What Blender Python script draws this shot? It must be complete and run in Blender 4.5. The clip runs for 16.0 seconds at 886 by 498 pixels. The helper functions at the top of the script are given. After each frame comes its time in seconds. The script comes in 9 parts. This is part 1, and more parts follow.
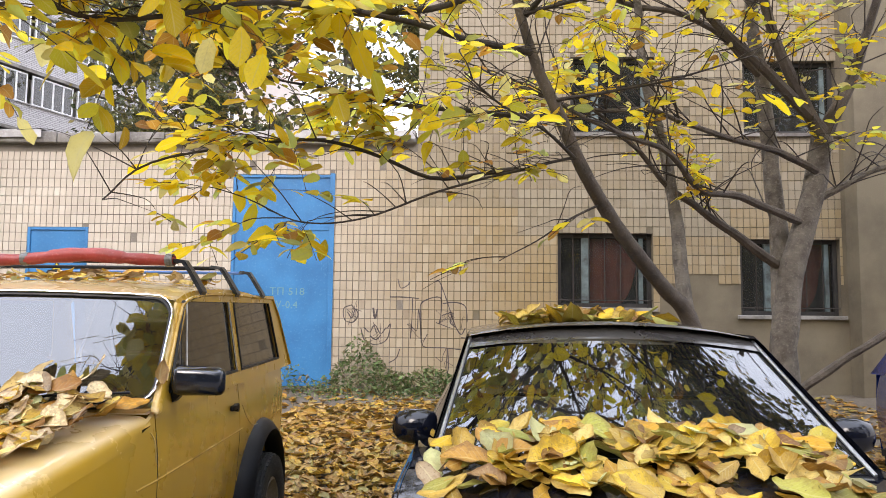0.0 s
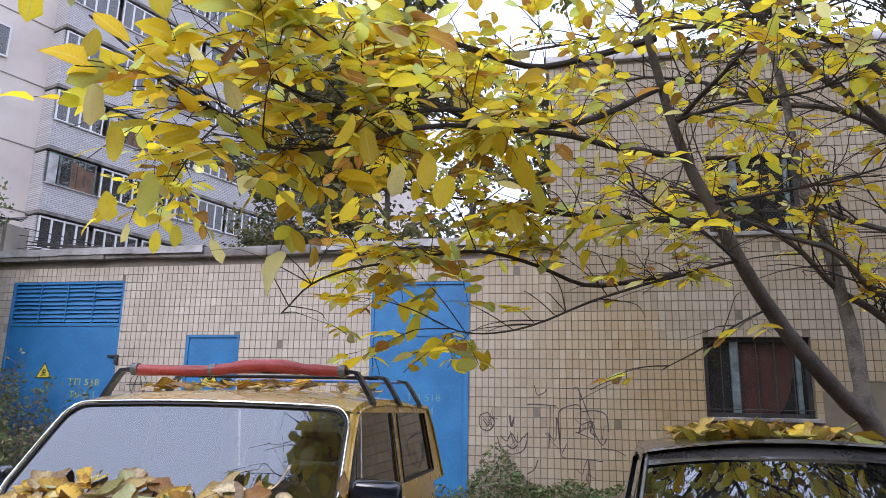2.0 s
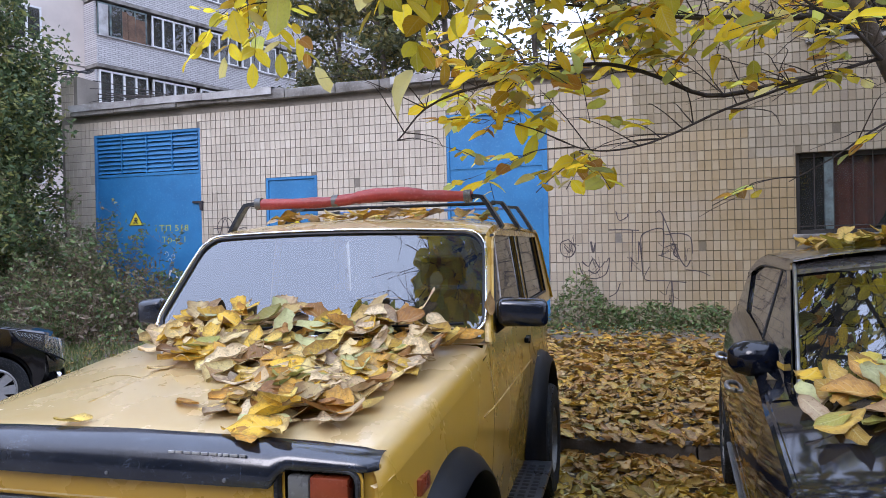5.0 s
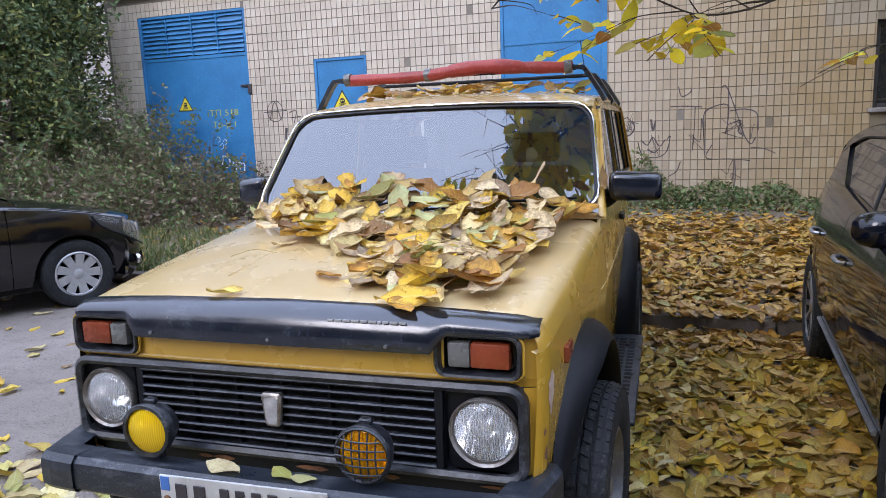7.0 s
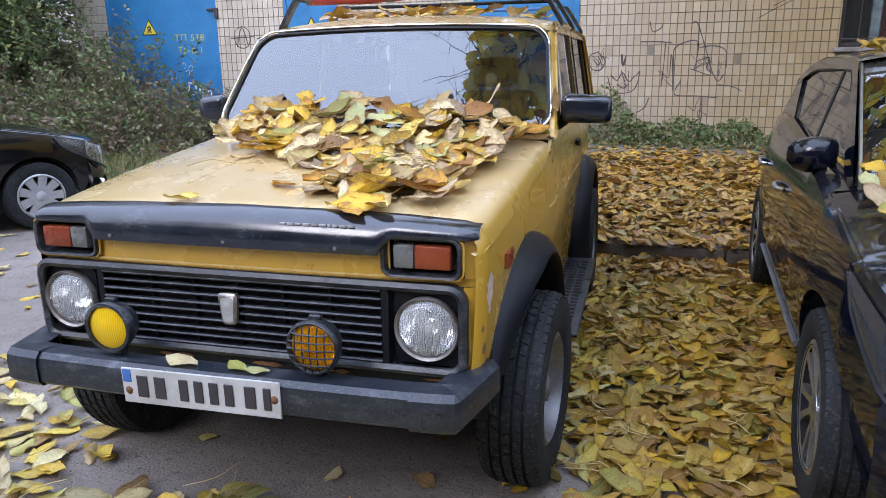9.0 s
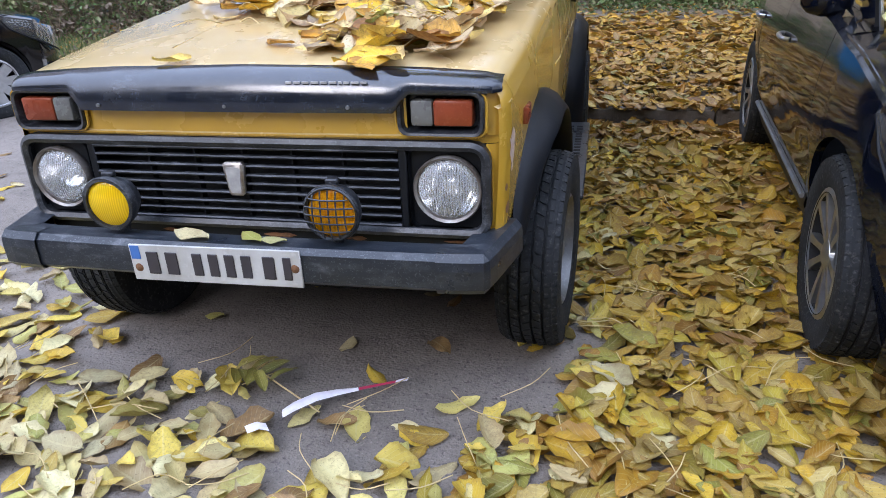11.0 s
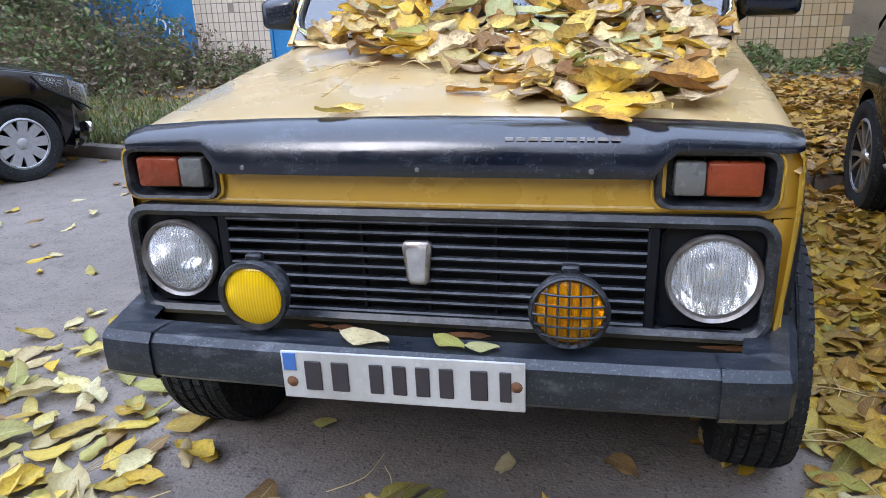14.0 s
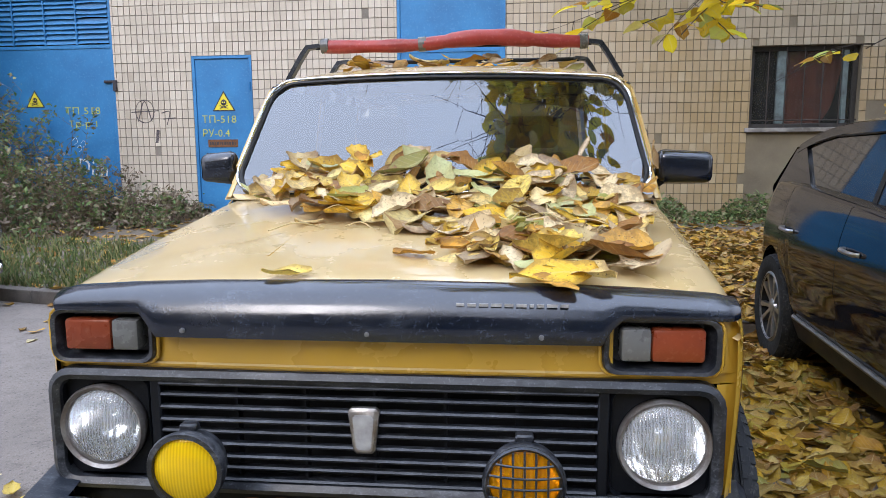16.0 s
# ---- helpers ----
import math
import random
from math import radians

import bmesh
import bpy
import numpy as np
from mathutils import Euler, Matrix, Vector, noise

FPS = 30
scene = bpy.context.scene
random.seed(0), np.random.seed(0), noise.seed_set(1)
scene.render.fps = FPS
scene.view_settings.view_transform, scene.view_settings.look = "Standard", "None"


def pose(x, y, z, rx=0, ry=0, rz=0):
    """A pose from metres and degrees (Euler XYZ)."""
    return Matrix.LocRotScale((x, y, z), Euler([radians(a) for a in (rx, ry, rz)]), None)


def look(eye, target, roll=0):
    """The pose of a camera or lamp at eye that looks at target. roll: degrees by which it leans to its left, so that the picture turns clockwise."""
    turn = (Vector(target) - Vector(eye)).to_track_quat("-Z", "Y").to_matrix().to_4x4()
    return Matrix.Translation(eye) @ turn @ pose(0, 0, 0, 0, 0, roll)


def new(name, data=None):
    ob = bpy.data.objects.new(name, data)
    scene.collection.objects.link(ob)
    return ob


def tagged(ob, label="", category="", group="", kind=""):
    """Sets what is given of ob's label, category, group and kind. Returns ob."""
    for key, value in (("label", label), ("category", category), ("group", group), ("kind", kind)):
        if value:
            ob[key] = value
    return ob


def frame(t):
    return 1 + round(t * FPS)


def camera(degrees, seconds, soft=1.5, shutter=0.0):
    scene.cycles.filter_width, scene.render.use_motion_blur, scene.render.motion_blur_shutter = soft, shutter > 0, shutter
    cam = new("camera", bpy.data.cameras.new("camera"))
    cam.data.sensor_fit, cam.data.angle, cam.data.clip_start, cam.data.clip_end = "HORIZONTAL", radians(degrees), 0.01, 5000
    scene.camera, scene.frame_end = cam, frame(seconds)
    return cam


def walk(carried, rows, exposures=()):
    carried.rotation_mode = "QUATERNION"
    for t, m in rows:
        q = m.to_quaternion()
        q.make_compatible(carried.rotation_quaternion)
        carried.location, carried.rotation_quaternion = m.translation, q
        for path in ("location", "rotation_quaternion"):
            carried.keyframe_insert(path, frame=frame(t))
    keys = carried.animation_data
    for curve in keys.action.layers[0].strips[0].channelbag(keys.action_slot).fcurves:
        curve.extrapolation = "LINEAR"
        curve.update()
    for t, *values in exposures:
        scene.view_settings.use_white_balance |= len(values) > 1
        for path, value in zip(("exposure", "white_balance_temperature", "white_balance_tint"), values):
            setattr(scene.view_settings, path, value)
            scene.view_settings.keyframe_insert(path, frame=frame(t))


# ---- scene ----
cam = camera(64.2, 16.0, soft=0.6)
PATH = [
    (0, (0.33, 0.122, 1.63), (0.255, 2.114, 1.796), 0.6),
    (0.5, (0.315, 0.111, 1.65), (0.148, 2.084, 1.931), 1.3),
    (1, (0.281, 0.116, 1.661), (0.023, 2.063, 2.043), 1.3),
    (1.5, (0.193, 0.076, 1.668), (-0.195, 1.99, 2.102), 0.2),
    (2, (0.105, 0.078, 1.662), (-0.305, 1.984, 2.11), 1.2),
    (2.5, (0.055, 0.026, 1.659), (-0.544, 1.88, 2.11), 1.0),
    (3, (0.008, 0.031, 1.661), (-0.616, 1.883, 2.086), 0.2),
    (3.5, (-0.037, 0.046, 1.641), (-0.633, 1.928, 1.958), -0.8),
    (4, (-0.075, 0.08, 1.63), (-0.651, 1.979, 1.88), -3.3),
    (4.5, (-0.166, 0.12, 1.61), (-0.706, 2.043, 1.719), -2.3),
    (5, (-0.271, 0.122, 1.601), (-0.844, 2.038, 1.592), -1.2),
    (5.2, (-0.31, 0.131, 1.599), (-0.892, 2.044, 1.543), -0.9),
    (7.3, (-0.592, 0.042, 1.552), (-1.266, 1.892, 1.202), -2.1),
    (7.5, (-0.572, 0.037, 1.541), (-1.21, 1.897, 1.176), -0.9),
    (8, (-0.514, 0.0, 1.541), (-1.123, 1.866, 1.157), -0.3),
    (8.5, (-0.483, -0.019, 1.525), (-1.058, 1.848, 1.096), 0.1),
    (9, (-0.472, -0.044, 1.504), (-1.06, 1.8, 0.998), -0.8),
    (9.5, (-0.474, -0.053, 1.477), (-1.029, 1.773, 0.881), -0.8),
    (9.7, (-0.489, -0.051, 1.467), (-0.997, 1.772, 0.82), -0.9),
    (11.8, (-0.793, 0.026, 1.38), (-1.286, 1.747, 0.488), -3.3),
    (12, (-0.849, 0.069, 1.371), (-1.383, 1.77, 0.464), -3.7),
    (12.5, (-0.974, 0.142, 1.371), (-1.541, 1.862, 0.522), -2.9),
    (13, (-1.077, 0.189, 1.365), (-1.666, 1.941, 0.603), -1.5),
    (13.5, (-1.207, 0.25, 1.366), (-1.716, 2.06, 0.684), -3.4),
    (14, (-1.305, 0.301, 1.332), (-1.778, 2.129, 0.672), -2.1),
    (14.5, (-1.338, 0.335, 1.306), (-1.659, 2.205, 0.675), -0.3),
    (15, (-1.357, 0.337, 1.326), (-1.622, 2.252, 0.812), -0.1),
    (15.5, (-1.373, 0.328, 1.349), (-1.651, 2.271, 0.968), -0.2),
    (16, (-1.367, 0.311, 1.382), (-1.635, 2.272, 1.1), -0.3),
]
walk(cam, [(t, look(eye, target, roll)) for t, eye, target, roll in PATH],
     [(0, 0.57, 7080, 17), (0.6, 0.28, 6830, 17), (1.5, -0.02, 6330, 20), (3.5, -0.12, 5930, 21), (5, 0.1, 5880, 20), (7.5, 0.22, 5980, 19), (9.5, 0.39, 5930, 18), (12, 0.44, 5980, 17), (14, 0.34, 5930, 16), (16, 0.27, 6230, 15)])

# ---- world, sun, exposure ----
SUN_UP, SUN_WAY = radians(34), radians(200)
world = bpy.data.worlds.new("sky")
scene.world = world
world.use_nodes = True
wn = world.node_tree.nodes
wl = world.node_tree.links
sky = wn.new("ShaderNodeTexSky")
sky.sky_type = "NISHITA"
sky.sun_disc = False
sky.sun_elevation, sky.sun_rotation = SUN_UP, SUN_WAY
sky.air_density, sky.dust_density, sky.ozone_density = 1.0, 4.0, 1.0
# even high cloud, brighter overhead than at the horizon, over the clear sky's blue
coord = wn.new("ShaderNodeTexCoord")
parts_of = wn.new("ShaderNodeSeparateXYZ")
wl.new(coord.outputs["Generated"], parts_of.inputs[0])
height = wn.new("ShaderNodeMapRange")
height.interpolation_type = "SMOOTHSTEP"
height.inputs["From Min"].default_value, height.inputs["From Max"].default_value = 0.0, 1.0
wl.new(parts_of.outputs["Z"], height.inputs["Value"])
veil = wn.new("ShaderNodeMix")
veil.data_type = "RGBA"
veil.inputs["A"].default_value = (7.0, 7.1, 7.4, 1)
veil.inputs["B"].default_value = (19.8, 23.2, 29.0, 1)
wl.new(height.outputs[0], veil.inputs["Factor"])
cloud = wn.new("ShaderNodeMix")
cloud.data_type = "RGBA"
cloud.inputs["Factor"].default_value = 0.8
wl.new(veil.outputs["Result"], cloud.inputs["B"])
wl.new(sky.outputs[0], cloud.inputs["A"])
wl.new(cloud.outputs["Result"], wn["Background"].inputs["Color"])
wn["Background"].inputs["Strength"].default_value = 0.15
sun_data = bpy.data.lights.new("sun", "SUN")
sun_data.energy, sun_data.angle, sun_data.color = 0.8, radians(20), (1.0, 0.96, 0.90)
sun = new("sun", sun_data)
sun.rotation_euler = (radians(90) - SUN_UP, 0, math.pi - SUN_WAY)

# ---- materials ----
def material(name):
    m = bpy.data.materials.new(name)
    m.use_nodes = True
    n, l = m.node_tree.nodes, m.node_tree.links
    return m, n, l, n["Principled BSDF"]


def node(n, kind, **values):
    k = n.new(kind)
    for key, value in values.items():
        k.inputs[key].default_value = value
    return k


def math_node(n, l, op, a, b=None):
    k = n.new("ShaderNodeMath")
    k.operation = op
    for i, v in enumerate((a, b)):
        if v is None:
            continue
        if isinstance(v, (int, float)):
            k.inputs[i].default_value = v
        else:
            l.new(v, k.inputs[i])
    return k.outputs[0]


def ramp(n, l, source, stops, constant=False):
    k = n.new("ShaderNodeValToRGB")
    if constant:
        k.color_ramp.interpolation = "CONSTANT"
    while len(k.color_ramp.elements) < len(stops):
        k.color_ramp.elements.new(0.5)
    for e, (at, col) in zip(k.color_ramp.elements, stops):
        e.position = at
        e.color = (*col, 1) if len(col) == 3 else col
    l.new(source, k.inputs[0])
    return k.outputs[0]


def mix(n, l, fac, a, b, blend="MIX"):
    k = n.new("ShaderNodeMix")
    k.data_type, k.blend_type = "RGBA", blend
    for key, v in (("Factor", fac), ("A", a), ("B", b)):
        if isinstance(v, (int, float)):
            k.inputs[key].default_value = v
        elif isinstance(v, tuple):
            k.inputs[key].default_value = (*v, 1)
        else:
            l.new(v, k.inputs[key])
    return k.outputs["Result"]


def noise_of(n, l, scale, detail=4.0, rough=0.6, coord="Object", stretch=None):
    c = n.new("ShaderNodeTexCoord")
    src = c.outputs[coord]
    if stretch:
        mp = n.new("ShaderNodeMapping")
        mp.inputs["Scale"].default_value = stretch
        l.new(src, mp.inputs[0])
        src = mp.outputs[0]
    k = node(n, "ShaderNodeTexNoise", Scale=scale, Detail=detail, Roughness=rough)
    l.new(src, k.inputs["Vector"])
    return k.outputs["Fac"]


def bump(n, l, b, height, strength=0.3, distance=0.01):
    k = node(n, "ShaderNodeBump", Strength=strength, Distance=distance)
    l.new(height, k.inputs["Height"])
    l.new(k.outputs[0], b.inputs["Normal"])


def weathered(name, base, dark, light, scale=6.0, fine=120.0, rough=0.6, metal=0.0, relief=0.25, spread=0.12, coat=0.0, spec=0.5):
    """Colour broken at two scales, with a fine relief."""
    m, n, l, b = material(name)
    big = noise_of(n, l, scale, 5)
    small = noise_of(n, l, fine, 3)
    c = mix(n, l, ramp(n, l, big, [(0.35, (0, 0, 0)), (0.65, (1, 1, 1))]), dark, base)
    c = mix(n, l, ramp(n, l, small, [(0.55, (0, 0, 0)), (0.8, (0.6, 0.6, 0.6))]), c, light)
    l.new(c, b.inputs["Base Color"])
    r = node(n, "ShaderNodeMapRange")
    r.inputs["To Min"].default_value, r.inputs["To Max"].default_value = max(0.02, rough - spread), min(1, rough + spread)
    l.new(big, r.inputs["Value"])
    l.new(r.outputs[0], b.inputs["Roughness"])
    b.inputs["Metallic"].default_value = metal
    b.inputs["Coat Weight"].default_value = coat
    b.inputs["Coat Roughness"].default_value = 0.08
    b.inputs["Specular IOR Level"].default_value = spec
    if relief:
        bump(n, l, b, small, relief, 0.004 if relief < 0.55 else 0.015)
    return m


def scuffed(name, base, light, rough, spec, amount, worn=0.0, relief=0.18):
    """Dark painted metal or plastic with long scratches, pale scuffs and dust specks."""
    m, n, l, b = material(name)
    big = noise_of(n, l, 4.0, 6, 0.7)
    lines = noise_of(n, l, 14.0, 5, 0.7, stretch=(0.8, 2, 2.2))
    specks = noise_of(n, l, 170.0, 2)
    area = ramp(n, l, big, [(0.42, (0.15, 0.15, 0.15)), (0.66, (1, 1, 1))])
    a = ramp(n, l, lines, [(0.50 - worn, (0, 0, 0)), (0.72 - worn, (amount,) * 3)])
    a = mix(n, l, 1.0, a, area, "MULTIPLY")
    s = ramp(n, l, specks, [(0.58, (0, 0, 0)), (0.78, (amount * 0.7,) * 3)])
    a = mix(n, l, 1.0, a, s, "ADD")
    l.new(mix(n, l, a, base, light), b.inputs["Base Color"])
    l.new(ramp(n, l, big, [(0.3, (rough - 0.08,) * 3), (0.7, (rough + 0.16,) * 3)]), b.inputs["Roughness"])
    b.inputs["Specular IOR Level"].default_value = spec
    bump(n, l, b, mix(n, l, 0.5, lines, specks), relief, 0.003)
    return m


def car_paint(name, base, dust, rough=0.3, coat=0.7, dust_amount=0.5, metal=0.25, rust=0.0, facing_up=None):
    """Old or new car paint: clear coat, dust in patches, small chips; a second tone where it faces up."""
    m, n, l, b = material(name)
    if facing_up:
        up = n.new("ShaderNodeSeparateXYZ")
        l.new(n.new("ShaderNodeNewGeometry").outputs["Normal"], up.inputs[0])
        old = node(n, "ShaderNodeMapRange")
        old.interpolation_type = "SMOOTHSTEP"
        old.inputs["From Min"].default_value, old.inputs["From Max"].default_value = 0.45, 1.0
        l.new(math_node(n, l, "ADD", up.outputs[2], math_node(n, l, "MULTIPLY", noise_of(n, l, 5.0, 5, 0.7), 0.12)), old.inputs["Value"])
        base = mix(n, l, old.outputs[0], base, facing_up[0])
        dust = mix(n, l, old.outputs[0], dust, facing_up[1])
    big = noise_of(n, l, 2.2, 6, 0.65)
    fine = noise_of(n, l, 160.0, 2)
    d = ramp(n, l, big, [(0.38, (0, 0, 0)), (0.72, (dust_amount,) * 3)])
    c = mix(n, l, d, base, dust)
    c = mix(n, l, ramp(n, l, fine, [(0.62, (0, 0, 0)), (0.78, (0.25, 0.25, 0.25))]), c, dust)
    if rust:
        spots = noise_of(n, l, 9.0, 6, 0.75)
        c = mix(n, l, ramp(n, l, spots, [(0.70, (0, 0, 0)), (0.74, (rust,) * 3)]), c, (0.16, 0.07, 0.03))
    l.new(c, b.inputs["Base Color"])
    r = node(n, "ShaderNodeMapRange")
    r.inputs["To Min"].default_value, r.inputs["To Max"].default_value = rough, rough + 0.25
    l.new(d, r.inputs["Value"])
    l.new(r.outputs[0], b.inputs["Roughness"])
    b.inputs["Metallic"].default_value = metal
    b.inputs["Coat Weight"].default_value = coat
    b.inputs["Coat Roughness"].default_value = 0.06
    bump(n, l, b, big, 0.05, 0.004)
    return m


def glass(name, tint=(0.75, 0.8, 0.8), ior=1.75, pale_film=0.06, rough=0.015):
    """A pane: clear tinted body with mirror gloss after Fresnel, and a pale film, mostly dust."""
    m, n, l, b = material(name)
    out = n["Material Output"]
    n.remove(b)
    tr = node(n, "ShaderNodeBsdfTransparent", Color=(*tint, 1))
    gl = node(n, "ShaderNodeBsdfGlossy", Roughness=rough)
    gl.inputs["Color"].default_value = (1, 1, 1, 1)
    df = node(n, "ShaderNodeBsdfDiffuse", Color=(0.45, 0.44, 0.42, 1))
    fr = node(n, "ShaderNodeFresnel", IOR=ior)
    m1 = n.new("ShaderNodeMixShader")
    m2 = n.new("ShaderNodeMixShader")
    dust = ramp(n, l, noise_of(n, l, 3.0, 6, 0.7), [(0.35, (pale_film * 0.3,) * 3), (0.75, (pale_film,) * 3)])
    l.new(dust, m1.inputs[0])
    l.new(tr.outputs[0], m1.inputs[1])
    l.new(df.outputs[0], m1.inputs[2])
    l.new(fr.outputs[0], m2.inputs[0])
    l.new(m1.outputs[0], m2.inputs[1])
    l.new(gl.outputs[0], m2.inputs[2])
    l.new(m2.outputs[0], out.inputs[0])
    return m


def plain(name, col, rough=0.5, metal=0.0, fine=0.12):
    m, n, l, b = material(name)
    v = noise_of(n, l, 30.0, 4)
    lo = tuple(c * (1 - fine) for c in col)
    hi = tuple(min(1, c * (1 + fine)) for c in col)
    l.new(ramp(n, l, v, [(0.3, lo), (0.7, hi)]), b.inputs["Base Color"])
    b.inputs["Roughness"].default_value, b.inputs["Metallic"].default_value = rough, metal
    return m


def leaf_material(name, stops, single, through_light=0.35, spot=0.5, turned_hue=(0.50, 0.27, 0.03)):
    """Autumn leaf: own hue by chance, midrib and side veins along the blade, brown spots and edges."""
    m, n, l, b = material(name)
    stops = [(i / len(stops), c) for i, (_, c) in enumerate(stops)]
    if single:
        chance = n.new("ShaderNodeObjectInfo").outputs["Random"]
    else:
        chance = n.new("ShaderNodeNewGeometry").outputs["Random Per Island"]
    hue = ramp(n, l, chance, stops, True)
    shade = math_node(n, l, "FRACT", math_node(n, l, "MULTIPLY", chance, 37.0))
    hue = mix(n, l, 1.0, hue, ramp(n, l, shade, [(0.0, (0.58, 0.56, 0.55)), (0.5, (0.95, 0.95, 0.95)), (1.0, (1.2, 1.22, 1.15))]), "MULTIPLY")
    uv = n.new("ShaderNodeUVMap")
    sep = n.new("ShaderNodeSeparateXYZ")
    l.new(uv.outputs[0], sep.inputs[0])
    side = math_node(n, l, "ABSOLUTE", math_node(n, l, "SUBTRACT", sep.outputs[0], 0.5))
    rib = math_node(n, l, "LESS_THAN", side, 0.035)
    vein = math_node(n, l, "FRACT", math_node(n, l, "SUBTRACT", math_node(n, l, "MULTIPLY", sep.outputs[1], 9.0), math_node(n, l, "MULTIPLY", side, 5.0)))
    vein = math_node(n, l, "LESS_THAN", vein, 0.16)
    lines = math_node(n, l, "MAXIMUM", rib, math_node(n, l, "MULTIPLY", vein, 0.55))
    c = mix(n, l, math_node(n, l, "MULTIPLY", lines, 0.32), hue, (0.62, 0.56, 0.30))
    wn_ = node(n, "ShaderNodeTexNoise", Scale=24.0, Detail=6.0, Roughness=0.72)
    geo = n.new("ShaderNodeNewGeometry")
    l.new(geo.outputs["Position"], wn_.inputs["Vector"])
    # browned rims and blotches: the rim browns first
    rim = math_node(n, l, "MULTIPLY", math_node(n, l, "POWER", math_node(n, l, "MULTIPLY", side, 2.0), 3.0), 0.24)
    patch = ramp(n, l, math_node(n, l, "ADD", wn_.outputs["Fac"], rim), [(0.54, (0, 0, 0)), (0.66, (spot,) * 3), (0.78, (min(1, spot * 1.4),) * 3)])
    c = mix(n, l, patch, c, mix(n, l, 0.72, hue, (0.13, 0.055, 0.018)))
    tone = node(n, "ShaderNodeTexNoise", Scale=9.0, Detail=2.0)
    l.new(geo.outputs["Position"], tone.inputs["Vector"])
    c = mix(n, l, ramp(n, l, tone.outputs["Fac"], [(0.35, (0, 0, 0)), (0.7, (0.3, 0.3, 0.3))]), c, mix(n, l, 0.6, hue, turned_hue))
    wn2 = node(n, "ShaderNodeTexNoise", Scale=150.0, Detail=2.0)
    l.new(geo.outputs["Position"], wn2.inputs["Vector"])
    c = mix(n, l, ramp(n, l, wn2.outputs["Fac"], [(0.63, (0, 0, 0)), (0.72, (min(1, spot * 1.2),) * 3)]), c, (0.10, 0.06, 0.025))
    mott = node(n, "ShaderNodeTexNoise", Scale=75.0, Detail=5.0, Roughness=0.75)
    l.new(geo.outputs["Position"], mott.inputs["Vector"])
    aged = ramp(n, l, math_node(n, l, "FRACT", math_node(n, l, "MULTIPLY", chance, 13.0)), [(0.35, (0, 0, 0)), (0.9, (min(1, spot * 1.3),) * 3)])
    mottled = mix(n, l, 1.0, aged, ramp(n, l, mott.outputs["Fac"], [(0.46, (0, 0, 0)), (0.60, (1, 1, 1))]), "MULTIPLY")
    c = mix(n, l, mottled, c, mix(n, l, 0.55, hue, (0.12, 0.075, 0.045)))
    l.new(c, b.inputs["Base Color"])
    b.inputs["Roughness"].default_value = 0.5
    b.inputs["Specular IOR Level"].default_value = 0.35
    bump(n, l, b, lines, 0.5, 0.004)
    if through_light:
        t = n.new("ShaderNodeBsdfTranslucent")
        l.new(c, t.inputs[0])
        k = n.new("ShaderNodeMixShader")
        k.inputs[0].default_value = through_light
        l.new(b.outputs[0], k.inputs[1])
        l.new(t.outputs[0], k.inputs[2])
        l.new(k.outputs[0], n["Material Output"].inputs[0])
    return m


def soil_material(name, a, b_, c_, scale, pebble=0.5):
    m, n, l, b = material(name)
    x1 = noise_of(n, l, scale, 8, 0.7)
    x2 = noise_of(n, l, scale * 9, 6, 0.7)
    x3 = noise_of(n, l, scale * 120, 2, 0.5)
    c = mix(n, l, ramp(n, l, x1, [(0.35, (0, 0, 0)), (0.68, (1, 1, 1))]), a, b_)
    c = mix(n, l, ramp(n, l, x2, [(0.5, (0, 0, 0)), (0.75, (0.7, 0.7, 0.7))]), c, c_)
    c = mix(n, l, ramp(n, l, x3, [(0.60, (0, 0, 0)), (0.72, (pebble,) * 3)]), c, tuple(min(1, v * 2.1) for v in b_))
    pits = noise_of(n, l, scale * 70, 3, 0.6)
    c = mix(n, l, ramp(n, l, pits, [(0.28, (0.8, 0.8, 0.8)), (0.44, (0, 0, 0))]), c, tuple(v * 0.5 for v in c_))
    l.new(c, b.inputs["Base Color"])
    b.inputs["Roughness"].default_value = 0.92
    bump(n, l, b, mix(n, l, 0.55, x2, x3), 0.7, 0.014)
    return m


def brick_material(name, a, b_, joint):
    """Small far brickwork in courses, laid in the facade's x and z."""
    m, n, l, b = material(name)
    c = n.new("ShaderNodeTexCoord")
    sep = n.new("ShaderNodeSeparateXYZ")
    l.new(c.outputs["Object"], sep.inputs[0])
    com = n.new("ShaderNodeCombineXYZ")
    l.new(sep.outputs[0], com.inputs[0])
    l.new(sep.outputs[2], com.inputs[1])
    k = n.new("ShaderNodeTexBrick")
    l.new(com.outputs[0], k.inputs["Vector"])
    for key, v in (("Scale", 1.0), ("Brick Width", 0.25), ("Row Height", 0.085), ("Mortar Size", 0.012)):
        k.inputs[key].default_value = v
    for key, v in (("Color1", a), ("Color2", b_), ("Mortar", joint)):
        k.inputs[key].default_value = (*v, 1)
    l.new(k.outputs["Color"], b.inputs["Base Color"])
    b.inputs["Roughness"].default_value = 0.93
    bump(n, l, b, k.outputs["Fac"], 0.4, 0.01)
    return m


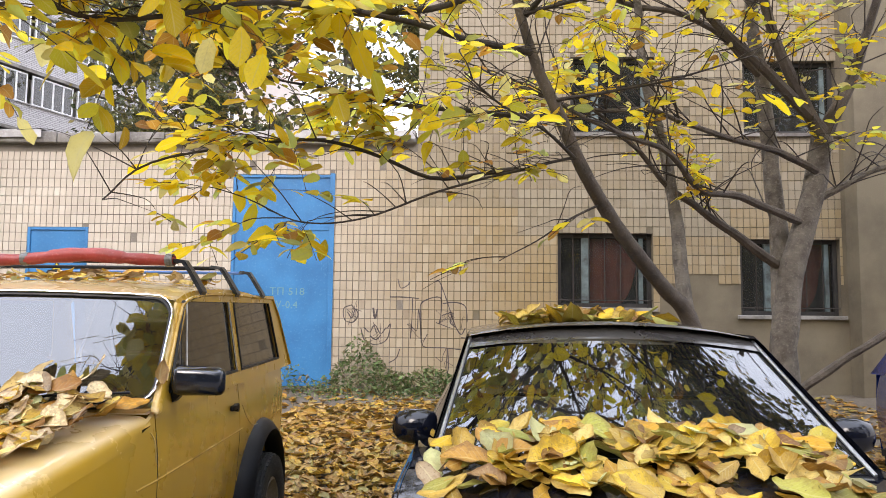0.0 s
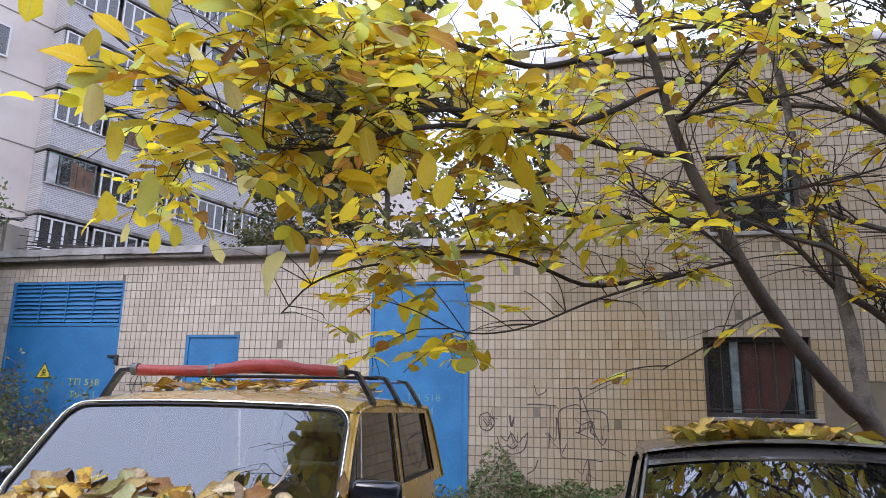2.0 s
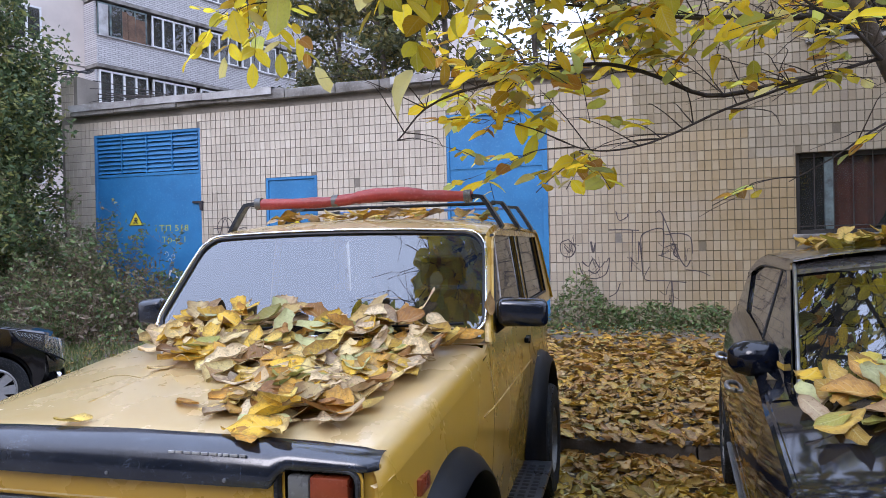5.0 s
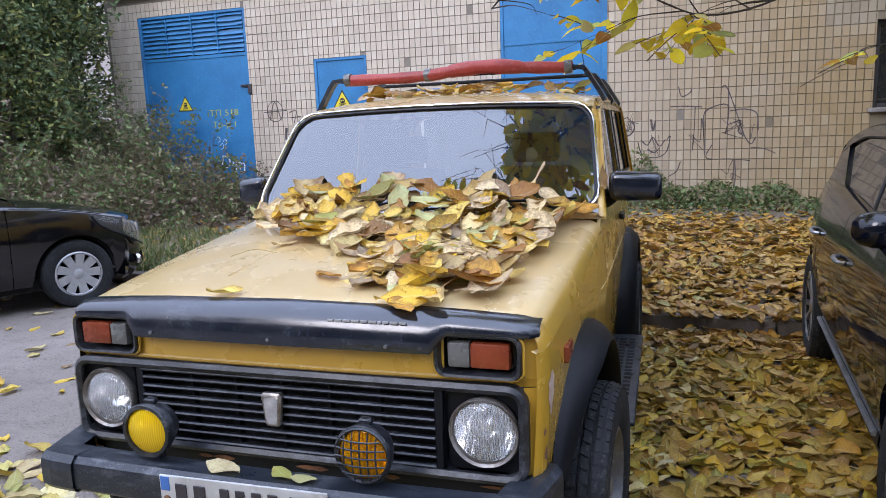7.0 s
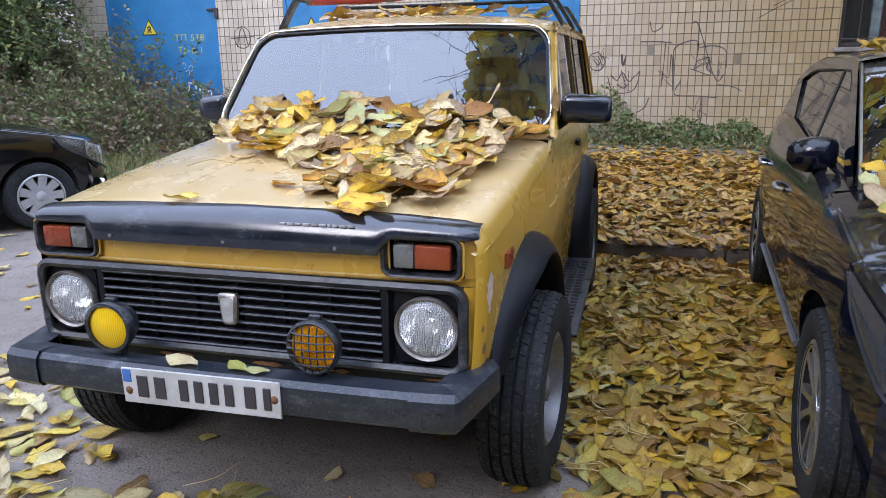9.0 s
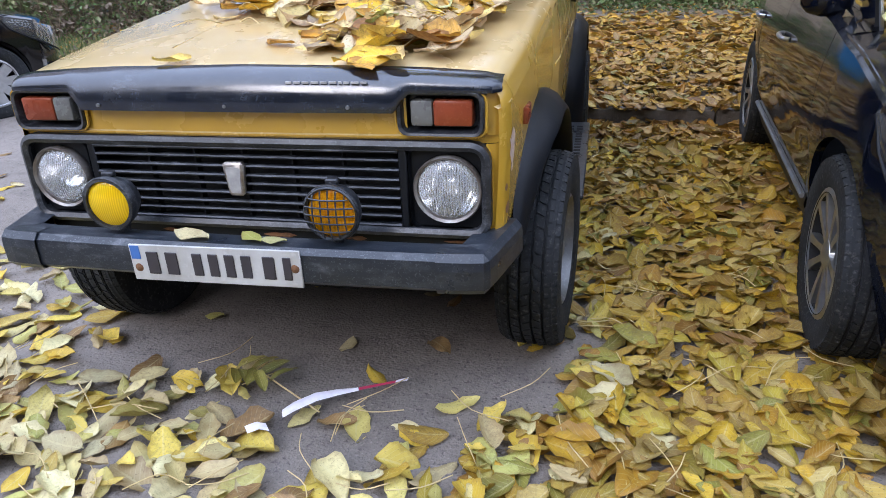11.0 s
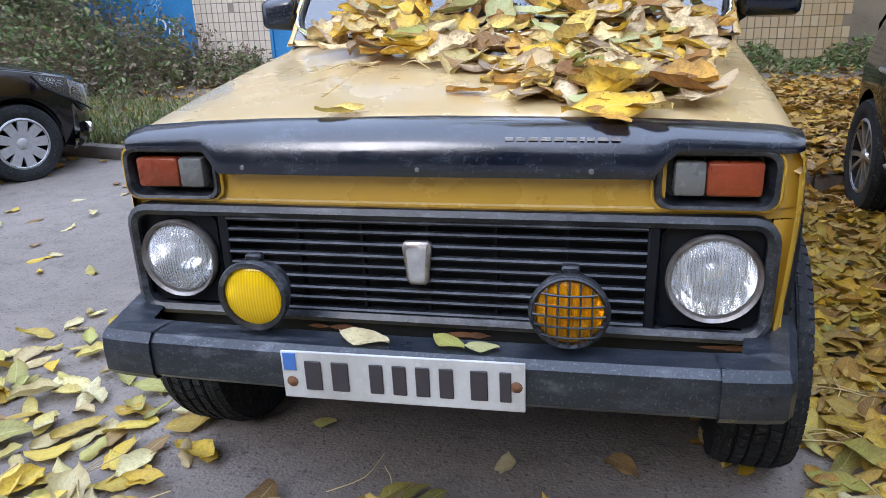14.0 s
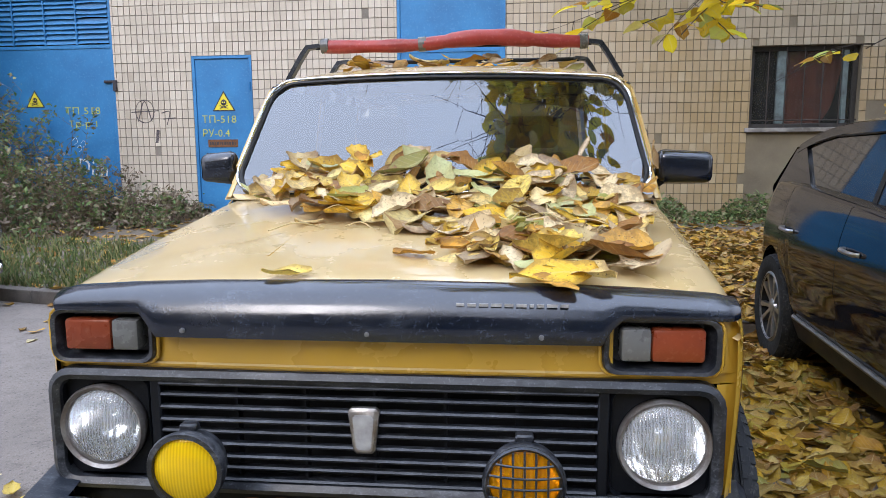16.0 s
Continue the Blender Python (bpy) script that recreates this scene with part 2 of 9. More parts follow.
def tile_material(name, stops, single=False, yellow_shaded=None):
    """Glazed tiles, each its own tone, with grime and streaks; towards +x they yellow and darken, tree shade put into
    the colour.
    """
    m, n, l, b = material(name)
    chance = n.new("ShaderNodeObjectInfo").outputs["Random"] if single else n.new("ShaderNodeNewGeometry").outputs["Random Per Island"]
    base = ramp(n, l, chance, stops)
    geo = n.new("ShaderNodeNewGeometry")
    if yellow_shaded:
        at = n.new("ShaderNodeSeparateXYZ")
        l.new(geo.outputs["Position"], at.inputs[0])
        wash = node(n, "ShaderNodeTexNoise", Scale=0.8, Detail=4.0)
        l.new(geo.outputs["Position"], wash.inputs["Vector"])
        way = node(n, "ShaderNodeMapRange")
        way.interpolation_type = "SMOOTHSTEP"
        way.inputs["From Min"].default_value, way.inputs["From Max"].default_value = -3.6, 2.0
        l.new(math_node(n, l, "ADD", at.outputs[0], math_node(n, l, "MULTIPLY", wash.outputs["Fac"], 1.2)), way.inputs["Value"])
        base = mix(n, l, way.outputs[0], base, ramp(n, l, chance, yellow_shaded))
    g1 = node(n, "ShaderNodeTexNoise", Scale=0.55, Detail=6.0, Roughness=0.7)
    l.new(geo.outputs["Position"], g1.inputs["Vector"])
    grime = g1.outputs["Fac"]
    mp = n.new("ShaderNodeMapping")
    mp.inputs["Scale"].default_value = (1, 1, 0.12)
    l.new(geo.outputs["Position"], mp.inputs[0])
    g2 = node(n, "ShaderNodeTexNoise", Scale=3.0, Detail=5.0, Roughness=0.7)
    l.new(mp.outputs[0], g2.inputs["Vector"])
    streak = g2.outputs["Fac"]
    c = mix(n, l, ramp(n, l, grime, [(0.42, (0, 0, 0)), (0.75, (0.55, 0.55, 0.55))]), base, (0.36, 0.31, 0.24))
    c = mix(n, l, ramp(n, l, streak, [(0.55, (0, 0, 0)), (0.8, (0.35, 0.35, 0.35))]), c, (0.25, 0.21, 0.16))
    l.new(c, b.inputs["Base Color"])
    r = ramp(n, l, chance, [(0, (0.28,) * 3), (1, (0.55,) * 3)])
    l.new(r, b.inputs["Roughness"])
    bump(n, l, b, noise_of(n, l, 60.0, 3), 0.08, 0.003)
    return m


GROUND_HUES = [(0, (0.43, 0.28, 0.0219)), (0, (0.344, 0.221, 0.0365)), (0, (0.482, 0.322, 0.0219)), (0, (0.258, 0.132, 0.0219)), (0, (0.447, 0.314, 0.0658)), (0, (0.396, 0.272, 0.0256)),
               (0, (0.31, 0.2, 0.0365)), (0, (0.499, 0.305, 0.0146)), (0, (0.43, 0.322, 0.102)), (0, (0.361, 0.288, 0.0329)), (0, (0.232, 0.229, 0.0439)), (0, (0.378, 0.203, 0.0146))]
CAR_HUES = [(0, (0.74, 0.57, 0.27)), (0, (0.78, 0.475, 0.03)), (0, (0.76, 0.608, 0.38)), (0, (0.70, 0.522, 0.30)), (0, (0.74, 0.541, 0.12)), (0, (0.80, 0.627, 0.36)), (0, (0.60, 0.294, 0.03)),
            (0, (0.34, 0.152, 0.035)), (0, (0.80, 0.513, 0.03)), (0, (0.72, 0.589, 0.24)), (0, (0.66, 0.36, 0.05)), (0, (0.72, 0.46, 0.05)), (0, (0.78, 0.57, 0.20))]
TREE_HUES = [(0, (0.82, 0.64, 0.03)), (0, (0.88, 0.68, 0.02)), (0, (0.74, 0.66, 0.05)), (0, (0.60, 0.64, 0.14)), (0, (0.86, 0.60, 0.02)), (0, (0.80, 0.72, 0.30)),
             (0, (0.66, 0.64, 0.06)), (0, (0.90, 0.70, 0.04)), (0, (0.50, 0.58, 0.18)), (0, (0.80, 0.66, 0.06)), (0, (0.76, 0.50, 0.03)), (0, (0.44, 0.20, 0.04))]
M = {}
M["leaf_ground"] = leaf_material("fallen_leaves", GROUND_HUES, False, 0.2)
M["leaf_ground_one"] = leaf_material("fallen_leaf", GROUND_HUES, True, 0.2)
OLD_HUES = [(at, (c[0] * 1.02, c[1] * 0.90, c[2] * 1.15)) for at, c in GROUND_HUES]
M["leaf_old"] = leaf_material("old_fallen_leaves", OLD_HUES, False, 0.15, 0.6)
M["leaf_car_one"] = leaf_material("leaf_on_car", CAR_HUES, True, 0.2, 0.75)
# lighter set for the open side; GROUND_HUES carries the cars' shade in the lane
PALE_HUES = [(0, (0.62, 0.54, 0.27)), (0, (0.66, 0.50, 0.10)), (0, (0.60, 0.53, 0.30)), (0, (0.46, 0.43, 0.13)), (0, (0.62, 0.43, 0.05)), (0, (0.52, 0.42, 0.22)),
             (0, (0.66, 0.60, 0.34)), (0, (0.40, 0.40, 0.12)), (0, (0.58, 0.50, 0.16)), (0, (0.30, 0.19, 0.08)), (0, (0.64, 0.56, 0.24)), (0, (0.60, 0.46, 0.08))]
M["leaf_pale"] = leaf_material("fresh_fallen_leaves", PALE_HUES, False, 0.2, 0.4)
M["leaf_pale_one"] = leaf_material("fresh_fallen_leaf", PALE_HUES, True, 0.2, 0.4)
M["leaf_tree"] = leaf_material("hanging_leaves", TREE_HUES, False, 0.72, 0.10, turned_hue=(0.84, 0.62, 0.04))
M["leaf_tree_one"] = leaf_material("hanging_leaf", TREE_HUES, True, 0.72, 0.12, turned_hue=(0.84, 0.62, 0.04))
M["leaf_high"] = leaf_material("high_leaves", [(0, (0.07, 0.10, 0.03)), (0.5, (0.13, 0.15, 0.045)), (0.8, (0.26, 0.23, 0.05)), (1, (0.42, 0.32, 0.05))], False, 0.45, 0.2, turned_hue=(0.14, 0.13, 0.04))
M["leaf_brown_one"] = leaf_material("brown_leaf", [(0, (0.40, 0.22, 0.06)), (1, (0.50, 0.30, 0.10))], True, 0.2, 0.6)
M["leaf_gold_one"] = leaf_material("golden_leaf_on_car", [(at, tuple(min(0.85, v * 1.45) for v in c)) for at, c in GROUND_HUES], True, 0.2, 0.5)
M["leaf_cream_one"] = leaf_material("cream_leaf", [(0, (0.66, 0.58, 0.30)), (1, (0.70, 0.62, 0.36))], True, 0.2, 0.4)
M["leaf_dry_one"] = leaf_material("dry_brown_leaf", [(0, (0.17, 0.08, 0.03)), (0.4, (0.30, 0.18, 0.08)), (0.7, (0.42, 0.22, 0.04)), (1, (0.36, 0.27, 0.17))], True, 0.15, 0.7)
M["leaf_green_one"] = leaf_material("green_leaf", [(0, (0.34, 0.36, 0.09)), (1, (0.52, 0.54, 0.26))], True, 0.25, 0.3)
M["leaf_sprig_one"] = leaf_material("withered_green_leaf", [(0, (0.16, 0.18, 0.04)), (1, (0.24, 0.23, 0.05))], True, 0.2, 0.4)
M["foliage"] = leaf_material("dark_foliage", [(0, (0.0552, 0.107, 0.0468)), (0.5, (0.0896, 0.156, 0.0593)), (0.85, (0.138, 0.206, 0.0702)), (1, (0.276, 0.288, 0.078))], False, 0.3, 0.2, turned_hue=(0.124, 0.14, 0.0624))
M["foliage_far"] = leaf_material("far_foliage", [(0, (0.05, 0.07, 0.03)), (0.5, (0.09, 0.11, 0.045)), (0.85, (0.15, 0.15, 0.05)), (1, (0.25, 0.2, 0.05))], False, 0.35, 0.1, turned_hue=(0.09, 0.085, 0.04))
M["weed"] = leaf_material("weeds", [(0, (0.0655, 0.137, 0.042)), (0.3, (0.109, 0.193, 0.0588)), (0.5, (0.16, 0.241, 0.0756)), (0.7, (0.218, 0.225, 0.101)), (1, (0.218, 0.177, 0.101))], False, 0.3, 0.2, turned_hue=(0.131, 0.137, 0.0672))
M["dry"] = leaf_material("dry_stalks", [(0, (0.104, 0.0716, 0.051)), (0.5, (0.178, 0.132, 0.0946)), (1, (0.282, 0.221, 0.16))], False, 0.1, 0.3, turned_hue=(0.0945, 0.081, 0.049))
M["grass"] = leaf_material("grass", [(0, (0.07, 0.12, 0.03)), (0.6, (0.12, 0.17, 0.05)), (1, (0.24, 0.23, 0.09))], False, 0.3, 0.1, turned_hue=(0.09, 0.085, 0.04))
M["bark"] = weathered("bark", (0.115, 0.092, 0.072), (0.06, 0.048, 0.038), (0.19, 0.165, 0.135), 7, 60, 0.85, relief=0.7)
M["bark_grey"] = weathered("grey_bark", (0.17, 0.148, 0.12), (0.075, 0.063, 0.05), (0.30, 0.27, 0.23), 9, 45, 0.88, relief=0.9)
M["twig"] = weathered("twigs", (0.055, 0.043, 0.035), (0.03, 0.024, 0.02), (0.10, 0.08, 0.065), 9, 80, 0.85, relief=0.3)
M["asphalt"] = soil_material("asphalt", (0.144, 0.123, 0.105), (0.219, 0.187, 0.16), (0.0794, 0.0662, 0.056), 0.8, 0.22)
M["soil"] = soil_material("soil", (0.09, 0.07, 0.05), (0.15, 0.12, 0.085), (0.06, 0.05, 0.035), 0.9, 0.3)
M["kerb"] = weathered("kerb_concrete", (0.145, 0.123, 0.102), (0.0792, 0.0662, 0.054), (0.198, 0.173, 0.147), 4, 60, 0.9, relief=0.6)
TILE_STOPS = [(0.0, (0.53, 0.455, 0.36)), (0.4, (0.60, 0.52, 0.415)), (0.75, (0.56, 0.48, 0.38)), (0.96, (0.64, 0.57, 0.465)), (1.0, (0.42, 0.345, 0.26))]
# upper tiles: yellow glaze, darkened with the trees' shade in the colour
TALL_STOPS = [(0.0, (0.254, 0.198, 0.122)), (0.4, (0.296, 0.235, 0.146)), (0.75, (0.268, 0.214, 0.13)), (0.96, (0.332, 0.272, 0.184)), (1.0, (0.208, 0.161, 0.101))]
M["tile_tall"] = tile_material("wall_tile_yellow", TALL_STOPS)
# right-hand tiles: yellower, and the canopy's shade put into the colour
MID_STOPS = [(0.0, (0.302, 0.22, 0.112)), (0.4, (0.344, 0.256, 0.136)), (0.75, (0.323, 0.236, 0.123)), (0.96, (0.386, 0.304, 0.177)), (1.0, (0.244, 0.176, 0.0955))]
M["tile"] = tile_material("wall_tile", TILE_STOPS, False, MID_STOPS)
M["tile_mid_one"] = tile_material("wall_tile_single", TILE_STOPS, True, MID_STOPS)
M["tile_dim"] = tile_material("wall_tile_dull", [(0.0, (0.27, 0.22, 0.145)), (0.5, (0.31, 0.255, 0.17)), (1.0, (0.35, 0.295, 0.2))])
M["mortar"] = weathered("mortar", (0.27, 0.235, 0.19), (0.19, 0.165, 0.135), (0.34, 0.3, 0.25), 2, 40, 0.95)
M["plaster"] = weathered("grey_render", (0.206, 0.172, 0.114), (0.13, 0.107, 0.0715), (0.252, 0.21, 0.144), 1.3, 50, 0.93, relief=0.5)
M["concrete"] = weathered("roof_concrete", (0.32, 0.30, 0.27), (0.13, 0.115, 0.1), (0.42, 0.4, 0.37), 2.5, 30, 0.95, relief=0.8)
M["zinc"] = weathered("roof_sheet", (0.55, 0.54, 0.53), (0.30, 0.28, 0.26), (0.65, 0.65, 0.64), 2.2, 40, 0.55, 0.3, relief=0.2)
M["blue"] = weathered("blue_door_paint", (0.035, 0.215, 0.46), (0.025, 0.155, 0.35), (0.10, 0.28, 0.50), 1.6, 26, 0.45, relief=0.15)
M["yellow_paint"] = plain("yellow_paint", (0.72, 0.60, 0.03), 0.5)
M["faded_yellow"] = plain("stencil_paint", (0.42, 0.45, 0.10), 0.6)
M["worn_stencil"] = plain("worn_stencil_paint", (0.14, 0.31, 0.33), 0.6)
M["white_paint"] = plain("white_paint", (0.75, 0.76, 0.76), 0.5)
M["black_paint"] = plain("black_paint", (0.035, 0.03, 0.035), 0.6)
M["graffiti"] = plain("spray_paint", (0.085, 0.07, 0.07), 0.7, fine=0.6)
# top tone: sky light on upward ochre put into the colour, with some fading
OCHRE, OCHRE_DUST, SKYLIT_TOP = (0.53, 0.31, 0.028), (0.48, 0.32, 0.08), ((0.56, 0.40, 0.175), (0.70, 0.58, 0.36))
M["niva"] = car_paint("ochre_paint", OCHRE, OCHRE_DUST, 0.24, 0.6, 0.4, 0.1, 0.0, SKYLIT_TOP)
M["niva_rusty"] = car_paint("rust_flecked_ochre_paint", OCHRE, OCHRE_DUST, 0.24, 0.6, 0.3, 0.1, 0.8, SKYLIT_TOP)
M["plastic"] = weathered("black_plastic", (0.005, 0.0062, 0.009), (0.003, 0.004, 0.006), (0.016, 0.018, 0.022), 5, 140, 0.5, relief=0.15, spec=0.28)
M["slat"] = scuffed("grille_plastic", (0.007, 0.0085, 0.012), (0.14, 0.147, 0.16), 0.38, 0.6, 0.85, 0.03)
M["visor"] = scuffed("visor_plastic", (0.003, 0.006, 0.014), (0.09, 0.105, 0.13), 0.14, 0.9, 0.55, 0.0, 0.05)
M["bumper"] = scuffed("bumper_metal", (0.012, 0.016, 0.023), (0.18, 0.19, 0.205), 0.32, 0.5, 0.6, 0.02, 0.12)
M["rubber"] = weathered("tyre_rubber", (0.022, 0.024, 0.027), (0.010, 0.011, 0.012), (0.13, 0.13, 0.125), 5, 70, 0.8, relief=0.5, spec=0.25)
M["trim"] = plain("rubber_seal", (0.006, 0.006, 0.007), 0.5)
# near-black for insides, undersides and holes, their shade put into the colour
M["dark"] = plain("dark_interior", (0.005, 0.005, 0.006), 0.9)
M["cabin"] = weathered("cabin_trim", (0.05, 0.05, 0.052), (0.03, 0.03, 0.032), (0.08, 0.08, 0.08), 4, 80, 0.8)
M["chrome"] = plain("chrome", (0.72, 0.73, 0.74), 0.16, 1.0, 0.05)
M["old_chrome"] = weathered("rusty_chrome", (0.42, 0.41, 0.39), (0.22, 0.17, 0.13), (0.55, 0.54, 0.52), 14, 120, 0.35, 0.8)
M["rim_dull"] = weathered("dull_lamp_rim", (0.30, 0.285, 0.265), (0.16, 0.125, 0.10), (0.42, 0.41, 0.39), 14, 120, 0.4, 0.6)
M["steel"] = weathered("rim_steel", (0.22, 0.22, 0.22), (0.12, 0.12, 0.12), (0.36, 0.36, 0.36), 8, 90, 0.45, 0.6)
M["alloy"] = plain("alloy_rim", (0.42, 0.43, 0.45), 0.28, 0.9)
M["hubcap"] = plain("silver_hubcap", (0.42, 0.43, 0.44), 0.35, 0.4)
M["orange"] = weathered("orange_lens", (0.24, 0.045, 0.014), (0.16, 0.028, 0.010), (0.34, 0.13, 0.07), 9, 70, 0.28, relief=0.1)
M["clear_lens"] = weathered("smoked_lens", (0.16, 0.16, 0.15), (0.10, 0.10, 0.095), (0.26, 0.26, 0.25), 9, 70, 0.28, relief=0.1)
M["red_hose"] = weathered("red_hose", (0.38, 0.045, 0.035), (0.26, 0.03, 0.025), (0.5, 0.13, 0.11), 5, 60, 0.45)
M["blue_tape"] = plain("blue_tape", (0.05, 0.14, 0.40), 0.4)
M["plate"] = weathered("plate_enamel", (0.50, 0.50, 0.49), (0.36, 0.35, 0.33), (0.58, 0.58, 0.57), 6, 60, 0.4)
M["rust"] = weathered("rust", (0.19, 0.085, 0.035), (0.10, 0.045, 0.02), (0.3, 0.16, 0.07), 14, 120, 0.9)
M["car_black"] = car_paint("dusty_black_paint", (0.0025, 0.004, 0.010), (0.016, 0.016, 0.017), 0.05, 0.0, 0.12, 0.0, facing_up=((0.006, 0.007, 0.011), (0.05, 0.047, 0.043)))
M["car_dusty"] = car_paint("dusty_roof_paint", (0.022, 0.021, 0.021), (0.11, 0.10, 0.088), 0.22, 0.8, 0.6, 0.1)
M["car_gloss"] = car_paint("black_paint_car", (0.004, 0.004, 0.005), (0.03, 0.03, 0.03), 0.10, 0.4, 0.1, 0.0)
M["car_blue"] = car_paint("blue_paint_car", (0.012, 0.03, 0.18), (0.05, 0.06, 0.12), 0.18, 1.0, 0.2, 0.3)
M["glass_car"] = glass("windscreen_glass", (0.36, 0.41, 0.43), 2.1, 0.025)
M["glass_side"] = glass("dusty_side_glass", (0.05, 0.05, 0.048), 1.6, 0.11, 0.03)
M["glass_dark"] = glass("tinted_glass", (0.16, 0.17, 0.17), 1.6, 0.10)
M["glass_win"] = glass("window_glass", (0.6, 0.64, 0.64), 1.5, 0.05)
M["frame_green"] = weathered("old_window_paint", (0.17, 0.23, 0.23), (0.055, 0.065, 0.06), (0.22, 0.26, 0.25), 4, 60, 0.7)
M["frame_dark"] = weathered("dark_window_frame", (0.045, 0.04, 0.035), (0.02, 0.018, 0.016), (0.09, 0.08, 0.07), 4, 60, 0.7)
M["frame_white"] = plain("white_frames", (0.72, 0.72, 0.71), 0.5)
M["curtain"] = weathered("red_curtain", (0.52, 0.16, 0.10), (0.38, 0.10, 0.07), (0.56, 0.2, 0.14), 5, 60, 0.95)
M["panel"] = weathered("block_panels", (0.775, 0.683, 0.605), (0.593, 0.521, 0.462), (0.661, 0.594, 0.539), 0.25, 6, 0.93)
M["old_board"] = weathered("weathered_board", (0.20, 0.115, 0.07), (0.10, 0.06, 0.04), (0.30, 0.20, 0.14), 2, 20, 0.85)
M["brick_grey"] = brick_material("balcony_brick", (0.608, 0.585, 0.577), (0.496, 0.474, 0.468), (0.288, 0.276, 0.273))
M["straw"] = plain("straw", (0.50, 0.38, 0.17), 0.6)
M["filler"] = weathered("bare_filler", (0.52, 0.40, 0.33), (0.36, 0.25, 0.18), (0.6, 0.5, 0.45), 30, 150, 0.8)
M["tape"] = plain("white_tape", (0.72, 0.68, 0.72), 0.4)
M["tape_red"] = plain("red_tape", (0.42, 0.03, 0.08), 0.4)
M["film"] = plain("clear_film", (0.34, 0.33, 0.32), 0.45, 0.0, 0.3)


def lamp_lens(name, tint, body, ribs=52.0, relief=0.6):
    """Lamp glass: tinted clear body with a ribbed sheen."""
    m, n, l, b = material(name)
    out = n["Material Output"]
    n.remove(b)
    c = n.new("ShaderNodeTexCoord")
    tr = node(n, "ShaderNodeBsdfTransparent", Color=(*tint, 1))
    gl = node(n, "ShaderNodeBsdfGlossy", Roughness=0.06)
    df = node(n, "ShaderNodeBsdfDiffuse", Color=(*tint, 1))
    m1 = n.new("ShaderNodeMixShader")
    m1.inputs[0].default_value = body
    if ribs:
        wave = node(n, "ShaderNodeTexWave", Scale=ribs, Distortion=0.15, Detail=1.0)
        l.new(c.outputs["Object"], wave.inputs["Vector"])
        bp = node(n, "ShaderNodeBump", Strength=relief, Distance=0.004)
        l.new(wave.outputs["Fac"], bp.inputs["Height"])
        l.new(bp.outputs[0], gl.inputs["Normal"])
        l.new(bp.outputs[0], df.inputs["Normal"])
        l.new(ramp(n, l, wave.outputs["Fac"], [(0.1, (body * 0.88,) * 3), (0.9, (min(1, body * 1.12),) * 3)]), m1.inputs[0])
    l.new(tr.outputs[0], m1.inputs[1])
    l.new(df.outputs[0], m1.inputs[2])
    fr = node(n, "ShaderNodeFresnel", IOR=1.5)
    m2 = n.new("ShaderNodeMixShader")
    l.new(fr.outputs[0], m2.inputs[0])
    l.new(m1.outputs[0], m2.inputs[1])
    l.new(gl.outputs[0], m2.inputs[2])
    l.new(m2.outputs[0], out.inputs[0])
    return m


def faceted_mirror(name, col, rough, scale):
    """Lamp reflector pressed into small uneven facets."""
    m, n, l, b = material(name)
    cells = node(n, "ShaderNodeTexVoronoi", Scale=scale)
    c = n.new("ShaderNodeTexCoord")
    mp = n.new("ShaderNodeMapping")
    mp.inputs["Scale"].default_value = (1.6, 1.0, 0.7)
    l.new(c.outputs["Object"], mp.inputs[0])
    l.new(mp.outputs[0], cells.inputs["Vector"])
    b.inputs["Base Color"].default_value = (*col, 1)
    b.inputs["Metallic"].default_value, b.inputs["Roughness"].default_value = 1.0, rough
    bump(n, l, b, cells.outputs["Distance"], 0.22, 0.012)
    return m


M["lamp_glass"] = lamp_lens("headlamp_glass", (0.90, 0.91, 0.92), 0.24, 44.0, 0.12)
M["lamp_clear"] = lamp_lens("clear_headlamp_glass", (0.92, 0.94, 0.95), 0.05, 0)
M["fog_glass"] = lamp_lens("fog_glass", (1.0, 0.66, 0.005), 0.6, 46.0, 0.12)
M["fog_amber"] = lamp_lens("amber_fog_glass", (1.0, 0.47, 0.003), 0.36, 30.0, 0.25)
M["reflector"] = faceted_mirror("lamp_reflector", (0.9, 0.91, 0.92), 0.16, 24.0)
# flats' panes: the pale film holds sky reflection and curtains in its colour
M["glass_flats"] = glass("flats_glass", (0.42, 0.46, 0.48), 1.9, 0.2)


# ---- mesh helpers ----
def mesh_of(bm, name, mat, smooth=True):
    if smooth:
        for f in bm.faces:
            f.smooth = True
    bmesh.ops.recalc_face_normals(bm, faces=bm.faces)
    me = bpy.data.meshes.new(name)
    bm.to_mesh(me)
    bm.free()
    for mt in mat if isinstance(mat, (list, tuple)) else [mat]:
        me.materials.append(M[mt] if isinstance(mt, str) else mt)
    if smooth:
        me.set_sharp_from_angle(angle=radians(38))
    return me


def part(name, bm, mat, parent, label="", m=None, smooth=True):
    """One mesh object under a thing or under a part."""
    ob = new(name, mesh_of(bm, name, mat, smooth))
    ob.parent = parent
    if m is not None:
        ob.matrix_local = m
    return tagged(ob, label)


def same_part(ob, parent, m, label=""):
    """Another piece on the same mesh."""
    o = new(ob.name.split(".")[0], ob.data)
    o.parent = parent
    o.matrix_local = m
    return tagged(o, label)


def thing(name, label, category, group="", kind="", m=None):
    ob = new(name)
    ob.empty_display_size = 0.1
    if m is not None:
        ob.matrix_basis = m
    return tagged(ob, label, category, group, kind)


def solid(name, bm, mat, label, category, group="", kind="", m=None, smooth=True):
    ob = new(name, mesh_of(bm, name, mat, smooth))
    if m is not None:
        ob.matrix_basis = m
    return tagged(ob, label, category, group, kind)


